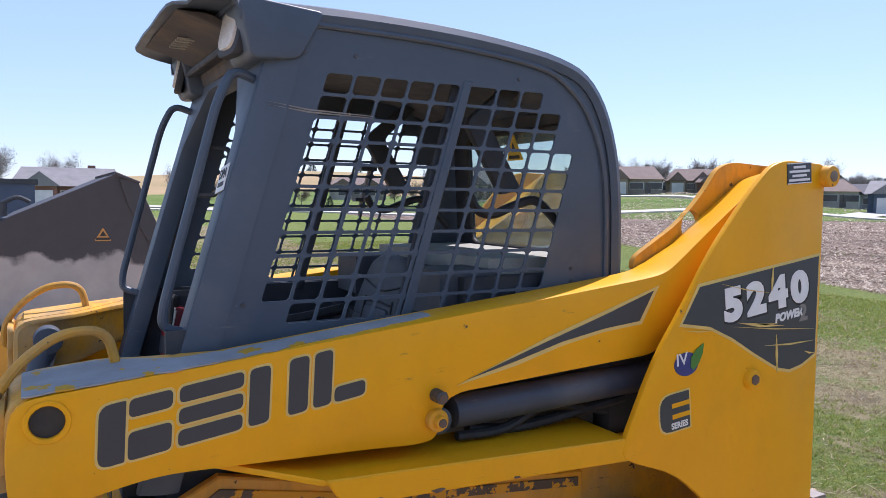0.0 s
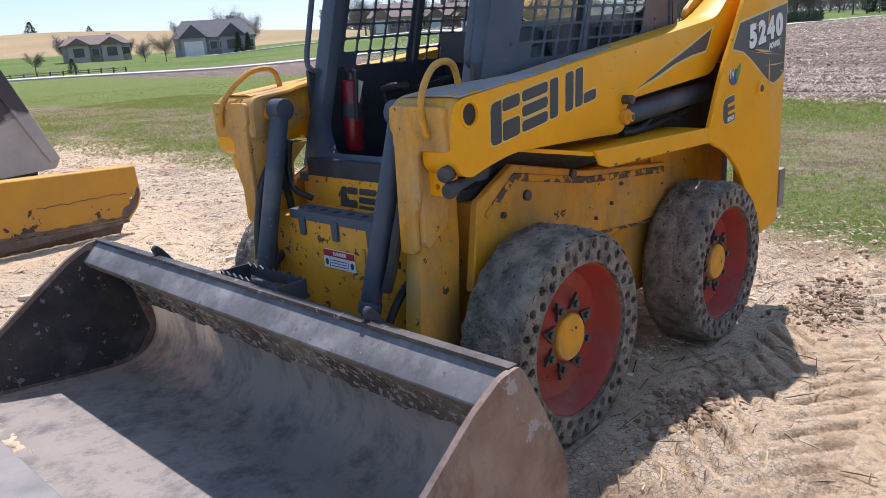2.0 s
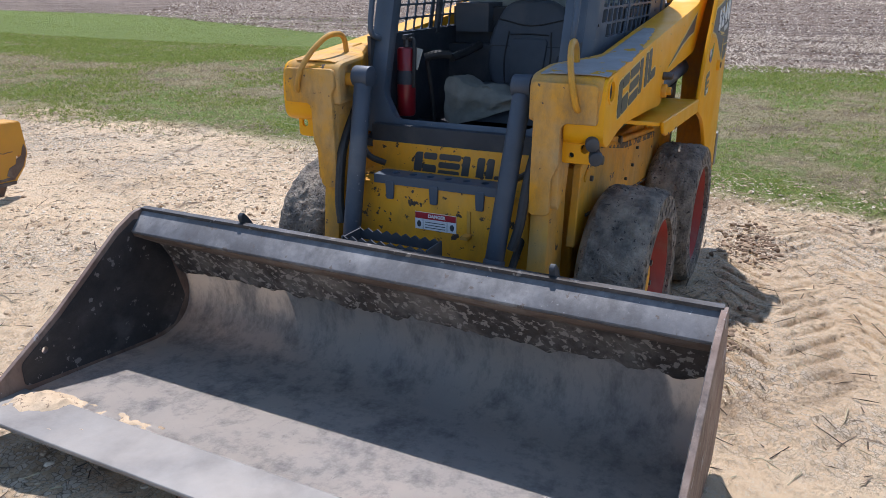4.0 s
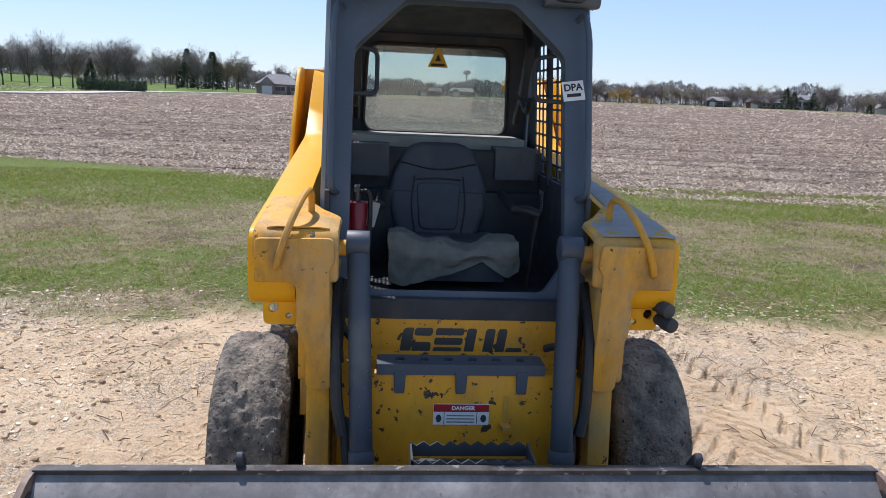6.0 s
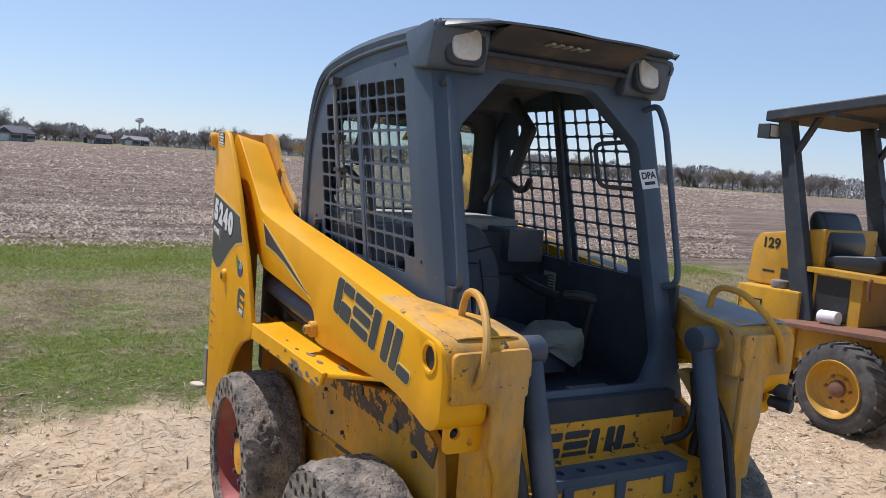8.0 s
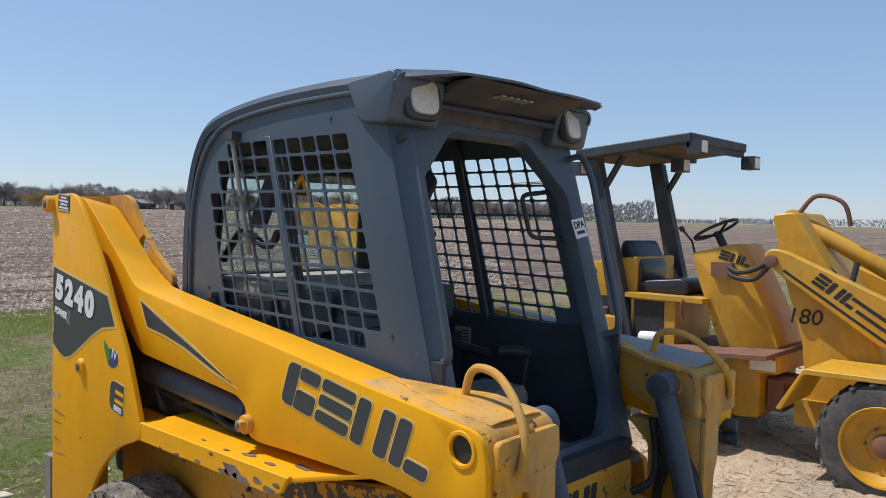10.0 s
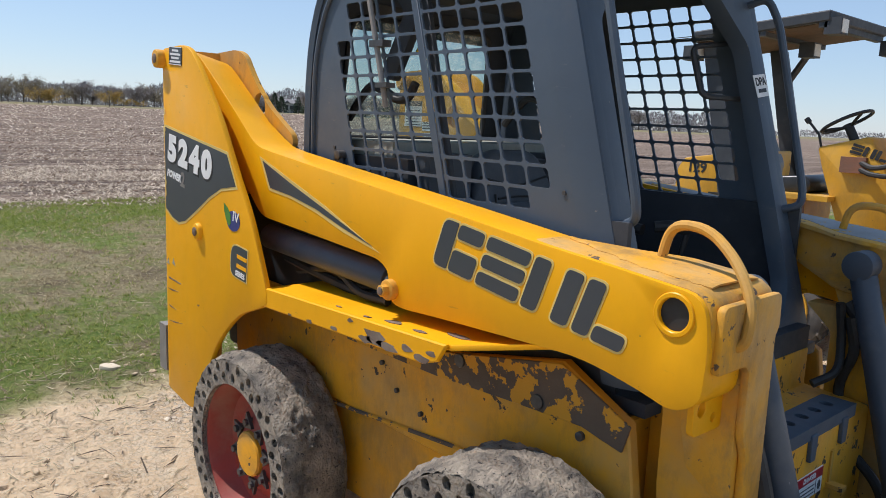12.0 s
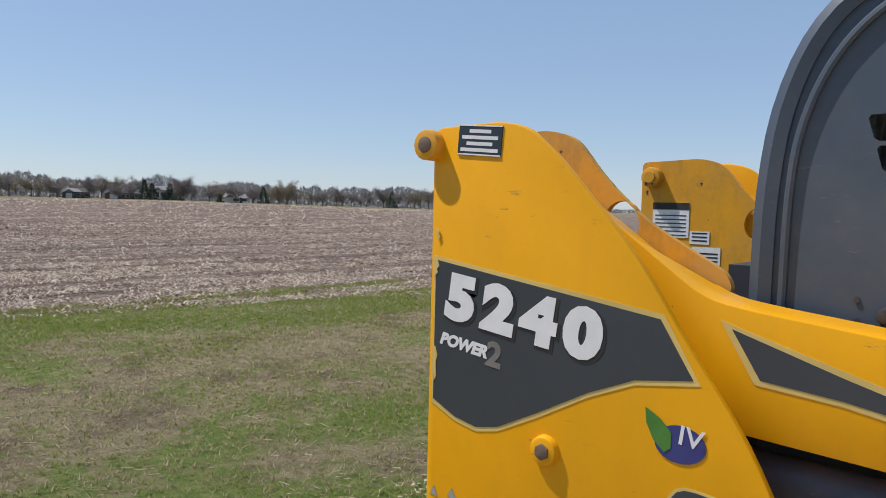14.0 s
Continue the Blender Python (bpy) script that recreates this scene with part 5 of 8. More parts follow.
for s in (-1, 1):
    part("corner_post", mirror_y(corner_post(), s), M_grey, frame_ob)
    part("inner_panel", mirror_y(box(0.26, 1.55, 0.452, 0.468, 0.96, 1.385, 0.004), s), M_dark, loader, "black lower inner panel")
    part("inner_post", mirror_y(prism([(1.075, 2.12), (1.115, 2.12), (0.905, 1.36), (0.868, 1.36)], 0.445, 0.466, "y", 0.004), s), M_dark, loader)

notice = part("notice", box(0.965, 1.055, -0.4515, -0.4500, 1.225, 1.320, 0), M_pad, loader, "pale printed notice on the inner panel")
for k in range(6):
    part("print_bar", box(0.975, 1.045 - 0.012 * (k % 3), -0.4502, -0.4490, 1.236 + 0.013 * k, 1.241 + 0.013 * k, 0), M_black, notice)

# visor: a thin bent sheet that bulges forward between the lamps, with a sloping underside
def visor_bm():
    b = bmesh.new()
    n, m = 25, 7
    top = []
    for i in range(n):
        y = -0.475 + 0.95 * i / (n - 1)
        u = abs(y) / 0.475
        lip = 0.292 + 0.135 * max(0.0, (u - 0.70) / 0.30) ** 1.6
        if y < -0.42:
            lip -= 0.03
        row = []
        for j in range(m):
            k = j / (m - 1)
            x = 0.47 + (lip - 0.47) * k
            z = 2.204 + 0.010 * math.sin(math.pi * k) - 0.004 * k + 0.010 * k * noise.noise((y * 4, k * 2, 3)) - 0.018 * k * max(0.0, u - 0.75) / 0.25
            row.append(b.verts.new((x, y, z + (0.016 * k * k if y < -0.42 else 0))))
        top.append(row)
    for p, q in zip(top, top[1:]):
        for j in range(m - 1):
            b.faces.new((p[j], p[j + 1], q[j + 1], q[j]))
    bmesh.ops.recalc_face_normals(b, faces=b.faces)
    bmesh.ops.solidify(b, geom=b.faces[:], thickness=0.007)
    return b


part("visor", visor_bm(), M_grey, loader, "dented charcoal sheet visor")
part("visor_underside", prism([(0.318, 2.196), (0.40, 2.196), (0.545, 2.150), (0.535, 2.085), (0.505, 2.080), (0.490, 2.135), (0.40, 2.172)], -0.295, 0.295, "y", 0.004), M_soil, roof, "dust-brown underside of the visor")
# pale bars stand in for daylight seen through the vent's slots
part("visor_vent", join(*[box(0.365, 0.425, y, y + 0.016, 2.1665, 2.172, 0.001) for y in (-0.05, -0.015, 0.02, 0.055, 0.09)]), M_pad, roof, "vent slots, the daylight in them painted as pale bars")

# sticker on the left post
L_st = Matrix.Translation((front_x(1.757) - 0.0035, -0.412, 1.757)) @ Matrix.Rotation(math.atan(0.289), 4, 'Y') @ Matrix(((0, 0, -1, 0), (-1, 0, 0, 0), (0, 1, 0, 0), (0, 0, 0, 1))) @ pose(0, 0, 0, 0, 0, 8)
st = part("sticker", moved(box(-0.040, 0.040, -0.036, 0.036, 0, 0.002, 0), L_st), M_white, frame_ob, "white sticker with black print")
part("sticker_print", moved(lettering("DPA", 0.036, L_st @ Matrix.Translation((0, 0.012, 0.0026)), 0.0004, 0.001), Matrix()), M_black, st)
part("sticker_print", moved(box(-0.026, 0.026, -0.022, -0.010, 0.002, 0.0028, 0), L_st), M_black, st)

# seat
def soft_box(x0, x1, y0, y1, z0, z1, w=0.05, seg=4):
    return box(x0, x1, y0, y1, z0, z1, w, seg)


seat = part("seat", soft_box(0.56, 1.02, -0.225, 0.235, 1.00, 1.12, 0.045), M_seat, loader, "dark grey vinyl operator seat")
back = prism(rounded([(-0.165, 0.0), (0.165, 0.0), (0.225, 0.16), (0.215, 0.30), (0.15, 0.43), (0.09, 0.46), (-0.09, 0.46), (-0.15, 0.43), (-0.215, 0.30), (-0.225, 0.16)], 0.06, 4), 0.0, 0.10, "x", 0.028, 3)
TILT_B = Matrix.Translation((0.965, 0.015, 1.075)) @ pose(0, 0, 0, 0, 14, 0)
part("backrest", moved(back, TILT_B), M_seat, seat)
mid = prism(rounded([(-0.085, 0.06), (0.085, 0.06), (0.10, 0.27), (-0.10, 0.27)], 0.03, 3), -0.012, 0.02, "x", 0.010, 2)
part("backrest_pad", moved(mid, TILT_B), M_seat, seat)
for q in (((-0.11, 0.30), (-0.12, 0.16), (-0.10, 0.03)), ((0.11, 0.30), (0.12, 0.16), (0.10, 0.03)), ((-0.10, 0.285), (0.0, 0.29), (0.10, 0.285)), ((-0.17, 0.36), (0.0, 0.33), (0.17, 0.36))):
    part("seam", moved(tube([(-0.002, a, b) for a, b in q], 0.004, 6, 5), TILT_B), M_black, seat)
part("pale_pad", moved(soft_box(1.22, 1.60, -0.40, 0.43, 1.475, 1.53, 0.025, 3), Matrix()), M_pad, loader, "pale dusty pad behind the seat")
part("bulkhead_top", soft_box(1.10, 1.61, -0.46, 0.46, 1.28, 1.48, 0.04, 3), M_dark, loader)
for y in (0.33, -0.33):
    part("side_pod", soft_box(1.04, 1.24, y - 0.09, y + 0.09, 1.36, 1.50, 0.03, 3), M_seat, loader)
for s in (-1, 1):
    part("control_lever", mirror_y(join(tube([(0.62, 0.33, 0.97), (0.60, 0.34, 1.15), (0.585, 0.35, 1.26)], 0.011, 8, 4), tube([(0.585, 0.36, 1.27), (0.61, 0.31, 1.285), (0.66, 0.27, 1.28)], 0.020, 10, 4)), s), M_black, loader, "black control lever")
    part("armrest", mirror_y(tube([(1.0, 0.27, 1.30), (0.85, 0.275, 1.275), (0.72, 0.29, 1.26)], 0.020, 10, 4), s), M_black, loader)
part("foot_pedal", box(0.30, 0.42, -0.30, -0.12, 0.97, 0.99, 0.006), M_steel, loader)
# lap bar raised under the roof and cables
for s in (-1, 1):
    part("lap_bar", mirror_y(prism(rounded([(1.335, 2.115), (1.400, 2.115), (1.212, 1.945), (1.335, 1.745), (1.262, 1.728), (1.130, 1.945)], [0.01, 0.01, 0.03, 0.01, 0.01, 0.03]), 0.375, 0.405, "y", 0.006, 2), s), M_dark, loader, "black elbow-shaped raised lap bar arm")
    part("cable", mirror_y(tube([(1.15, 0.40, 1.72), (1.18, 0.40, 1.68), (1.235, 0.40, 1.668), (1.31, 0.40, 1.695), (1.385, 0.40, 1.712), (1.445, 0.40, 1.675), (1.52, 0.40, 1.60)], 0.015, 8, 6), s), M_black, loader, "black sagging cable")

# things inside the cab
def extinguisher():
    e = thing("fire_extinguisher", (0.40, 0.362, 1.02), "red fire extinguisher with paper tag on the cab post", "fire extinguisher")
    b = part("cylinder", join(cyl((0.40, 0.362, 1.03), (0.415, 0.362, 1.33), 0.042, 20, w=0.012)), M_ext, e)
    part("label_band", join(lathe_at((0.407, 0.362, 1.20), 0.043, 0.06)), M_dark, e)
    part("valve", join(cyl((0.415, 0.362, 1.33), (0.42, 0.362, 1.37), 0.016, 12), box(0.39, 0.47, 0.352, 0.372, 1.365, 1.385, 0.004)), M_pin, e)
    part("hose", tube([(0.42, 0.362, 1.36), (0.40, 0.317, 1.36), (0.39, 0.312, 1.25), (0.39, 0.317, 1.16)], 0.009, 8, 5), M_black, e)
    part("tag", moved(box(-0.0015, 0.0015, -0.020, 0.020, -0.045, 0.045, 0), Matrix.Translation((0.40, 0.305, 1.285)) @ pose(0, 0, 0, 14, 8, 0)), M_pad, e, "soiled paper tag")


def lathe_at(c, r, h):
    return cyl((c[0] - 0.0025, c[1], c[2] - h / 2), (c[0] + 0.0025, c[1], c[2] + h / 2), r, 20)


extinguisher()


def rag_bm():
    """A cloth lying on the seat's front edge and hanging down before it."""
    b = bmesh.new()
    nu, nv = 44, 26
    g = []
    for i in range(nu):
        row = []
        for j in range(nv):
            u, v = i / (nu - 1), j / (nv - 1)
            top = np.interp(u, [0, 0.15, 0.35, 0.55, 0.72, 0.9, 1.0], [1.175, 1.178, 1.145, 1.130, 1.135, 1.165, 1.175])
            low = np.interp(u, [0, 0.12, 0.35, 0.55, 0.72, 0.80, 0.92, 1.0], [1.00, 0.985, 1.015, 1.055, 1.085, 1.06, 1.025, 1.05])
            fold = 0.012 * math.sin(17 * u + 2.5 * v) + 0.014 * noise.noise((u * 9, v * 4, 1)) + 0.006 * noise.noise((u * 22, v * 11, 4))
            y = 0.245 - 0.51 * u + 0.012 * noise.noise((u * 3, v * 3, 6)) - 0.012 * v
            if v < 0.4:
                k = v / 0.4
                x, z = 0.72 - 0.165 * k, top + 0.010 * math.sin(3.1 * k) + 0.8 * fold
            else:
                k = (v - 0.4) / 0.6
                x, z = 0.555 - 0.028 * math.sin(1.57 * min(1, 3 * k)) + fold, top + (low - top) * k + 0.3 * fold * (1 - k)
            row.append(b.verts.new((x, y, z)))
        g.append(row)
    for i in range(nu - 1):
        for j in range(nv - 1):
            b.faces.new((g[i][j], g[i + 1][j], g[i + 1][j + 1], g[i][j + 1]))
    bmesh.ops.recalc_face_normals(b, faces=b.faces)
    bmesh.ops.solidify(b, geom=b.faces[:], thickness=0.005)
    return b


tagged(link("rag", rag_bm(), M_cloth), "crumpled olive-grey rag draped over the seat", "cloth")

# ---- bucket ----
BW = 1.155


def bucket_shell():
    prof = [(-1.29, 0.200), (-1.12, 0.185), (-0.80, 0.155), (-0.50, 0.125), (-0.38, 0.135), (-0.30, 0.18), (-0.262, 0.26), (-0.27, 0.36), (-0.32, 0.46), (-0.40, 0.575)]
    P = smooth_line([(x, 0, z) for x, z in prof], 3)
    b = bmesh.new()
    rows = [[b.verts.new((p.x, y, p.z)) for y in np.linspace(-BW, BW, 13)] for p in P]
    for a, c in zip(rows, rows[1:]):
        for k in range(12):
            b.faces.new((a[k], a[k + 1], c[k + 1], c[k]))
    bmesh.ops.solidify(b, geom=b.faces[:], thickness=0.014)
    return b


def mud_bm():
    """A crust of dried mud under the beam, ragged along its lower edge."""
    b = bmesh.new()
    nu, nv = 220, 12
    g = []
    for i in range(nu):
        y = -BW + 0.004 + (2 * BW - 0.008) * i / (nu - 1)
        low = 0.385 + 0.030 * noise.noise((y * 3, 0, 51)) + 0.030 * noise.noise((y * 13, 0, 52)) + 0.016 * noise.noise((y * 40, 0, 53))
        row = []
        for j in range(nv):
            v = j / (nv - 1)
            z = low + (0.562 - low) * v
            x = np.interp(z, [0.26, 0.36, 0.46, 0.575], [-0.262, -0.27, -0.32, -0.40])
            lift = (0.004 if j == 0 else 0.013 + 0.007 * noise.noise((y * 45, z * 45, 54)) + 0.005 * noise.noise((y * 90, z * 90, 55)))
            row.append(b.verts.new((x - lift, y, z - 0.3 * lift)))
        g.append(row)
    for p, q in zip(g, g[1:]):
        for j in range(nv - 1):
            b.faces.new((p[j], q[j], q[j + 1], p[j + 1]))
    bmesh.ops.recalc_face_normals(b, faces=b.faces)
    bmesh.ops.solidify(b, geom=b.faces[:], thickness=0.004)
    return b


bucket = part("bucket", bucket_shell(), M_shell, loader, "wide worn steel bucket resting on the dirt")
part("top_beam", prism([(-0.455, 0.714), (-0.535, 0.640), (-0.525, 0.628), (-0.40, 0.565), (-0.385, 0.58), (-0.43, 0.705)], -BW, BW, "y", 0.004), M_beam, bucket, "folded steel top beam, rubbed bright")
part("top_strip", box(-0.462, -0.43, -BW - 0.005, BW + 0.005, 0.710, 0.722, 0.003), M_wet, bucket)
# rust-brown strip whose dark tone stands in for the shade under the beam
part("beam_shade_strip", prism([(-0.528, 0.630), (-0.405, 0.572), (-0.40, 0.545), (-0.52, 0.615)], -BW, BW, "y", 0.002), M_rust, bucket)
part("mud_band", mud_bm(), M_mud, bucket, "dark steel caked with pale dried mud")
part("cutting_edge", prism([(-1.31, 0.195), (-1.31, 0.212), (-1.10, 0.198), (-1.10, 0.182)], -BW - 0.01, BW + 0.01, "y", 0.003), M_steel, bucket, "flat steel cutting edge")
for s in (-1, 1):
    o = rounded([(-0.43, 0.72), (-0.50, 0.715), (-0.60, 0.665), (-0.92, 0.43), (-1.24, 0.235), (-1.30, 0.19), (-0.5, 0.105), (-0.30, 0.11), (-0.235, 0.20), (-0.255, 0.40), (-0.36, 0.60)], 0.02)
    part("side_plate", mirror_y(prism(o, BW - 0.002, BW + 0.016, "y", 0.004, holes=[circle(-1.0, 0.31, 0.014, 12)]), s), M_bplate, bucket, "rust-brown bucket side plate")
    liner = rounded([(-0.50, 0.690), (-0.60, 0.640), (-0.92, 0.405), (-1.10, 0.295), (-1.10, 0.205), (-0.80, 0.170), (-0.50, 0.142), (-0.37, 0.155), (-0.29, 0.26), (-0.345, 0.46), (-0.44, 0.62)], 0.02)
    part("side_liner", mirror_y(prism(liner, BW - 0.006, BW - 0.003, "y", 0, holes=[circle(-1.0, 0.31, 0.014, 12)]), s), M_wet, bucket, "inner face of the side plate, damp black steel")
    hook = rounded([(-0.35, 0.60), (-0.44, 0.715), (-0.455, 0.75), (-0.435, 0.765), (-0.41, 0.74), (-0.32, 0.62)], 0.01)
    part("hook", mirror_y(prism(hook, 0.625, 0.645, "y", 0.003), s), M_dark, bucket)
    part("quick_attach", mirror_y(join(box(-0.235, -0.12, 0.25, 0.56, 0.16, 0.50, 0.01), box(-0.25, -0.16, 0.20, 0.60, 0.44, 0.50, 0.008)), s), M_dark, loader, "black quick-attach plate")
# dirt left lying on the bucket's lip
def spill_bm():
    b = bmesh.new()
    rows = []
    for i in range(15):
        row = []
        for j in range(40):
            u, v = i / 14, j / 39
            x, y = -1.27 + 0.24 * u, 1.12 - 0.62 * v
            h = 0.045 * math.sin(math.pi * u) * math.sin(math.pi * min(1.0, v + 0.12)) * max(0.0, 0.75 - v + 0.9 * noise.noise((x * 5, y * 5, 41))) + 0.014 * noise.noise((x * 22, y * 22, 42)) + 0.008 * noise.noise((x * 50, y * 50, 43))
            row.append(b.verts.new((x, y, 0.206 - 0.088 * (x + 1.29) - 0.008 + (h if 0 < i < 14 and 0 < j < 39 else -0.02))))
        rows.append(row)
    for p, q in zip(rows, rows[1:]):
        for j in range(39):
            b.faces.new((p[j], p[j + 1], q[j + 1], q[j]))
    return b


M_spill = mat("spilled_dirt", (0.62, 0.47, 0.31), (0.48, 0.35, 0.22), scale=20, rough=0.95, bump=0.6, bscale=90, chip=(0.24, 0.17, 0.11), chip_at=0.60, chip_scale=60)
tagged(link("dirt_spill", spill_bm(), M_spill), "dry tan dirt lying on the bucket's lip", "dirt", kind="stuff")

# saw-edged step on the back of the bucket
teeth = [(0.175 - 0.02 * k, 0.722 if k % 2 else 0.735) for k in range(18)]
part("serrated_step", join(prism([(0.175, 0.69)] + teeth + [(-0.175, 0.69)], -0.425, -0.419, "x", 0), prism([(0.175, 0.69)] + teeth + [(-0.175, 0.69)], -0.315, -0.309, "x", 0),
                           box(-0.425, -0.31, 0.169, 0.175, 0.66, 0.73, 0), box(-0.425, -0.31, -0.175, -0.169, 0.66, 0.73, 0), box(-0.42, -0.30, -0.17, 0.17, 0.66, 0.675, 0)), M_dark, bucket, "black saw-edged step")

# ---- a small articulated loader with canopy, parked on the loader's left ----
M_yold = mat("old_yellow_paint", (0.63, 0.325, 0.014), (0.54, 0.275, 0.018), scale=3, rough=0.42, rough2=0.6, bump=0.06, bscale=30, chip=(0.12, 0.06, 0.03), chip_at=0.70, chip_scale=9,
              dust=(0.46, 0.31, 0.10), dust_amt=0.3, scratch=(0.20, 0.11, 0.05), grime=(0.26, 0.15, 0.04), grime_amt=0.55)
M_lining = mat("dark_brown_lining", (0.11, 0.07, 0.048), (0.07, 0.048, 0.036), scale=7, rough=0.85, bump=0.2, bscale=30)
M_deck = mat("rusty_deck", (0.24, 0.10, 0.055), (0.15, 0.085, 0.06), scale=7, rough=0.8, bump=0.3, bscale=30)
M_lug = mat("lug_tyre_rubber", (0.045, 0.044, 0.043), (0.085, 0.080, 0.074), scale=9, rough=0.85, bump=0.4, bscale=40, dust=(0.20, 0.18, 0.15), dust_amt=0.3)
M_vinyl = mat("black_vinyl", (0.018, 0.019, 0.021), (0.024, 0.025, 0.027), scale=10, rough=0.35, bump=0.08, bscale=120)


def lug_wheel(parent, c, r, w):
    """A farm tyre with chevron lugs on a yellow dished rim; outer face towards +y."""
    k = r / 0.4
    body = lathe([(r * 0.60, w), (r * 0.80, w), (r * 0.93, w * 0.92), (r * 0.95, w * 0.5), (r * 0.93, w * 0.08), (r * 0.80, 0.0), (r * 0.60, 0.006)], 48)
    rim = lathe([(r * 0.62, 0.004), (r * 0.61, -0.008), (r * 0.58, -0.004), (r * 0.55, 0.05), (r * 0.47, 0.08), (r * 0.30, 0.085), (r * 0.26, 0.07), (0.001, 0.07)], 40)
    hub = join(lathe([(0.075 * k, 0.07), (0.07 * k, 0.04), (0.04 * k, 0.025), (0.001, 0.025)], 20), *[cyl((0.11 * k * math.cos(i), 0.075, 0.11 * k * math.sin(i)), (0.11 * k * math.cos(i), 0.055, 0.11 * k * math.sin(i)), 0.012, 6) for i in np.arange(6) * math.pi / 3])
    m = Matrix.Translation(c) @ pose(0, 0, 0, 0, 0, 180)
    t = part("wheel", moved(body, m), M_lug, parent, "black lugged farm tyre")
    for half in (0, 1):
        b = bmesh.new()
        q = []
        for k2, y in ((0, w * 0.5), (1, w * (0.02 if half == 0 else 0.98))):
            aa = 0.20 * k2
            for rr in (r * 0.92, r * (1.0 if k2 == 0 else 0.965)):
                for da in (-0.035, 0.035):
                    q.append(b.verts.new((rr * math.cos(aa + da), y, rr * math.sin(aa + da))))
        for f in ((0, 1, 3, 2), (4, 6, 7, 5), (0, 2, 6, 4), (1, 5, 7, 3), (2, 3, 7, 6)):
            b.faces.new([q[j] for j in f])
        first = part("lug", b, M_lug, t)
        inv = t.matrix_world.inverted()
        for i in range(20):
            ob = first if i == 0 else new("lug", first.data)
            ob.parent = t
            ob.matrix_parent_inverse = inv
            ob.matrix_basis = m @ Matrix.Rotation(2 * math.pi * (i + 0.5 * half) / 20, 4, 'Y')
    part("rim", moved(rim, m), M_yold, t, "yellow dished rim")
    part("hub", moved(hub, m), M_deck, t, "rust-brown hub")


def articulated_loader():
    g = thing("articulated_loader", (1.4, -4.4, 0), "old yellow articulated loader with black canopy on the dirt", "tractor")
    lug_wheel(g, (1.70, -3.55, 0.37), 0.35, 0.26)
    lug_wheel(g, (0.12, -3.42, 0.40), 0.43, 0.30)
    for x, r in ((1.70, 0.35), (0.12, 0.43)):
        lug_wheel(g, (x, -4.95, r), r, 0.28)
    # rear body
    part("counterweight", prism(rounded([(2.36, 0.30), (2.68, 0.22), (2.96, 0.26), (2.99, 0.95), (2.36, 0.97)], 0.02), -4.90, -3.97, "y", 0.015, 2), M_yold, g, "yellow rear ballast box")
    part("base_strip", box(2.34, 2.97, -4.88, -3.99, 0.19, 0.225, 0.004), M_deck, g)
    hood = part("engine_hood", prism(rounded([(2.30, 0.96), (3.02, 0.96), (2.99, 1.32), (2.93, 1.41), (2.30, 1.51)], 0.03), -4.85, -4.12, "y", 0.015, 2), M_yold, g, "yellow engine hood")
    part("number", lettering("129", 0.125, side_frame(2.80, -4.118, 1.33, 1), 0.0008, 0.004), M_black, hood, "black number 129")
    part("hatch", box(2.42, 2.66, -4.125, -4.10, 1.0, 1.13, 0.004), M_black, hood)
    part("print_bar", box(2.74, 2.86, -4.1195, -4.117, 1.075, 1.095, 0), M_black, hood)
    part("cap", cyl((2.62, -4.06, 0.96), (2.62, -4.06, 1.03), 0.075, 14, w=0.01), M_steel, g)
    part("side_panel", join(box(2.995, 3.0, -4.7, -4.2, 0.45, 0.85, 0.003), *[cyl((2.992, y, z), (3.004, y, z), 0.012, 8) for y in (-4.66, -4.24) for z in (0.50, 0.60, 0.70, 0.80)]), M_yold, g)
    hatch = part("access_panel", box(2.72, 2.95, -3.970, -3.964, 0.46, 0.84, 0.003), M_yold, g, "bolted access panel")
    part("gasket", join(box(2.715, 2.727, -3.972, -3.963, 0.455, 0.845, 0), box(2.943, 2.955, -3.972, -3.963, 0.455, 0.845, 0), box(2.727, 2.943, -3.972, -3.963, 0.833, 0.845, 0), box(2.727, 2.943, -3.972, -3.963, 0.455, 0.467, 0)), M_black, hatch)
    for x_, z_ in ((2.735, 0.50), (2.735, 0.60), (2.735, 0.70), (2.735, 0.80), (2.935, 0.50), (2.935, 0.60), (2.935, 0.70), (2.935, 0.80)):
        part("bolt", cyl((x_, -3.968, z_), (x_, -3.955, z_), 0.012, 8), M_deck, hatch)
    part("deck", prism(rounded([(0.98, 0.80), (2.42, 0.70), (2.42, 0.735), (0.98, 0.84)], 0.004), -4.9, -3.72, "y", 0.004), M_deck, g, "rusty deck plate")
    part("frame_rail", box(1.25, 2.40, -4.7, -4.0, 0.42, 0.72, 0.01), M_yold, g)
    part("front_frame", prism(rounded([(0.98, 0.82), (1.52, 0.79), (1.52, 0.36), (1.30, 0.28), (1.12, 0.30), (1.12, 0.66), (0.98, 0.66)], 0.02), -4.8, -3.98, "y", 0.01), M_yold, g)
    part("valve_block", join(box(0.98, 1.10, -4.5, -4.1, 0.35, 0.60, 0.02), cyl((0.90, -4.3, 0.45), (1.1, -4.3, 0.45), 0.05, 12), cyl((0.92, -4.15, 0.60), (1.1, -4.15, 0.58), 0.035, 12)), M_deck, g)
    part("seat_box", join(box(1.88, 2.30, -4.75, -4.05, 0.74, 1.16, 0.01), box(1.62, 2.34, -4.78, -4.00, 1.15, 1.19, 0.008)), M_yold, g)
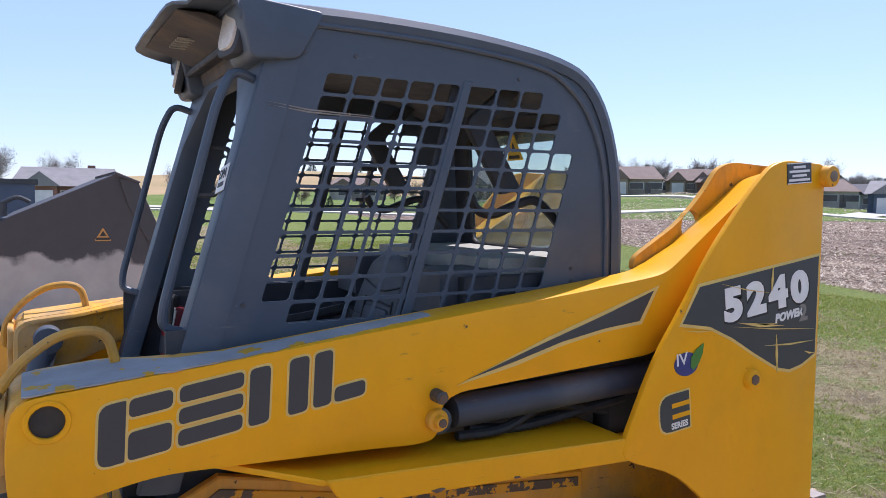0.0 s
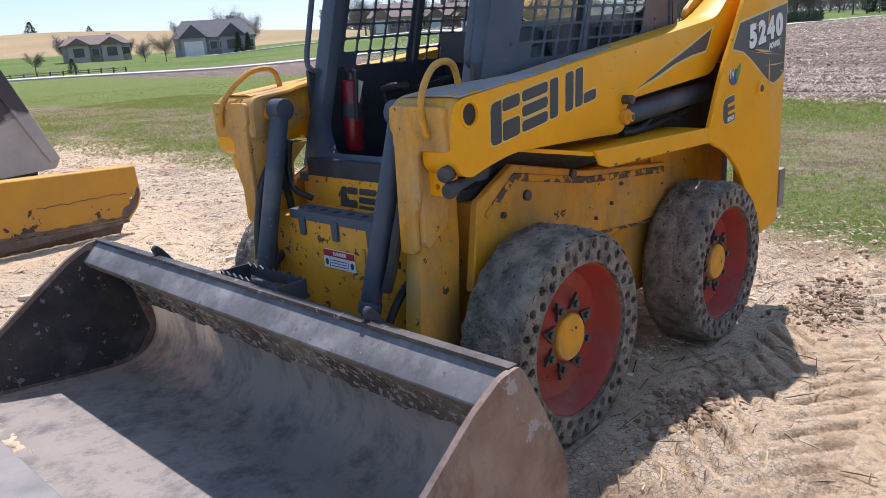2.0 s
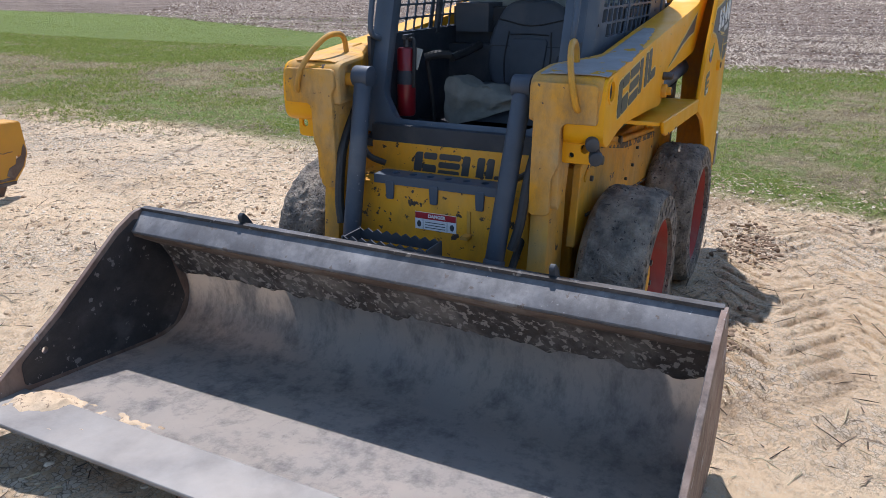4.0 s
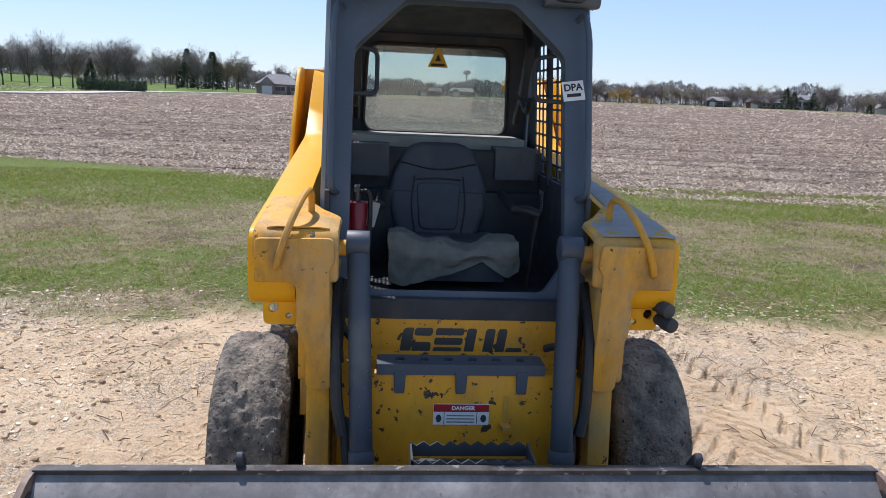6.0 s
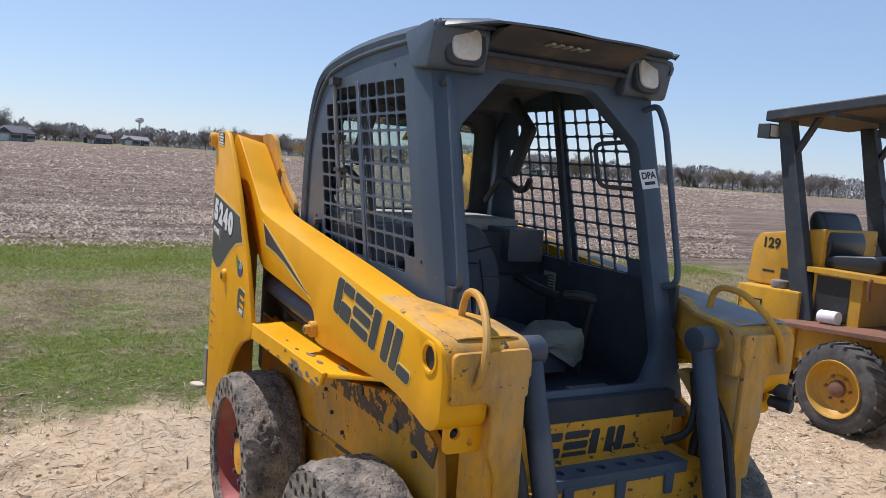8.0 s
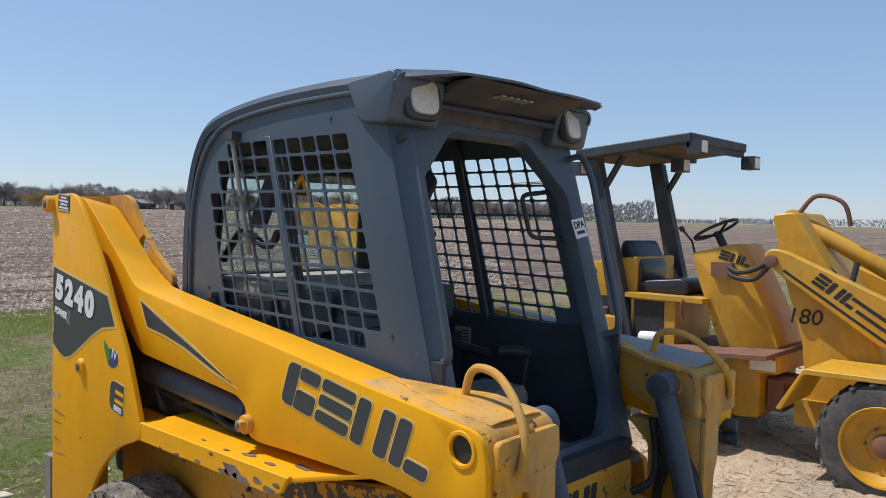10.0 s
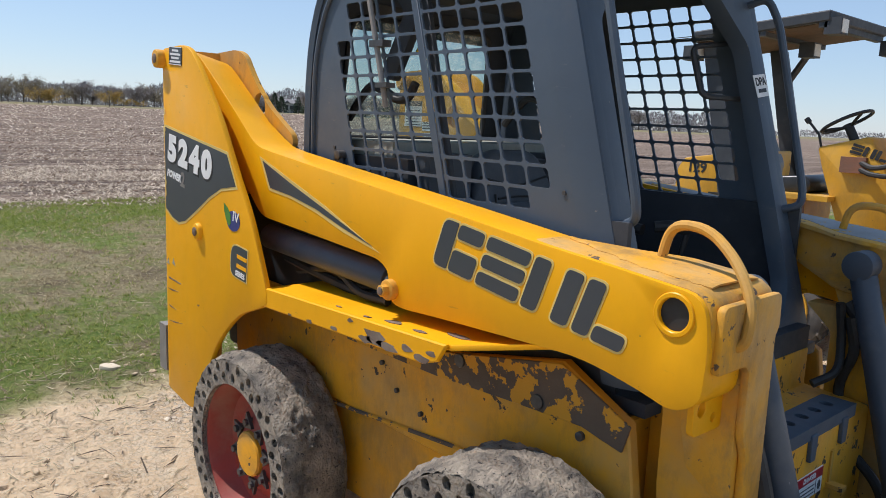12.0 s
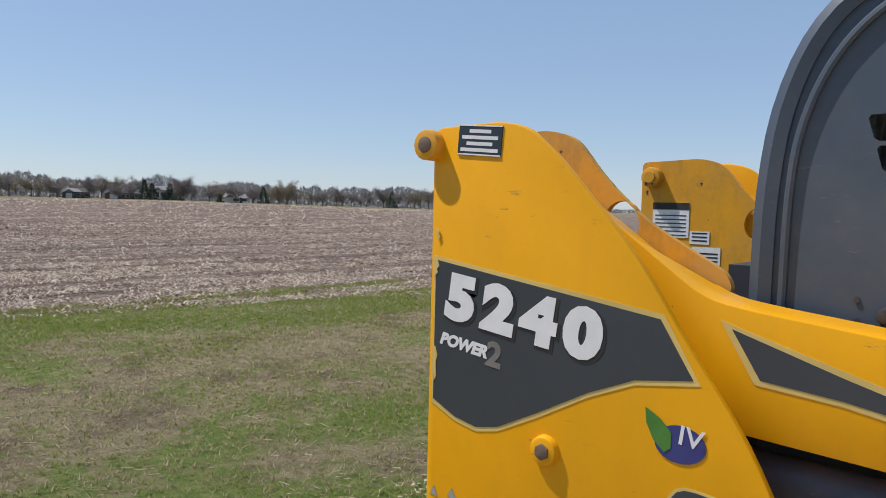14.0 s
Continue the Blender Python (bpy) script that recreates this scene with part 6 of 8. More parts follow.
    # black plate stands in for the dark inside of the box
    part("box_opening", box(1.98, 2.27, -4.06, -4.045, 0.78, 1.13, 0.004), M_black, g)
    part("filter", cyl((2.0, -3.98, 0.82), (2.16, -3.98, 0.81), 0.055, 16, w=0.008), M_white, g, "white oil filter")
    part("lever", tube([(1.80, -4.02, 1.0), (1.80, -4.0, 1.12), (1.785, -4.0, 1.17)], 0.014, 8, 3), M_deck, g)
    # operator's seat
    st = part("seat", prism(rounded([(1.84, 1.19), (2.36, 1.19), (2.40, 1.27), (2.20, 1.30), (1.88, 1.335), (1.82, 1.28)], 0.05), -4.66, -4.16, "y", 0.03, 3), M_vinyl, g, "glossy black vinyl seat")
    part("backrest", prism(rounded([(2.28, 1.25), (2.42, 1.25), (2.51, 1.56), (2.48, 1.65), (2.38, 1.645), (2.26, 1.40)], 0.05), -4.66, -4.16, "y", 0.035, 3), M_vinyl, st)
    # canopy
    for y, b in ((-4.05, 2.28), (-4.98, 2.14)):
        part("canopy_post", prism([(b - 0.04, 0.72), (b + 0.15, 0.72), (b + 0.51, 2.40), (b + 0.38, 2.40)], y - 0.05, y + 0.05, "y", 0.006), M_dark, g, "black canopy post")
        part("brace", tube([(b + 0.34, y, 2.10), (b + 0.14, y, 2.42)], 0.03, 4), M_dark, g)
    roof_ = part("canopy", prism([(1.72, 2.485), (2.84, 2.38), (2.84, 2.47), (1.72, 2.565)], -5.05, -3.90, "y", 0.01, 1), M_dark, g, "black sheet canopy with rust below")
    part("canopy_lining", prism([(1.75, 2.478), (2.80, 2.378), (2.80, 2.385), (1.75, 2.487)], -5.0, -3.95, "y", 0), M_lining, roof_)
    part("canopy_rib", join(box(1.74, 1.80, -5.04, -3.91, 2.44, 2.50, 0.004), box(2.2, 2.25, -5.04, -3.91, 2.40, 2.46, 0.004)), M_dark, roof_)
    for x, y, z in ((1.70, -3.98, 2.45), (1.66, -5.0, 2.38), (2.85, -3.98, 2.30), (2.10, -4.5, 2.34)):
        lp = part("work_lamp", box(x - 0.06, x + 0.06, y - 0.07, y + 0.07, z - 0.06, z + 0.06, 0.012, 2), M_dark, g)
        part("lens", box(x - 0.064, x - 0.058, y - 0.055, y + 0.055, z - 0.048, z + 0.048, 0), M_lens, lp)
    # steering column and wheel
    part("column", prism(rounded([(1.80, 1.56), (1.42, 1.66), (1.09, 1.00), (1.04, 0.83), (1.52, 0.78), (1.75, 1.40)], 0.03), -4.70, -4.14, "y", 0.02, 2), M_yold, g, "yellow steering column housing")
    F = side_frame(1.53, -4.138, 1.565, 1, -14)
    for bars in mark_blocks(0.075)[1:]:
        for q, big in bars:
            part("mark", moved(prism(q, 0.0, 0.002, "z", 0), F @ Matrix.Translation((0.07, 0, 0)) @ Matrix.Diagonal((0.6, 1, 1, 1))), M_black, g)
    W = Matrix.Translation((1.70, -4.40, 1.765)) @ pose(0, 0, 0, 0, 28, 0)
    ring = [(0.19 * math.cos(a), 0.19 * math.sin(a), 0.0) for a in np.linspace(0, 2 * math.pi, 33)]
    sw = part("steering_wheel", moved(tube(ring, 0.014, 8), W), M_black, g, "black three-spoke steering wheel")
    part("spokes", moved(join(*[tube([(0, 0, -0.05), (0.1 * math.cos(a), 0.1 * math.sin(a), -0.02), (0.185 * math.cos(a), 0.185 * math.sin(a), 0)], 0.012, 6) for a in (0.5, 2.6, 4.7)], cyl((0, 0, -0.22), (0, 0, -0.02), 0.035, 12)), W), M_black, sw)
    part("gear_lever", join(tube([(1.80, -4.22, 1.56), (1.83, -4.22, 1.66), (1.92, -4.22, 1.76)], 0.010, 6), cyl((1.915, -4.22, 1.75), (1.94, -4.22, 1.78), 0.022, 10)), M_black, g)
    for dz in (0.0, 0.05):
        part("hose", tube([(1.46, -4.12, 1.46 - dz), (1.34, -4.05, 1.43 - dz), (1.2, -4.05, 1.47 - dz * 1.5), (1.05, -4.06, 1.58)], 0.02, 8, 5), M_black, g, "black hydraulic hose")
    part("valve", box(1.42, 1.60, -4.145, -4.10, 1.38, 1.50, 0.01), M_deck, g)
    lab = part("warning_label", box(1.0, 1.20, -3.978, -3.974, 0.68, 0.80, 0), M_white, g)
    part("label_band", box(1.002, 1.198, -3.974, -3.972, 0.77, 0.798, 0), M_redlabel, lab)
    # front tower, arms, fender
    tw = part("front_tower", prism(rounded([(1.10, 1.90), (0.94, 1.92), (0.30, 0.90), (0.30, 0.50), (0.80, 0.46), (0.84, 0.90), (1.02, 1.50)], 0.03), -4.75, -4.06, "y", 0.012), M_yold, g, "yellow front tower")
    part("number", lettering("180", 0.165, side_frame(0.835, -4.056, 1.12, 1), 0.0008, 0.001, 1.05, 0.15), M_black, tw, "black number 180")
    part("tower_foot", box(0.42, 0.86, -4.6, -4.0, 0.30, 0.50, 0.01), M_yold, tw)
    for y0, y1 in ((-4.04, -3.94), (-4.86, -4.76)):
        arm = part("lift_arm", prism(rounded([(1.12, 1.58), (1.06, 1.64), (0.95, 1.62), (-0.9, 0.80), (-0.9, 0.55), (0.30, 0.98), (1.02, 1.46)], 0.05), y0, y1, "y", 0.012), M_yold, g, "yellow lift arm with dark stripe")
        if y0 > -4.5:
            F = side_frame(0.60, y1, 1.33, 1, -33)
            for bars in mark_blocks(0.10)[1:]:
                for q, big in bars:
                    part("mark", moved(prism(q, 0.0, 0.002, "z", 0), F @ Matrix.Translation((-0.06, 0.02, 0)) @ Matrix.Diagonal((0.75, 1, 1, 1))), M_black, arm)
            part("stripe", moved(box(-0.38, 0.62, -0.085, -0.065, 0, 0.002, 0), F), M_black, arm)
            for k, hw in ((0, 0.15), (1, 0.13)):
                part("print_bar", moved(box(0.27 - hw + 0.05 * k, 0.27 + hw + 0.05 * k, 0.035 - 0.06 * k, 0.060 - 0.06 * k, 0, 0.002, 0), F), M_black, arm)
        part("pin", cyl((1.05, y1 - 0.01, 1.54), (1.05, y1 + 0.03, 1.54), 0.05, 14, w=0.006), M_deck, arm)
    part("boom_cylinder", join(cyl((1.0, -4.36, 1.86), (0.28, -4.36, 1.45), 0.065, 20, w=0.006), cyl((1.03, -4.44, 1.87), (1.03, -4.28, 1.87), 0.075, 16, w=0.006)), M_yold, g, "yellow boom cylinder")
    part("boom_rod", cyl((0.28, -4.36, 1.45), (-0.25, -4.36, 1.15), 0.032, 14), M_rod, g)
    part("hose", tube([(0.98, -4.30, 1.92), (0.85, -4.28, 2.05), (0.66, -4.28, 2.0), (0.60, -4.30, 1.82)], 0.018, 8, 6), M_deck, g, "rust-brown steel line")
    part("hose", tube([(0.92, -4.15, 1.75), (0.7, -4.14, 1.5), (0.56, -4.15, 1.38), (0.52, -4.2, 1.55)], 0.022, 8, 6), M_black, g)
    part("fender", prism(rounded([(0.76, 0.53), (0.62, 0.80), (-0.40, 0.83), (-0.40, 0.86), (0.62, 0.84), (0.80, 0.53)], 0.02), -4.0, -3.42, "y", 0.006), M_yold, g, "yellow front fender")
    part("front_frame_box", box(-0.9, 0.5, -4.7, -3.95, 0.45, 0.62, 0.01), M_yold, g)
    g.location += Vector((-0.035, -0.045, -0.03))
    return g


articulated_loader()


# ---- a loose wide bucket standing on end and a yellow blade, on the loader's right ----
def loose_bucket():
    g = thing("loader_bucket", (0.2, 5.6, 0.1), "large steel loader bucket half black, standing behind the blade", "bucket")
    out = [(0.38, 1.88), (0.56, 1.80), (1.02, 0.70), (0.98, 0.62), (0.60, 0.60), (-0.55, 0.57), (-0.75, 0.80), (-0.72, 1.34), (-0.45, 1.50)]
    side = part("side_plate", prism(rounded(out, 0.02), 4.98, 5.02, "y", 0.006), M_bside, g, "steel side plate, worn black paint above bare metal")
    part("edge_bar", prism([(0.40, 1.84), (0.56, 1.80), (1.02, 0.70), (0.93, 0.68), (0.47, 1.60)], 4.955, 4.98, "y", 0.004), M_bside, g)
    part("shell", join(prism([(0.36, 1.90), (0.58, 1.81), (0.56, 1.79), (0.37, 1.86)], 4.95, 7.2, "y", 0.005), prism([(-0.75, 0.80), (-0.72, 1.34), (-0.45, 1.50), (0.38, 1.88), (0.37, 1.84), (-0.43, 1.46), (-0.68, 1.32), (-0.71, 0.80)], 5.0, 7.2, "y", 0.005),
                       prism([(-0.75, 0.80), (-0.55, 0.57), (0.98, 0.62), (0.98, 0.65), (-0.53, 0.61), (-0.71, 0.81)], 5.0, 7.2, "y", 0.005)), M_bside, g)
    part("side_plate", prism(rounded(out, 0.02), 7.18, 7.22, "y", 0.006), M_bside, g)
    tri = part("warning_triangle", prism(rounded([(0.19, 1.28), (0.33, 1.28), (0.262, 1.40)], 0.012), 4.974, 4.979, "y", 0), M_wfade, g, "faded orange warning triangle")
    part("triangle_print", prism([(0.235, 1.325), (0.29, 1.325), (0.262, 1.37)], 4.972, 4.974, "y", 0), M_black, tri)
    part("triangle_print", box(0.205, 0.32, 4.972, 4.974, 1.29, 1.31, 0), M_black, tri)
    part("bracket", join(cyl((-0.50, 5.05, 1.50), (-0.50, 5.05, 1.62), 0.03, 10), tube([(-0.52, 5.05, 1.60), (-0.40, 5.05, 1.66), (-0.30, 5.05, 1.62)], 0.02, 8, 3), box(-0.85, -0.45, 5.02, 5.2, 1.36, 1.48, 0.02)), M_dark, g)
    part("skid", box(-0.6, 0.85, 5.1, 5.25, 0.50, 0.60, 0.02), M_dark, g)
    part("skid", box(-0.6, 0.85, 6.9, 7.1, 0.50, 0.60, 0.02), M_dark, g)
    far = Vector((-1.0, -2.24, 1.6))                # the parts above are at 1 : 1.42 about this point
    g.matrix_basis = Matrix.Translation(far) @ Matrix.Scale(1.42, 4) @ Matrix.Translation(-far) @ g.matrix_basis


M_wfade = mat("faded_orange", (0.50, 0.24, 0.05), (0.40, 0.20, 0.06), scale=30, rough=0.6)


def bside_material():
    m = mat("two_tone_steel", (0.38, 0.345, 0.32), (0.30, 0.27, 0.25), scale=4, rough=0.55, rough2=0.7, bump=0.1, bscale=40, dust=(0.42, 0.37, 0.32), dust_amt=0.4)
    nt = m.node_tree
    bs = nt.nodes["Principled BSDF"]
    src = bs.inputs["Base Color"].links[0].from_socket
    tc = nt.nodes.new("ShaderNodeTexCoord")
    sp = nt.nodes.new("ShaderNodeSeparateXYZ")
    nt.links.new(tc.outputs["Object"], sp.inputs[0])
    nz = nt.nodes.new("ShaderNodeTexNoise")
    nz.inputs["Scale"].default_value, nz.inputs["Detail"].default_value = 3.0, 8.0
    nt.links.new(tc.outputs["Object"], nz.inputs["Vector"])
    ad = nt.nodes.new("ShaderNodeMath")
    ad.operation = 'MULTIPLY_ADD'
    ad.inputs[1].default_value = 0.5
    nt.links.new(nz.outputs["Fac"], ad.inputs[0])
    nt.links.new(sp.outputs[2], ad.inputs[2])
    mr = nt.nodes.new("ShaderNodeMapRange")
    mr.inputs["From Min"].default_value, mr.inputs["From Max"].default_value = 1.36, 1.41
    nt.links.new(ad.outputs[0], mr.inputs["Value"])
    mx = nt.nodes.new("ShaderNodeMix")
    mx.data_type = 'RGBA'
    nt.links.new(mr.outputs["Result"], mx.inputs[0])
    nt.links.new(src, mx.inputs[6])
    mx.inputs[7].default_value = (0.050, 0.044, 0.046, 1)
    nt.links.new(mx.outputs[2], bs.inputs["Base Color"])
    return m


M_bside = bside_material()
loose_bucket()


def blade():
    g = thing("dozer_blade", (0.2, 4.2, 0.05), "yellow plough blade with rusty lower edge on the dirt", "blade")
    out = rounded([(-1.6, 0.70), (1.085, 0.60), (1.10, 0.36), (1.06, 0.26), (0.97, 0.16), (-1.6, 0.22)], 0.015)
    part("blade_plate", prism(out, 4.13, 4.17, "y", 0.006, holes=[circle(1.02, 0.335, 0.018, 12)]), M_yblade, g, "yellow plate worn to dark steel below")
    part("top_flange", prism([(-1.6, 0.69), (1.085, 0.59), (1.085, 0.605), (-1.6, 0.705)], 4.14, 4.32, "y", 0.003), M_yblade, g)
    part("cutting_edge", prism([(-1.6, 0.24), (0.96, 0.165), (0.96, 0.145), (-1.6, 0.05)], 4.11, 4.14, "y", 0.004), M_rust, g)
    # paint gone to rust in ragged patches along the lower edge and at the free end
    rnd = random.Random(77)
    low = [(x, 0.172 + (0.96 - x) * 0.024 + 0.004) for x in np.linspace(0.95, -1.58, 60)]
    top = [(x, z + 0.012 + max(0.0, 0.075 * noise.noise((x * 2.6, 0, 61)) + 0.06 * noise.noise((x * 9, 0, 62))) + 0.014 * rnd.random()) for x, z in low[::-1]]
    part("rust_patch", prism(low + top, 4.127, 4.1292, "y", 0), M_rust, g, "dark rusty strip where the paint has gone")
    part("rust_patch", prism([(1.090, 0.40), (1.078, 0.43), (1.060, 0.40), (1.045, 0.35), (1.000, 0.33), (0.985, 0.29), (0.93, 0.27), (0.90, 0.215), (0.955, 0.175), (1.045, 0.262), (1.088, 0.36)], 4.127, 4.1292, "y", 0), M_rust, g)
    crack = [(x, 0.40 + 0.035 * noise.noise((x * 5, 0, 63)) + 0.02 * noise.noise((x * 17, 0, 64))) for x in np.linspace(0.98, 0.25, 40)]
    part("crack", prism(crack + [(x, z - 0.006) for x, z in crack[::-1]], 4.127, 4.1292, "y", 0), M_rust, g)
    part("skid_bar", prism([(-1.6, 0.03), (0.9, 0.03), (0.97, 0.15), (-1.6, 0.16)], 4.22, 4.30, "y", 0.006), M_rust, g)


M_yblade = mat("blade_paint", (0.56, 0.27, 0.02), (0.47, 0.23, 0.03), scale=4, rough=0.5, rough2=0.7, bump=0.08, bscale=30, chip=(0.05, 0.032, 0.026), chip_at=0.62, chip_scale=4.0)
blade()

# ---- road, houses and trees beyond the field ----
M_road = mat("pale_concrete", (0.50, 0.47, 0.41), (0.43, 0.40, 0.35), scale=0.6, rough=0.9, bump=0.1, bscale=6)


def polar(a, d):
    return d * math.cos(radians(a)), d * math.sin(radians(a))


def strip(name, pts, width, lift, label):
    P = smooth_line([(*polar(a, d), 0) for a, d in pts], 8)
    b = bmesh.new()
    rows = []
    for i, p in enumerate(P):
        d = (P[min(i + 1, len(P) - 1)] - P[max(i - 1, 0)]).normalized()
        n = Vector((-d.y, d.x, 0)) * width / 2
        rows.append([b.verts.new((q.x, q.y, rise(q.x, q.y) + lift)) for q in (p - n, p, p + n)])
    for a, c in zip(rows, rows[1:]):
        for k in range(2):
            b.faces.new((a[k], a[k + 1], c[k + 1], c[k]))
    r = bmesh.ops.extrude_face_region(b, geom=b.faces[:])
    bmesh.ops.translate(b, verts=[v for v in r["geom"] if isinstance(v, bmesh.types.BMVert)], vec=(0, 0, -0.6))
    tagged(link(name, b, M_road), label, "road", kind="structure")


strip("road", [(62, 150), (52, 138), (44.5, 128), (38.4, 112), (33, 98), (28.5, 90), (23, 98), (18.6, 122), (14, 150), (9, 190)], 3.6, 0.16, "pale concrete road curving past the field")
strip("road", [(100, 110), (88, 96), (77, 88), (68, 80), (60, 74), (52, 78), (46, 84), (40, 92)], 3.6, 0.14, "pale gravel road below the green hill")
strip("driveway", [(77, 89), (80, 100), (86, 118), (92, 140)], 5.0, 0.15, "pale driveway")
for a0, d0, a1, d1 in ((37.0, 112, 35.5, 130), (31.5, 96, 30.5, 118), (27.5, 92, 29.5, 112), (41.5, 122, 40.5, 145)):
    strip("driveway", [(a0, d0), ((a0 + a1) / 2, (d0 + d1) / 2), (a1, d1)], 4.0, 0.14, "short pale driveway to a house")


def plain(name, c, c2=None, rough=0.85, scale=0.8):
    return mat(name, c, c2, scale=scale, rough=rough, bump=0.15, bscale=4)


M_win = mat("dark_window", (0.035, 0.042, 0.05), scale=2, rough=0.15)
M_trim = plain("white_trim", (0.62, 0.62, 0.60))
WALLS = dict(brown=plain("brown_brick_wall", (0.17, 0.085, 0.06), (0.22, 0.12, 0.09)), beige=plain("beige_wall", (0.42, 0.38, 0.33)), grey=plain("grey_wall", (0.33, 0.33, 0.33)),
             blue=plain("slate_blue_wall", (0.075, 0.105, 0.15)), white=plain("white_wall", (0.68, 0.68, 0.66)), tan=plain("tan_wall", (0.30, 0.25, 0.20)))
ROOFS = dict(brown=plain("brown_roof", (0.15, 0.105, 0.085), (0.19, 0.14, 0.115)), grey=plain("grey_roof", (0.17, 0.165, 0.165), (0.22, 0.21, 0.21)), dark=plain("dark_roof", (0.085, 0.085, 0.095)))


def house(a, d, w, deep, h, rh, wall, roof, hip=0.25, garage=True, wings=1, dz=0.0):
    """A house seen across the field: walls, pitched roof with gables, windows, door, garage door."""
    x, y = polar(a, d)
    z = rise(x, y) + dz
    g = thing("house", (x, y, z), f"{wall} house with {roof} roof beyond the field", "house")
    M = Matrix.Translation((x, y, z)) @ pose(0, 0, 0, 0, 0, a - 90)     # local -y is the front

    def P(name, bm, m, par, label=""):
        return part(name, moved(bm, M), m, par, label)
    P("wall", box(-w / 2, w / 2, -deep / 2, deep / 2, -1.5, h, 0.05), WALLS[wall], g)

    def pitched(x0, x1, y0, y1, z0, top, inset, over=0.5):
        b = bmesh.new()
        x0, x1, y0, y1 = x0 - over, x1 + over, y0 - over, y1 + over
        q = [b.verts.new(p) for p in ((x0, y0, z0), (x1, y0, z0), (x1, y1, z0), (x0, y1, z0), (x0 + inset, (y0 + y1) / 2, z0 + top), (x1 - inset, (y0 + y1) / 2, z0 + top))]
        for f in ((0, 1, 5, 4), (2, 3, 4, 5), (1, 2, 5), (3, 0, 4), (3, 2, 1, 0)):
            b.faces.new([q[i] for i in f])
        return b
    rf = P("roof", pitched(-w / 2, w / 2, -deep / 2, deep / 2, h, rh, w * hip), ROOFS[roof], g)
    P("chimney", box(w * 0.18, w * 0.18 + 0.9, 0.2, 1.1, h, h + rh * 1.15, 0.03), WALLS[wall], rf)
    rnd = random.Random(int(a * 10) + 7)
    for k in range(wings):
        wx = (-0.26 if k == 0 else 0.22) * w
        ww = w * 0.30
        P("wing", box(wx - ww / 2, wx + ww / 2, -deep / 2 - 2.2, -deep / 2 + 0.1, -1.5, h * 0.98, 0.05), WALLS[wall], g)
        b = bmesh.new()
        y0, y1 = -deep / 2 - 2.7, 0.0
        hx = ww / 2 + 0.4
        q = [b.verts.new(p) for p in ((wx - hx, y0, h * 0.98), (wx + hx, y0, h * 0.98), (wx, y0, h * 0.98 + rh * 0.72), (wx - hx, y1, h * 0.98), (wx + hx, y1, h * 0.98), (wx, y1, h * 0.98 + rh * 0.72))]
        for f in ((0, 1, 2), (5, 4, 3), (0, 2, 5, 3), (1, 4, 5, 2), (0, 3, 4, 1)):
            b.faces.new([q[i] for i in f])
        P("gable_roof", b, ROOFS[roof], g)
        if garage and k == 0:
            P("garage_door", box(wx - ww * 0.38, wx + ww * 0.38, -deep / 2 - 2.3, -deep / 2 - 2.19, 0, h * 0.8, 0.02), M_trim, g, "white garage door")
        else:
            P("window", box(wx - ww * 0.25, wx + ww * 0.25, -deep / 2 - 2.26, -deep / 2 - 2.19, h * 0.30, h * 0.8, 0.02), M_win, g)
    for u in (-0.02, 0.10, 0.34, 0.44):
        wx = u * w
        win = P("window", box(wx - 0.75, wx + 0.75, -deep / 2 - 0.10, -deep / 2 + 0.02, h * 0.32, h * 0.80, 0.02), M_trim, g)
        P("pane", box(wx - 0.62, wx + 0.62, -deep / 2 - 0.14, -deep / 2 - 0.09, h * 0.36, h * 0.76, 0.0), M_win, win)
    P("door", box(0.20 * w, 0.20 * w + 1.0, -deep / 2 - 0.10, -deep / 2 + 0.02, 0, 2.1, 0.02), M_win, g)
    return g


house(44.6, 190, 10, 9, 2.8, 2.4, "grey", "grey", 0.25)
house(42.6, 182, 11, 9, 3.0, 2.8, "tan", "brown", 0.2, wings=2)
house(40.2, 178, 12, 10, 3.0, 3.0, "brown", "brown", 0.2, wings=2)
house(37.9, 160, 9, 8, 2.8, 2.2, "beige", "grey", 0.3)
house(35.6, 172, 10, 9, 2.8, 2.4, "white", "grey", 0.25)
house(33.6, 150, 9.5, 8, 2.7, 2.2, "beige", "brown", 0.3)
house(31.2, 158, 8.5, 8, 2.7, 2.0, "grey", "dark", 0.2)
house(28.7, 122, 9.5, 8, 2.9, 1.9, "blue", "grey", 0.05)
house(67.4, 178, 13, 10, 3.4, 2.0, "beige", "brown", 0.2, garage=False, wings=2)
house(59.6, 160, 15, 11, 3.4, 3.4, "grey", "dark", 0.15, wings=2)
house(46.5, 150, 10, 9, 2.8, 2.6, "tan", "brown", 0.2)
house(87.5, 105, 12, 9, 2.6, 2.4, "brown", "grey", 0.1)
house(7.6, 205, 11, 9, 2.6, 2.6, "tan", "grey", 0.35)
house(4.6, 205, 9, 8, 2.4, 2.2, "brown", "grey", 0.35, dz=-0.3)
house(1.5, 225, 9, 8, 2.2, 1.8, "grey", "dark", 0.3)
house(-3.6, 300, 9, 8, 2.0, 1.4, "blue", "dark", 0.1)
house(-6.0, 300, 9, 8, 2.0, 1.4, "grey", "grey", 0.1)
house(-24.5, 310, 9, 8, 2.2, 1.5, "blue", "grey", 0.1)
house(-30.0, 300, 6, 6, 3.6, 1.6, "white", "grey", 0.1, garage=False)
house(-27.5, 310, 13, 8, 2.2, 1.6, "brown", "dark", 0.1)
house(-35.0, 300, 8, 7, 2.0, 1.5, "white", "grey", 0.1)
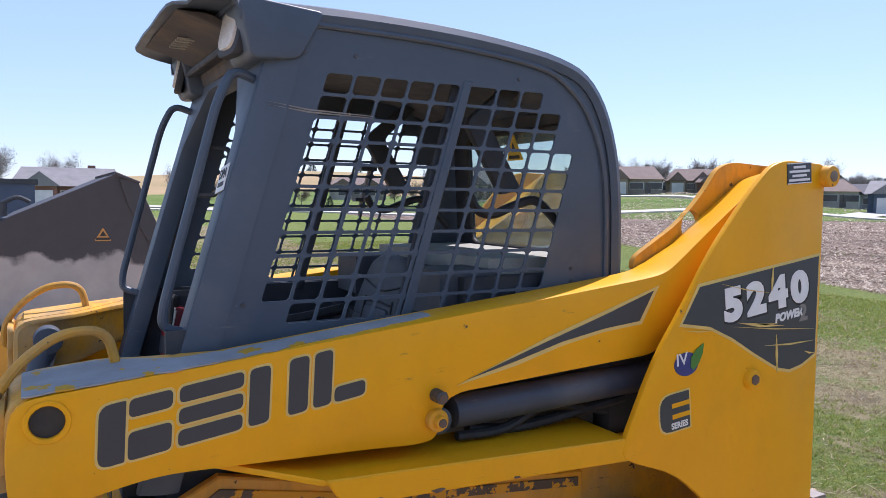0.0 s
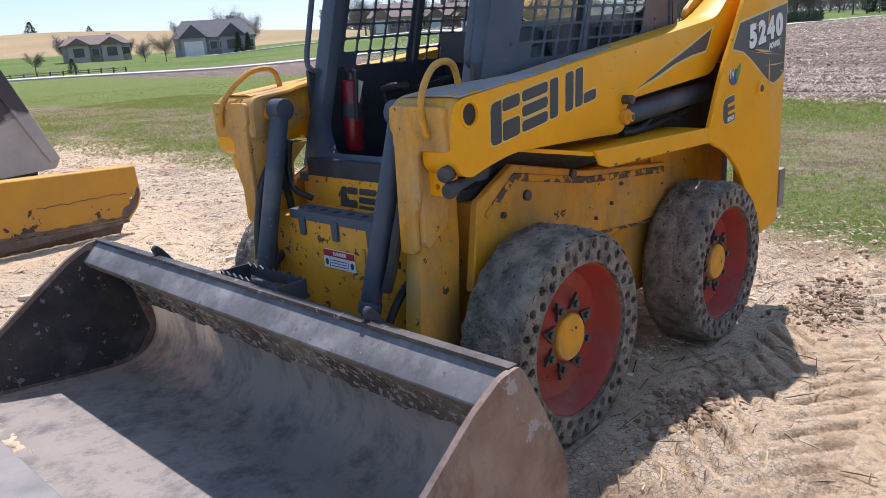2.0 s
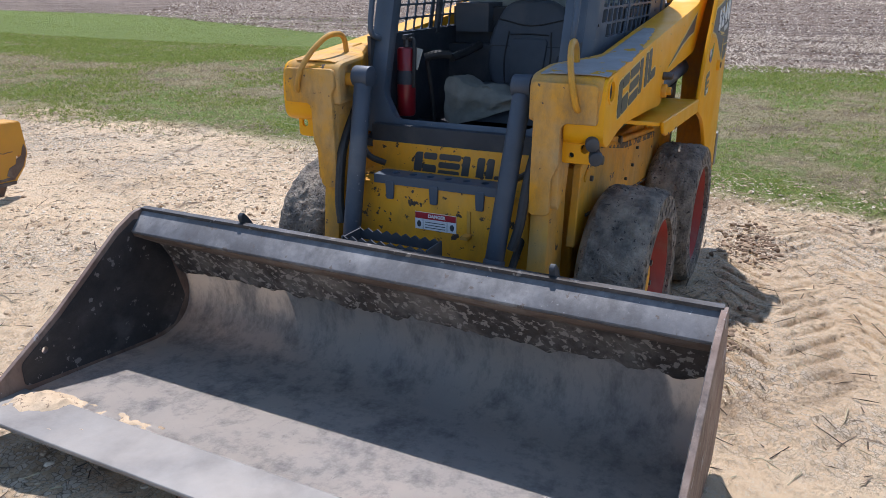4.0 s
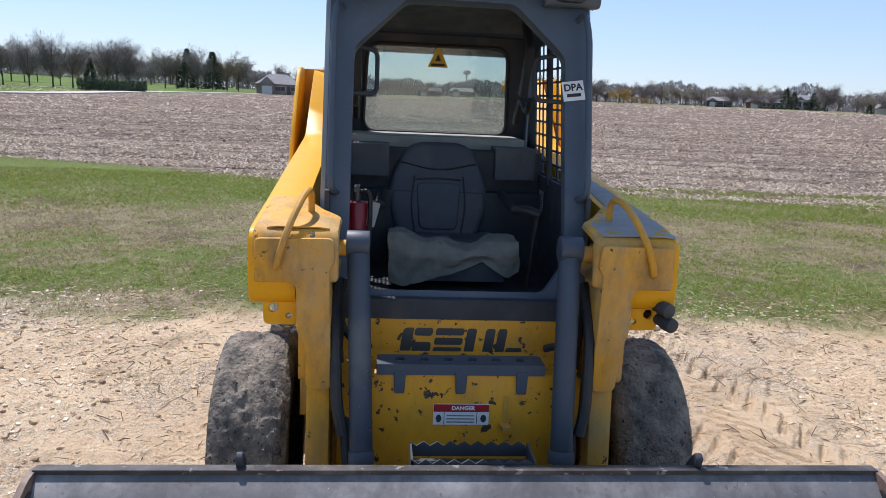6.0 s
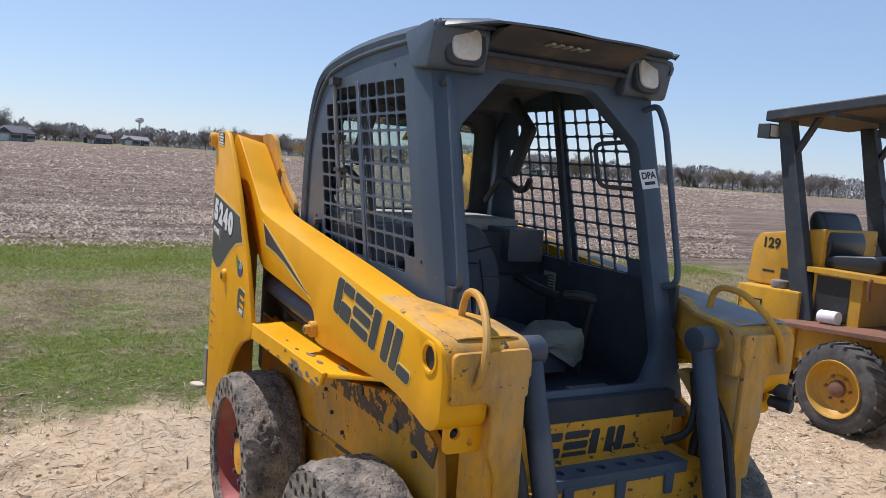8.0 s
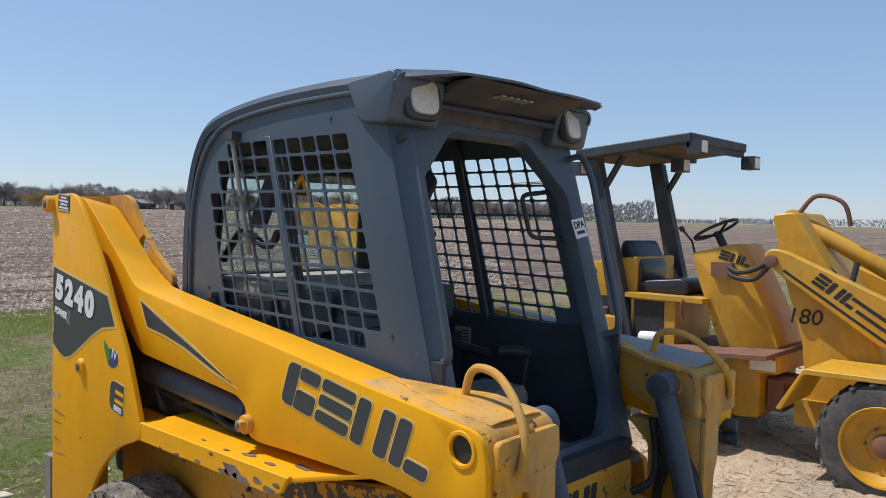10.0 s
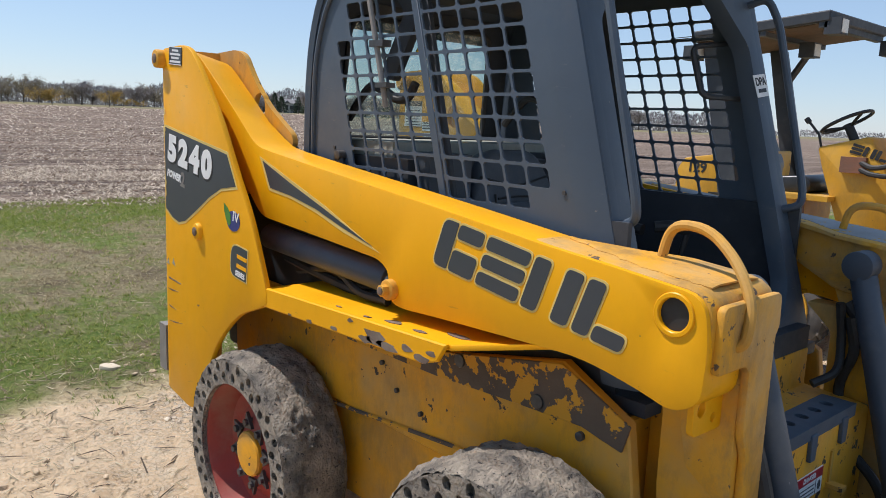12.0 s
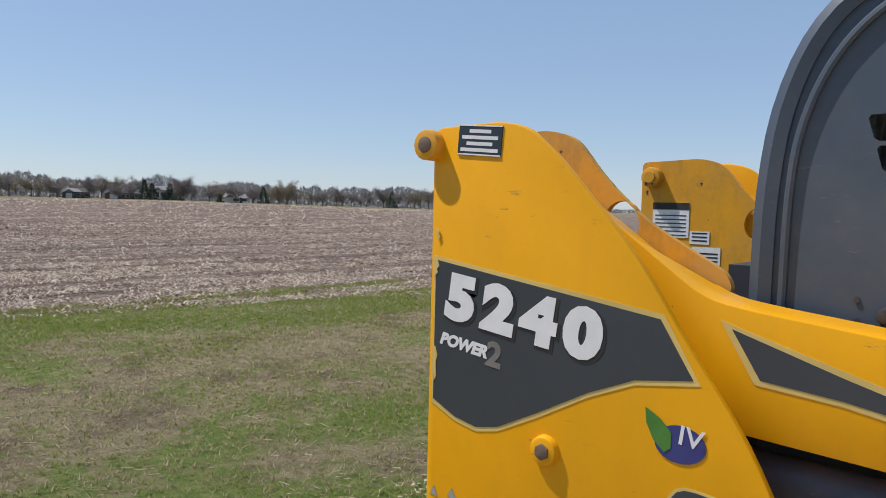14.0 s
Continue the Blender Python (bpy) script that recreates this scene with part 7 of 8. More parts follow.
house(-72.5, 520, 16, 8, 3.0, 2.0, "white", "grey", 0.1, garage=False)

# trees
M_bark = plain("grey_bark", (0.13, 0.11, 0.095), (0.09, 0.075, 0.065))
# the next two greys are lightened to stand in for distance haze
M_twig = mat("bare_twigs_in_haze", (0.27, 0.235, 0.22), (0.20, 0.172, 0.16), scale=1.2, rough=0.95)
M_haze = mat("distant_brush_in_haze", (0.25, 0.235, 0.24), (0.195, 0.185, 0.19), scale=0.15, rough=0.95)
M_bud = mat("budding_twigs", (0.27, 0.22, 0.145), (0.20, 0.17, 0.12), scale=1.2, rough=0.95)
M_pine = mat("pine_needles", (0.05, 0.075, 0.045), (0.075, 0.10, 0.06), scale=1.4, rough=0.95)
M_ochre = mat("ochre_twigs", (0.42, 0.27, 0.06), (0.34, 0.23, 0.08), scale=1.5, rough=0.95)


def blades(points, dirs, length, width, rnd):
    """Thin triangles, one a point, along the given ways."""
    verts, faces = [], []
    for p, d in zip(points, dirs):
        L_ = length * rnd.uniform(0.6, 1.3)
        s = d.cross(Vector((rnd.uniform(-1, 1), rnd.uniform(-1, 1), rnd.uniform(-1, 1))))
        if s.length < 1e-4:
            continue
        s = s.normalized() * width * rnd.uniform(0.6, 1.3)
        k = len(verts)
        verts += [tuple(p - s), tuple(p + s), tuple(p + d * L_)]
        faces.append((k, k + 1, k + 2))
    return verts, faces


def mesh_of(name, verts, faces, material):
    me = bpy.data.meshes.new(name)
    me.from_pydata(verts, [], faces)
    me.materials.append(material)
    return me


def bare_tree(seed, twig, n=4400, spread=0.42, low=0.2):
    """A leafless tree one unit high: trunk, limbs, and a haze of twigs."""
    rnd = random.Random(seed)
    g = new("tree")
    bms = [tube([(0, 0, -0.03), (0.006, 0, 0.18), (0.0, 0.01, 0.42), (0.01, 0, 0.7)], 0.020, 7, 3, taper=0.006)]
    pts, dirs = [], []
    for i in range(22):
        a, z0 = rnd.uniform(0, 6.28), rnd.uniform(0.16 + low * 0.2, 0.55)
        reach = spread * rnd.uniform(0.5, 1.0)
        up = rnd.uniform(0.25, 0.55) * (1 - z0 * 0.4)
        e = Vector((math.cos(a) * reach, math.sin(a) * reach, min(0.97, z0 + up)))
        s = Vector((0, 0, z0))
        m = (s + e) / 2 + Vector((0, 0, -0.04))
        bms.append(tube([s, m, e], 0.0075, 5, 3, taper=0.002))
        for j in range(n // 22):
            t = rnd.uniform(0.3, 1.08)
            p = s * (1 - t) ** 2 + m * 2 * t * (1 - t) + e * t * t + Vector((rnd.gauss(0, 1), rnd.gauss(0, 1), rnd.gauss(0, 1))) * 0.045
            d = (e - s).normalized() * 0.6 + Vector((rnd.gauss(0, 1), rnd.gauss(0, 1), rnd.gauss(0.3, 1))) * 0.6
            pts.append(p)
            dirs.append(d.normalized())
    trunk = link("trunk", join(*bms), M_bark, g)
    v, f = blades(pts, dirs, 0.090, 0.0026, rnd)
    crown = new("crown", mesh_of("crown", v, f, twig))
    crown.parent = g
    return g


def evergreen(seed, n=1500, wide=0.24, tip=0.0):
    rnd = random.Random(seed)
    g = new("tree")
    link("trunk", tube([(0, 0, -0.02), (0, 0, 0.9)], 0.016, 6, 0, taper=0.004), M_bark, g)
    pts, dirs = [], []
    for i in range(n):
        h = rnd.random() ** 1.25
        a = rnd.uniform(0, 6.28)
        r = wide * (1 - h) ** 0.8 * (0.75 + 0.35 * math.sin(5 * a + 9 * h)) * rnd.uniform(0.55, 1.05) + tip
        pts.append(Vector((r * math.cos(a), r * math.sin(a), 0.05 + 0.93 * h)))
        dirs.append(Vector((math.cos(a), math.sin(a), rnd.uniform(-0.5, 0.3))).normalized())
    v, f = blades(pts, dirs, 0.075, 0.020, rnd)
    crown = new("crown", mesh_of("crown", v, f, M_pine))
    crown.parent = g
    return g


KINDS = {}
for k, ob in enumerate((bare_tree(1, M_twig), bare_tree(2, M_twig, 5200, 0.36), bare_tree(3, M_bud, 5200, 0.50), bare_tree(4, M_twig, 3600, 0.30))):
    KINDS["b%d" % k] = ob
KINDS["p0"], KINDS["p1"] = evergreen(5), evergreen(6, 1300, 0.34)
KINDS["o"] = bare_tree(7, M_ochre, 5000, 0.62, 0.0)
LABELS = {"b": ("leafless grey-brown tree beyond the field", "tree"), "p": ("dark green conifer beyond the field", "tree"), "o": ("ochre budding shrub at the field's far edge", "shrub")}
used = set()


def tree(kind, a, d, h, wide=1.0):
    x, y = polar(a, d)
    rnd = random.Random(int(a * 37 + d))
    m = Matrix.Translation((x, y, rise(x, y) - 0.1)) @ pose(0, 0, 0, 0, 0, rnd.uniform(0, 360))
    src = KINDS[kind]
    if kind in used:
        ob = copy_thing(src, m)
    else:
        ob = src
        ob.matrix_basis = m
        used.add(kind)
    ob.scale = (h * wide, h * wide, h)
    lab, cat = LABELS[kind[0]]
    tagged(ob, lab, cat, "trees beyond the field" if cat == "tree" else "shrubs beyond the field")


# single trees that can be told apart
for row in (("p1", 76.0, 92, 4.4, 1.15), ("b0", 80.3, 100, 6.0), ("b2", 78.3, 96, 4.2), ("b2", 63.1, 120, 4.2), ("b1", 64.5, 125, 3.4), ("b2", 71.5, 110, 2.6, 1.2), ("p1", 69.3, 95, 1.7, 1.2),
            ("b1", 22.6, 150, 9.5), ("b1", 24.0, 150, 8.5), ("b0", 21.4, 152, 8.8), ("b3", 25.5, 155, 8.2), ("b0", 26.6, 160, 8.2), ("b0", 19.2, 165, 10.0), ("p0", 20.3, 160, 6.0), ("p1", 33.0, 165, 6.5),
            ("p0", 35.4, 175, 7.0), ("p0", 36.2, 178, 7.5), ("p0", 29.6, 160, 8.0), ("b0", 18.6, 170, 11.0), ("b1", 17.8, 172, 9.5), ("b0", 45.0, 175, 8.0), ("b1", 41.8, 190, 9.0), ("b0", 61.4, 170, 8.0),
            ("b1", 58.6, 175, 9.5), ("b0", 57.0, 170, 8.5), ("p0", 58.0, 150, 4.0), ("p0", 57.3, 150, 3.6), ("b0", 65.5, 182, 5.0), ("b1", 69.4, 186, 6.0), ("p1", 71.0, 430, 5.5, 1.6), ("p1", 67.5, 440, 3.0, 2.0),
            ("p1", -29.3, 290, 6.2, 1.2), ("p1", -28.8, 292, 7.4, 1.0), ("p1", -31.0, 290, 6.0), ("p1", -30.5, 296, 6.4, 1.2), ("b2", -38.6, 260, 8.6), ("b2", -38.0, 262, 7.5), ("p1", -33.9, 280, 3.0, 1.5), ("p1", -46.5, 300, 7.0, 1.1), ("p1", -37.0, 300, 6.6, 1.1),
            ("b2", 4.0, 235, 8.0), ("b1", 4.9, 236, 8.0), ("b3", 3.1, 236, 7.4), ("p1", 5.8, 240, 7.0), ("b0", 7.0, 240, 9.5), ("b1", 2.4, 245, 9.5), ("b0", 10.4, 235, 11.0), ("b2", 11.2, 230, 11.0), ("p1", 12.2, 228, 11.0, 0.9), ("b1", 13.2, 228, 12.0),
            ("p1", 13.9, 230, 11.5, 0.85), ("b2", 14.6, 232, 11.0), ("b0", 15.4, 230, 11.5),
            ("o", -13.3, 250, 5.2, 1.4), ("o", -14.1, 252, 4.8, 1.4), ("o", -17.6, 248, 5.4, 1.5), ("o", -18.5, 270, 3.2, 1.4), ("o", -19.6, 270, 2.6, 1.5), ("b2", -50.0, 300, 8.0), ("b1", 88.0, 130, 8.0), ("b0", 92.5, 120, 9.0)):
    tree(*row)
rt = random.Random(11)
for i in range(120):
    a = -56 + 74 * (i + rt.random()) / 120
    dist = rt.uniform(285, 340)
    h = rt.uniform(5.0, 8.5) * (1.35 if a > 8 else 1.1 if a < -9 else 0.85)
    tree(rt.choice(("b0", "b1", "b2", "b3", "b1", "b0", "b2", "b3")), a, dist, h, rt.uniform(1.1, 1.7))
for i in range(34):
    a = 17 + 33 * (i + rt.random()) / 34
    tree(rt.choice(("b0", "b1", "b2", "b3", "b1", "b2", "b0")), a, rt.uniform(185, 230), rt.uniform(6.5, 10.5), rt.uniform(0.9, 1.2))


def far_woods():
    """The belt of brush and woods behind the single trees, air haze put into its colour."""
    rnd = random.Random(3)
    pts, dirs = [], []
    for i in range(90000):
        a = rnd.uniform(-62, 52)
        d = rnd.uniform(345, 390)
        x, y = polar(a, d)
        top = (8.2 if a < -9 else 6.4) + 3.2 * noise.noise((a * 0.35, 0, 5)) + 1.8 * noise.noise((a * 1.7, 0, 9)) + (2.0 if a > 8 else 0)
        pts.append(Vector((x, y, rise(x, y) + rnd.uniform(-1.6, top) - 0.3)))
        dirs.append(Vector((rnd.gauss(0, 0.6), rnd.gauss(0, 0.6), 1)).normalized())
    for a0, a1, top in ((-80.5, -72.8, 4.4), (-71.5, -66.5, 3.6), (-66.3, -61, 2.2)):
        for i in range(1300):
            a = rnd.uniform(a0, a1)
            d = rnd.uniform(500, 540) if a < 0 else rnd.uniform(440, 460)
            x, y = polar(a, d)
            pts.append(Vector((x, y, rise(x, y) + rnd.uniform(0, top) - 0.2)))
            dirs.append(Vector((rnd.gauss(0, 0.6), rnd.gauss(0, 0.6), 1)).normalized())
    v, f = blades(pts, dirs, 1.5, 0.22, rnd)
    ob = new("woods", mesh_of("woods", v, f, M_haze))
    tagged(ob, "belt of leafless woods on the horizon, haze painted into its grey", "woods", kind="stuff")


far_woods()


def hedge():
    rnd = random.Random(8)
    pts, dirs = [], []
    for i in range(2600):
        a = rnd.uniform(16.8, 21.2)
        x, y = polar(a, rnd.uniform(128, 131))
        pts.append(Vector((x, y, rise(x, y) + rnd.uniform(0, 1.5))))
        dirs.append(Vector((rnd.gauss(0, 0.7), rnd.gauss(0, 0.7), 1)).normalized())
    v, f = blades(pts, dirs, 0.5, 0.10, rnd)
    tagged(new("hedge", mesh_of("hedge", v, f, M_pine)), "low dark evergreen hedge by the road", "hedge", kind="stuff")


hedge()


def tower():
    x, y = polar(-6.3, 420)
    z = rise(x, y)
    g = thing("water_tower", (x, y, z), "slim pale water tower on the horizon", "water tower")
    part("column", cyl((x, y, z), (x, y, z + 11.5), 0.5, 10), M_trim, g)
    part("tank", moved(lathe([(0.01, -1.6), (1.8, -1.0), (2.2, 0.0), (1.6, 1.1), (0.01, 1.5)], 16), Matrix.Translation((x, y, z + 12.5)) @ pose(0, 0, 0, 90, 0, 0)), M_trim, g)


tower()


def farm_fence():
    g = thing("fence", (*polar(70, 84), 0), "low dark post fence along the road", "fence")
    for i in range(12):
        a = 66.0 + 0.8 * i
        x, y = polar(a, 86)
        z = rise(x, y)
        part("post", box(x - 0.06, x + 0.06, y - 0.06, y + 0.06, z - 0.2, z + 0.55, 0.01), M_bark, g)
    for k in (0.25, 0.45):
        P = [(*polar(66.0 + 0.8 * i, 86), 0) for i in range(12)]
        part("rail", tube([(p[0], p[1], rise(p[0], p[1]) + k) for p in P], 0.04, 5), M_bark, g)


farm_fence()


def container():
    g = thing("container", (2.2, 17.0, 0), "dark blue steel container behind the loose bucket", "container")
    part("box", box(-3.4, 0.10, 15.9, 18.0, 0.15, 1.95, 0.03), M_cont, g)
    part("lid", box(-3.5, 0.16, 15.85, 18.05, 1.95, 2.05, 0.02), M_dark, g)


M_cont = mat("blue_container_paint", (0.035, 0.06, 0.11), (0.045, 0.07, 0.12), scale=3, rough=0.5)
container()

# ---- loose cover of the ground: stones, clods, grass, straw, stubble ----
def scatter(name, n, region, shape, material, label, category, seed, lift=0.0, keep=None):
    """n small pieces in one mesh; shape(rng) gives vertices and faces about the origin."""
    rng = np.random.default_rng(seed)
    verts, faces, k = [], [], 0
    tries = 0
    while k < n and tries < n * 12:
        tries += 1
        x, y = region(rng)
        if keep and not keep(x, y, rng):
            continue
        v, f = shape(rng, math.hypot(x - 0.2, y))
        z = rise(x, y) + (soil(x, y) if -6 < x < 12 and -9 < y < 10 else 0) + lift
        o = len(verts)
        verts += [(p[0] + x, p[1] + y, p[2] + z) for p in v]
        faces += [tuple(i + o for i in q) for q in f]
        k += 1
    ob = new(name, mesh_of(name, verts, faces, material))
    return tagged(ob, label, category, kind="stuff")


GOLD = (1 + 5 ** 0.5) / 2
LUMP_V = [np.array(p) / 1.902 for p in ((-1, GOLD, 0), (1, GOLD, 0), (-1, -GOLD, 0), (1, -GOLD, 0), (0, -1, GOLD), (0, 1, GOLD), (0, -1, -GOLD), (0, 1, -GOLD), (GOLD, 0, -1), (GOLD, 0, 1), (-GOLD, 0, -1), (-GOLD, 0, 1))]
LUMP_V = np.array(LUMP_V)
LUMP_F = ((0, 11, 5), (0, 5, 1), (0, 1, 7), (0, 7, 10), (0, 10, 11), (1, 5, 9), (5, 11, 4), (11, 10, 2), (10, 7, 6), (7, 1, 8), (3, 9, 4), (3, 4, 2), (3, 2, 6), (3, 6, 8), (3, 8, 9), (4, 9, 5), (2, 4, 11), (6, 2, 10), (8, 6, 7), (9, 8, 1))


def lump(rng, s):
    """An irregular rounded lump of radius s, flattened and half sunk."""
    a = rng.random() * 6.28
    q = LUMP_V * (0.72 + 0.5 * rng.random((12, 1))) * (s * (0.8 + 0.5 * rng.random()), s * (0.55 + 0.4 * rng.random()), s * (0.35 + 0.35 * rng.random()))
    ca, sa = math.cos(a), math.sin(a)
    return [(p[0] * ca - p[1] * sa, p[0] * sa + p[1] * ca, p[2] + 0.12 * s) for p in q.tolist()], LUMP_F


def stone(rng, far):
    return lump(rng, 0.003 + 0.011 * rng.random() ** 3)


def big_stone(rng, far):
    return lump(rng, 0.008 + 0.020 * rng.random() ** 3)


def straw(rng, far):
    L_, w = 0.03 + 0.10 * rng.random() ** 2, 0.0012 + 0.0015 * rng.random()
    a = rng.random() * 6.28
    t = 0.25 * (rng.random() - 0.3)
    d = (math.cos(a) * L_, math.sin(a) * L_, t * L_)
    s = (-math.sin(a) * w, math.cos(a) * w)
    v = [(-s[0], -s[1], 0.003), (s[0], s[1], 0.003), (d[0] + s[0], d[1] + s[1], 0.004 + abs(d[2])), (d[0] - s[0], d[1] - s[1], 0.004 + abs(d[2])), (d[0] / 2, d[1] / 2, 0.007 + abs(d[2]) / 2)]
    return v, ((0, 1, 4), (1, 2, 4), (2, 3, 4), (3, 0, 4))


def tuft(rng, far):
    """A tuft of five fine leaning blades."""
    v, f = [], []
    wide = 0.0011 + 0.00042 * min(far, 13)
    for i in range(5):
        a = rng.random() * 6.28
        h = (0.008 + 0.022 * rng.random()) * (1.0 + 0.05 * min(far, 13))
        bx, by = 0.035 * (rng.random() - 0.5), 0.035 * (rng.random() - 0.5)
        lean = h * (0.7 + 1.1 * rng.random())
        dx, dy = math.cos(a), math.sin(a)
        o = len(v)
        v += [(bx - dy * wide, by + dx * wide, 0), (bx + dy * wide, by - dx * wide, 0), (bx + dx * lean, by + dy * lean, h)]
        f.append((o, o + 1, o + 2))
    return v, f


def flake(rng, far):
    """A flat chip of limestone lying nearly level."""
    r = 0.004 + 0.015 * rng.random() ** 2.6
    n = 5
    a0, t1, t2 = rng.random() * 6.28, 0.5 * (rng.random() - 0.5), 0.5 * (rng.random() - 0.5)
    top, low = [], []
    h = r * (0.18 + 0.22 * rng.random())
    for k in range(n):
        a = a0 + 6.28 * (k + 0.6 * rng.random()) / n
        q = r * (0.65 + 0.7 * rng.random())
        x, y = q * math.cos(a), 0.75 * q * math.sin(a)
        z = x * t1 + y * t2 + h
        top.append((x, y, z))
        low.append((x * 1.12, y * 1.12, z - 1.4 * h))
    return top + low, [tuple(range(n))] + [(k, k + n, (k + 1) % n + n, (k + 1) % n) for k in range(n)]


def twig(rng, far):
    v, f = straw(rng, far)
    return [(p[0] * 1.3, p[1] * 1.3, p[2] + 0.002) for p in v], f


def stalk(rng, far):
    """A piece of maize litter: a crumpled strip, lying or leaning."""
    k = 1.0 + 0.02 * min(far, 60)
    L_, w = (0.04 + 0.15 * rng.random() ** 2) * k, (0.004 + 0.009 * rng.random()) * k
    a = rng.random() * 6.28
    t = 0.05 + 0.40 * rng.random() ** 2
    c, s_ = math.cos(a), math.sin(a)
    bow = 0.3 * L_ * (rng.random() - 0.5)
    v = [(s_ * w, -c * w, 0.0), (-s_ * w, c * w, 0.004)]
    m = (c * L_ * 0.5 - s_ * bow, s_ * L_ * 0.5 + c * bow, t * L_ * 0.7 + 0.02)
    v += [(m[0] + s_ * w, m[1] - c * w, m[2]), (m[0] - s_ * w, m[1] + c * w, m[2] + 0.4 * w)]
    v += [(c * L_ + s_ * w * 0.5, s_ * L_ - c * w * 0.5, t * L_ * 0.5), (c * L_ - s_ * w * 0.5, s_ * L_ + c * w * 0.5, t * L_ * 0.6)]
    return v, ((0, 1, 3, 2), (2, 3, 5, 4))


def clod(rng, far):
    return lump(rng, (0.012 + 0.035 * rng.random() ** 2) * (1.0 + 0.02 * min(far, 60)))


def patch_mask(x, y):
    """Where the grass stands thick: between 0 and 1."""
    w = x + 2.2 * noise.noise((x * 0.35, y * 0.35, 7))
    L_ = max(0.12 + (0.62 + 0.30 * max(0, min(1, (y + 1.5) / 4.5))) * max(0, min(1, (w - 8.4) / 1.5)), 0.14 + 0.38 * max(0, min(1, (6.9 - w) / 1.5)))
    return L_ - 0.04 + 1.0 * noise.noise((x * 0.8, y * 0.5, 23)) + 0.55 * noise.noise((x * 1.5, y * 1.5, 17))


def tinted(name, c1, c2, rough=0.9, thin=0.0):
    """One colour to another from piece to piece."""
    m = bpy.data.materials.new(name)
    m.use_nodes = True
    nt = m.node_tree
    bs = nt.nodes["Principled BSDF"]
    bs.inputs["Roughness"].default_value = rough
    bs.inputs["Specular IOR Level"].default_value = 0.2
    g = nt.nodes.new("ShaderNodeNewGeometry")
    mx = nt.nodes.new("ShaderNodeMix")
    mx.data_type = 'RGBA'
    nt.links.new(g.outputs["Random Per Island"], mx.inputs[0])
    mx.inputs[6].default_value, mx.inputs[7].default_value = (*c1, 1), (*c2, 1)
    nt.links.new(mx.outputs[2], bs.inputs["Base Color"])
    if thin:
        # light passes through a leaf
        tl, ms = nt.nodes.new("ShaderNodeBsdfTranslucent"), nt.nodes.new("ShaderNodeMixShader")
        nt.links.new(mx.outputs[2], tl.inputs[0])
        ms.inputs[0].default_value = thin
        nt.links.new(bs.outputs[0], ms.inputs[1])
        nt.links.new(tl.outputs[0], ms.inputs[2])
        nt.links.new(ms.outputs[0], nt.nodes["Material Output"].inputs[0])
    return m


M_stone = tinted("pale_limestone_grit", (0.42, 0.32, 0.21), (0.74, 0.63, 0.49))
M_clod = tinted("dry_clods", (0.34, 0.24, 0.15), (0.62, 0.475, 0.32))
M_damp = tinted("damp_clods", (0.16, 0.105, 0.068), (0.36, 0.255, 0.165))
M_straw = tinted("dry_straw", (0.36, 0.28, 0.16), (0.66, 0.56, 0.38))
M_blade = tinted("grass_blades", (0.10, 0.17, 0.022), (0.34, 0.35, 0.10), thin=0.45)
M_twig = tinted("dark_twigs", (0.07, 0.05, 0.035), (0.22, 0.16, 0.11))
M_flake = tinted("limestone_flakes", (0.46, 0.355, 0.24), (0.78, 0.68, 0.53))
M_dead = tinted("dead_grass", (0.19, 0.150, 0.080), (0.56, 0.47, 0.28), thin=0.4)
M_stalk = tinted("maize_litter", (0.19, 0.135, 0.098), (0.80, 0.69, 0.55), thin=0.3)
M_earth = tinted("field_clods", (0.13, 0.084, 0.058), (0.27, 0.185, 0.128))


def near_pad(rng):
    return -2.3 + 6.2 * rng.random(), -3.6 + 7.2 * rng.random()


def wide_pad(rng):
    return -2.0 + 6.1 * rng.random(), -8.5 + 21.0 * rng.random()


def side_pad(rng):
    return 0.2 + 3.6 * rng.random(), -3.2 + 2.4 * rng.random()


def lawn(rng):
    x = 3.2 + 10.0 * rng.random() ** 1.25
    return x, -11.0 + 37.0 * rng.random() ** 1.15


def lawn_far(rng):
    return -8 + 34.0 * rng.random(), 12.5 + 26 * rng.random()


def field(rng):
    r = rng.random() ** 1.7
    x = 11.6 + 45.8 * r
    return x, (rng.random() - 0.5) * (34 + 1.9 * (x - 12)) + 2.0 - 0.16 * (x - 12)


def field_edge(rng):
    return 10.4 + 11.0 * rng.random(), -11.0 + 23.0 * rng.random()


def on_field(x, y, rng):
    e = 12.6 + max(y - 2.0, 0) * 0.45 - min(max(-2.5 - y, 0) * 0.24, 2.2)
    return x > min(e, 21.5 + 0.1 * y) - 0.4 * rng.random()


def streaks(x, y, rng):
    return on_field(x, y, rng) and 0.35 + 1.1 * noise.noise((x * 0.9, y * 0.14, 51)) + 0.7 * noise.noise((x * 2.6, y * 0.5, 52)) > rng.random()


def off_tracks(x, y, rng):
    return stony(x, y, rng) and not (-0.4 < x < 2.9 and -2.3 < y < -0.7)


def stony(x, y, rng):
    return noise.noise((x * 0.6, y * 0.6, 31)) + 0.6 * rng.random() > 0.12


def drifts(x, y, rng):
    return noise.noise((x * 0.5, y * 0.5, 31)) + 0.35 * noise.noise((x * 1.7, y * 1.7, 33)) + 0.5 * rng.random() > 0.33


def heap_a(rng):
    return 0.80 + 0.16 * rng.standard_normal(), -1.02 + 0.06 * rng.standard_normal()


def heap_b(rng):
    return 2.35 + 0.22 * rng.standard_normal(), -1.05 + 0.10 * rng.standard_normal()


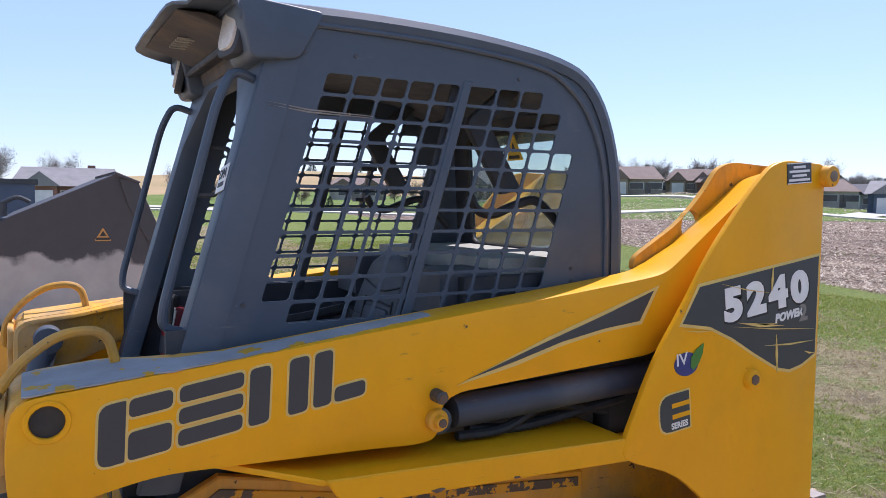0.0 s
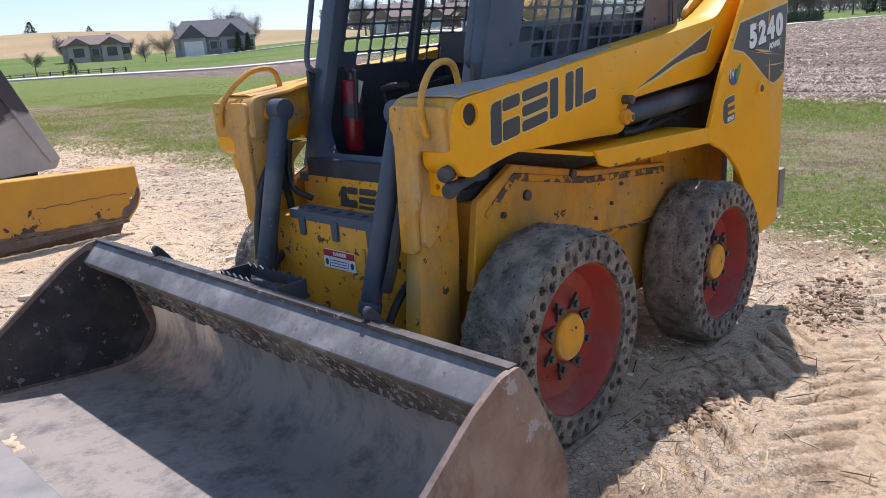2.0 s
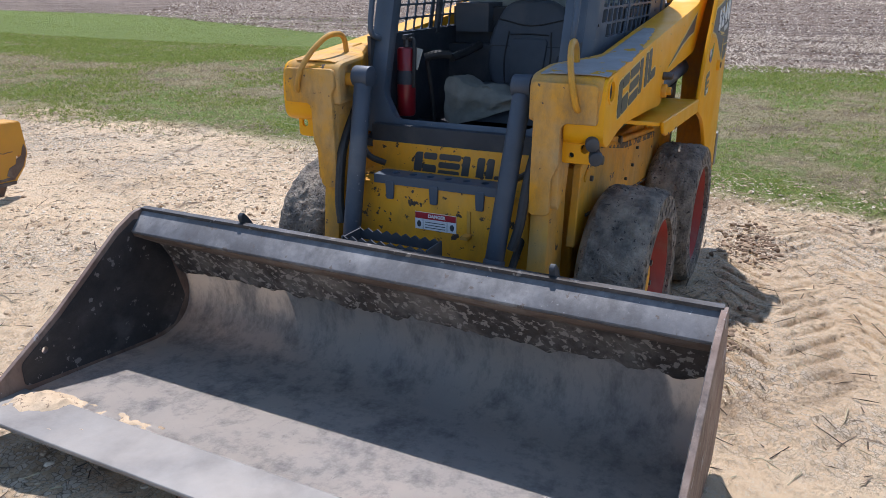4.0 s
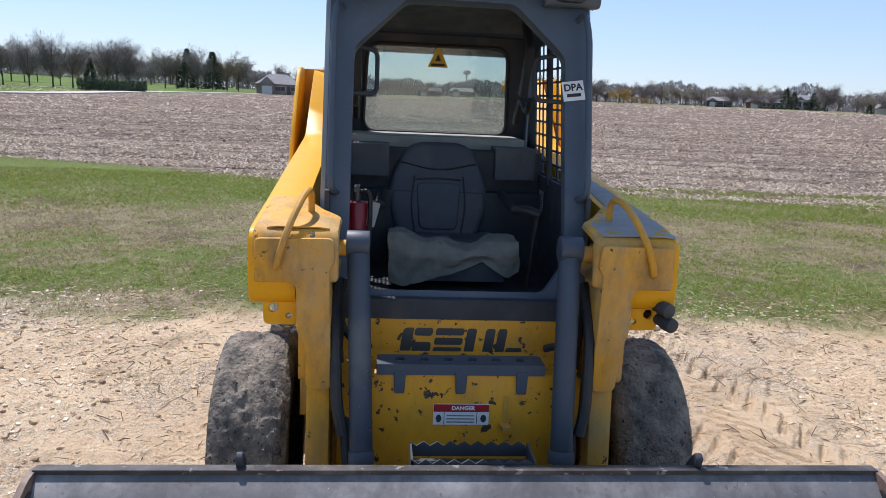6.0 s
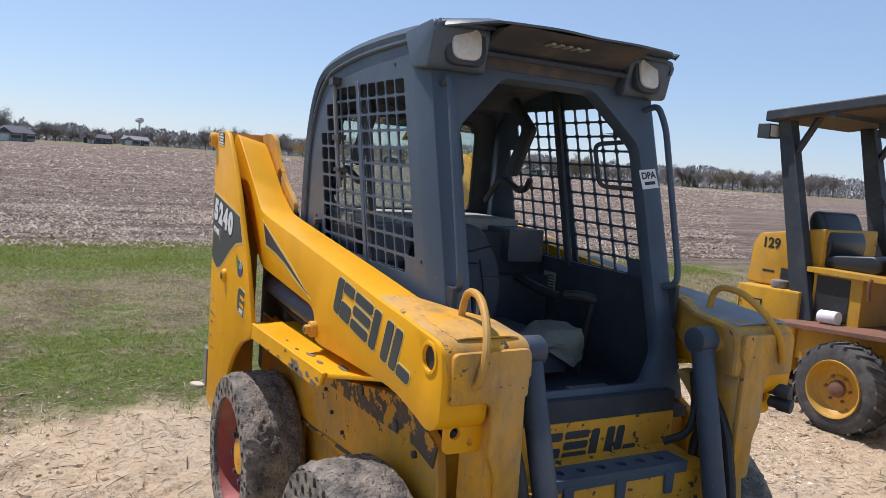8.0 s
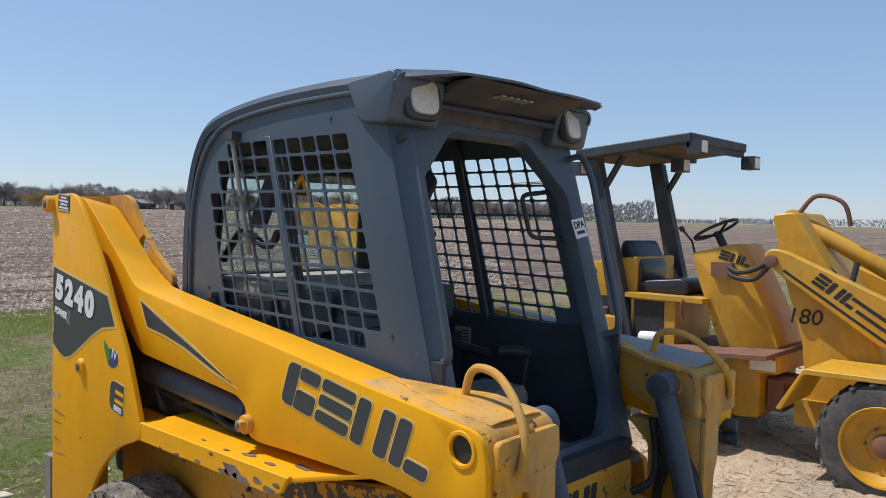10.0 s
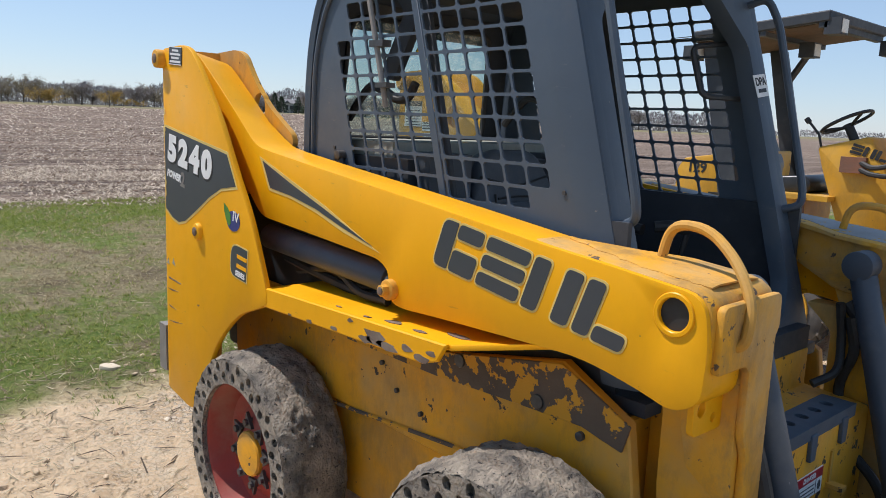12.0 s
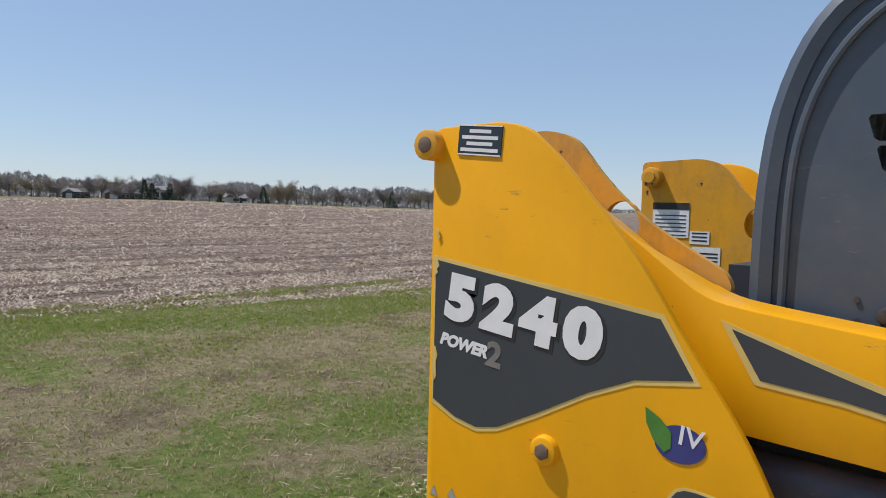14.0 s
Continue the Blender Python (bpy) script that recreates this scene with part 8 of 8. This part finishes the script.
def fringe(rng):
    return 2.4 + 2.2 * rng.random(), -8.5 + 20.0 * rng.random()


scatter("gravel", 3000, near_pad, stone, M_stone, "pale limestone grit strewn over the dirt", "gravel", 1, keep=off_tracks)
scatter("gravel", 7000, wide_pad, stone, M_stone, "pale limestone grit strewn over the dirt", "gravel", 2, keep=off_tracks)
scatter("stone_flakes", 12000, wide_pad, flake, M_flake, "flat pale limestone chips in drifts on the dirt", "stones", 21, keep=lambda x, y, rng: drifts(x, y, rng) and off_tracks(x, y, rng))
scatter("stone_flakes", 1400, near_pad, flake, M_flake, "flat pale limestone chips in drifts on the dirt", "stones", 22, keep=lambda x, y, rng: drifts(x, y, rng) and off_tracks(x, y, rng))
scatter("stone_flakes", 300, side_pad, flake, M_flake, "flat pale limestone chips in drifts on the dirt", "stones", 23, keep=off_tracks)
scatter("stones", 300, wide_pad, big_stone, M_flake, "scattered pale stones on the dirt pad", "stones", 3, keep=off_tracks)
scatter("clods", 420, heap_a, big_stone, M_damp, "small heap of damp brown clods beside a tyre", "clods", 61)
scatter("clods", 420, heap_b, big_stone, M_damp, "small heap of damp brown clods beside a tyre", "clods", 62)
scatter("clods", 8500, wide_pad, big_stone, M_clod, "dry tan clods on the dirt pad", "clods", 4, keep=off_tracks)
scatter("straw", 6000, wide_pad, straw, M_straw, "loose straw on the dirt", "straw", 5)
scatter("twigs", 5200, wide_pad, twig, M_twig, "dark bits of twig and root on the dirt", "twigs", 24)
scatter("straw", 3000, fringe, straw, M_straw, "matted straw along the grass edge", "straw", 25)
scatter("grass", 66000, lawn, tuft, M_blade, "patchy green grass", "grass", 6, keep=lambda x, y, rng: x > 3.2 + 0.9 * rng.random() and patch_mask(x, y) > rng.random())
scatter("grass", 32000, lawn, tuft, M_dead, "dead tan grass", "grass", 7, keep=lambda x, y, rng: x > 3.0 + 0.9 * rng.random() and patch_mask(x, y) < rng.random() * 1.3)
scatter("straw", 7000, lawn, straw, M_straw, "loose straw among the grass", "straw", 8)
scatter("grass", 9000, lawn_far, tuft, M_blade, "thin green grass", "grass", 9)
scatter("stubble", 40000, field, stalk, M_stalk, "pale maize litter on the tilled field", "stubble", 10, keep=streaks)
scatter("stubble", 18000, field_edge, stalk, M_stalk, "pale maize litter along the field's near edge", "stubble", 41, keep=streaks)


def field_far(rng):
    x = 48.0 + 100.0 * rng.random() ** 1.3
    return x, (rng.random() - 0.5) * (20 + 2.1 * x) - 0.12 * x


def far_stalk(rng, far):
    v, f = stalk(rng, 60)
    k = 0.9 + far / 90
    return [(p[0] * k, p[1] * k * 1.3, p[2] * k) for p in v], f


scatter("stubble", 16000, field_far, far_stalk, M_stalk, "pale maize litter on the tilled field", "stubble", 31, keep=streaks)
scatter("clods", 9000, field_far, clod, M_earth, "brown clods of the tilled field", "clods", 32)
scatter("clods", 12000, field, clod, M_earth, "brown clods of the tilled field", "clods", 12, keep=on_field)


def flat_stone(x, y, r, seed):
    """One pale flat stone lying at the grass edge."""
    rnd = random.Random(seed)
    pts = [(r * rnd.uniform(0.75, 1.1) * math.cos(a), 0.7 * r * rnd.uniform(0.75, 1.1) * math.sin(a)) for a in np.linspace(0, 5.6, 9)]
    b = moved(prism(rounded(pts, 0.02), 0, 0.03, "z", 0.006, 2), Matrix.Translation((x, y, rise(x, y) + soil(x, y) - 0.006)) @ pose(0, 0, 0, 3, -4, seed * 40))
    tagged(link("flat_stone", b, M_pale), "flat pale stone lying in thin grass", "stone", "flat stones on the grass edge")


M_pale = mat("pale_limestone", (0.62, 0.52, 0.38), (0.52, 0.43, 0.31), scale=14, rough=0.9, bump=0.4, bscale=60)
for k, (x, y, r) in enumerate(((3.97, 0.48, 0.075), (3.2, -1.9, 0.06), (2.9, -0.9, 0.05), (-0.3, 2.9, 0.05), (1.0, 2.6, 0.06))):
    flat_stone(x, y, r, k + 1)
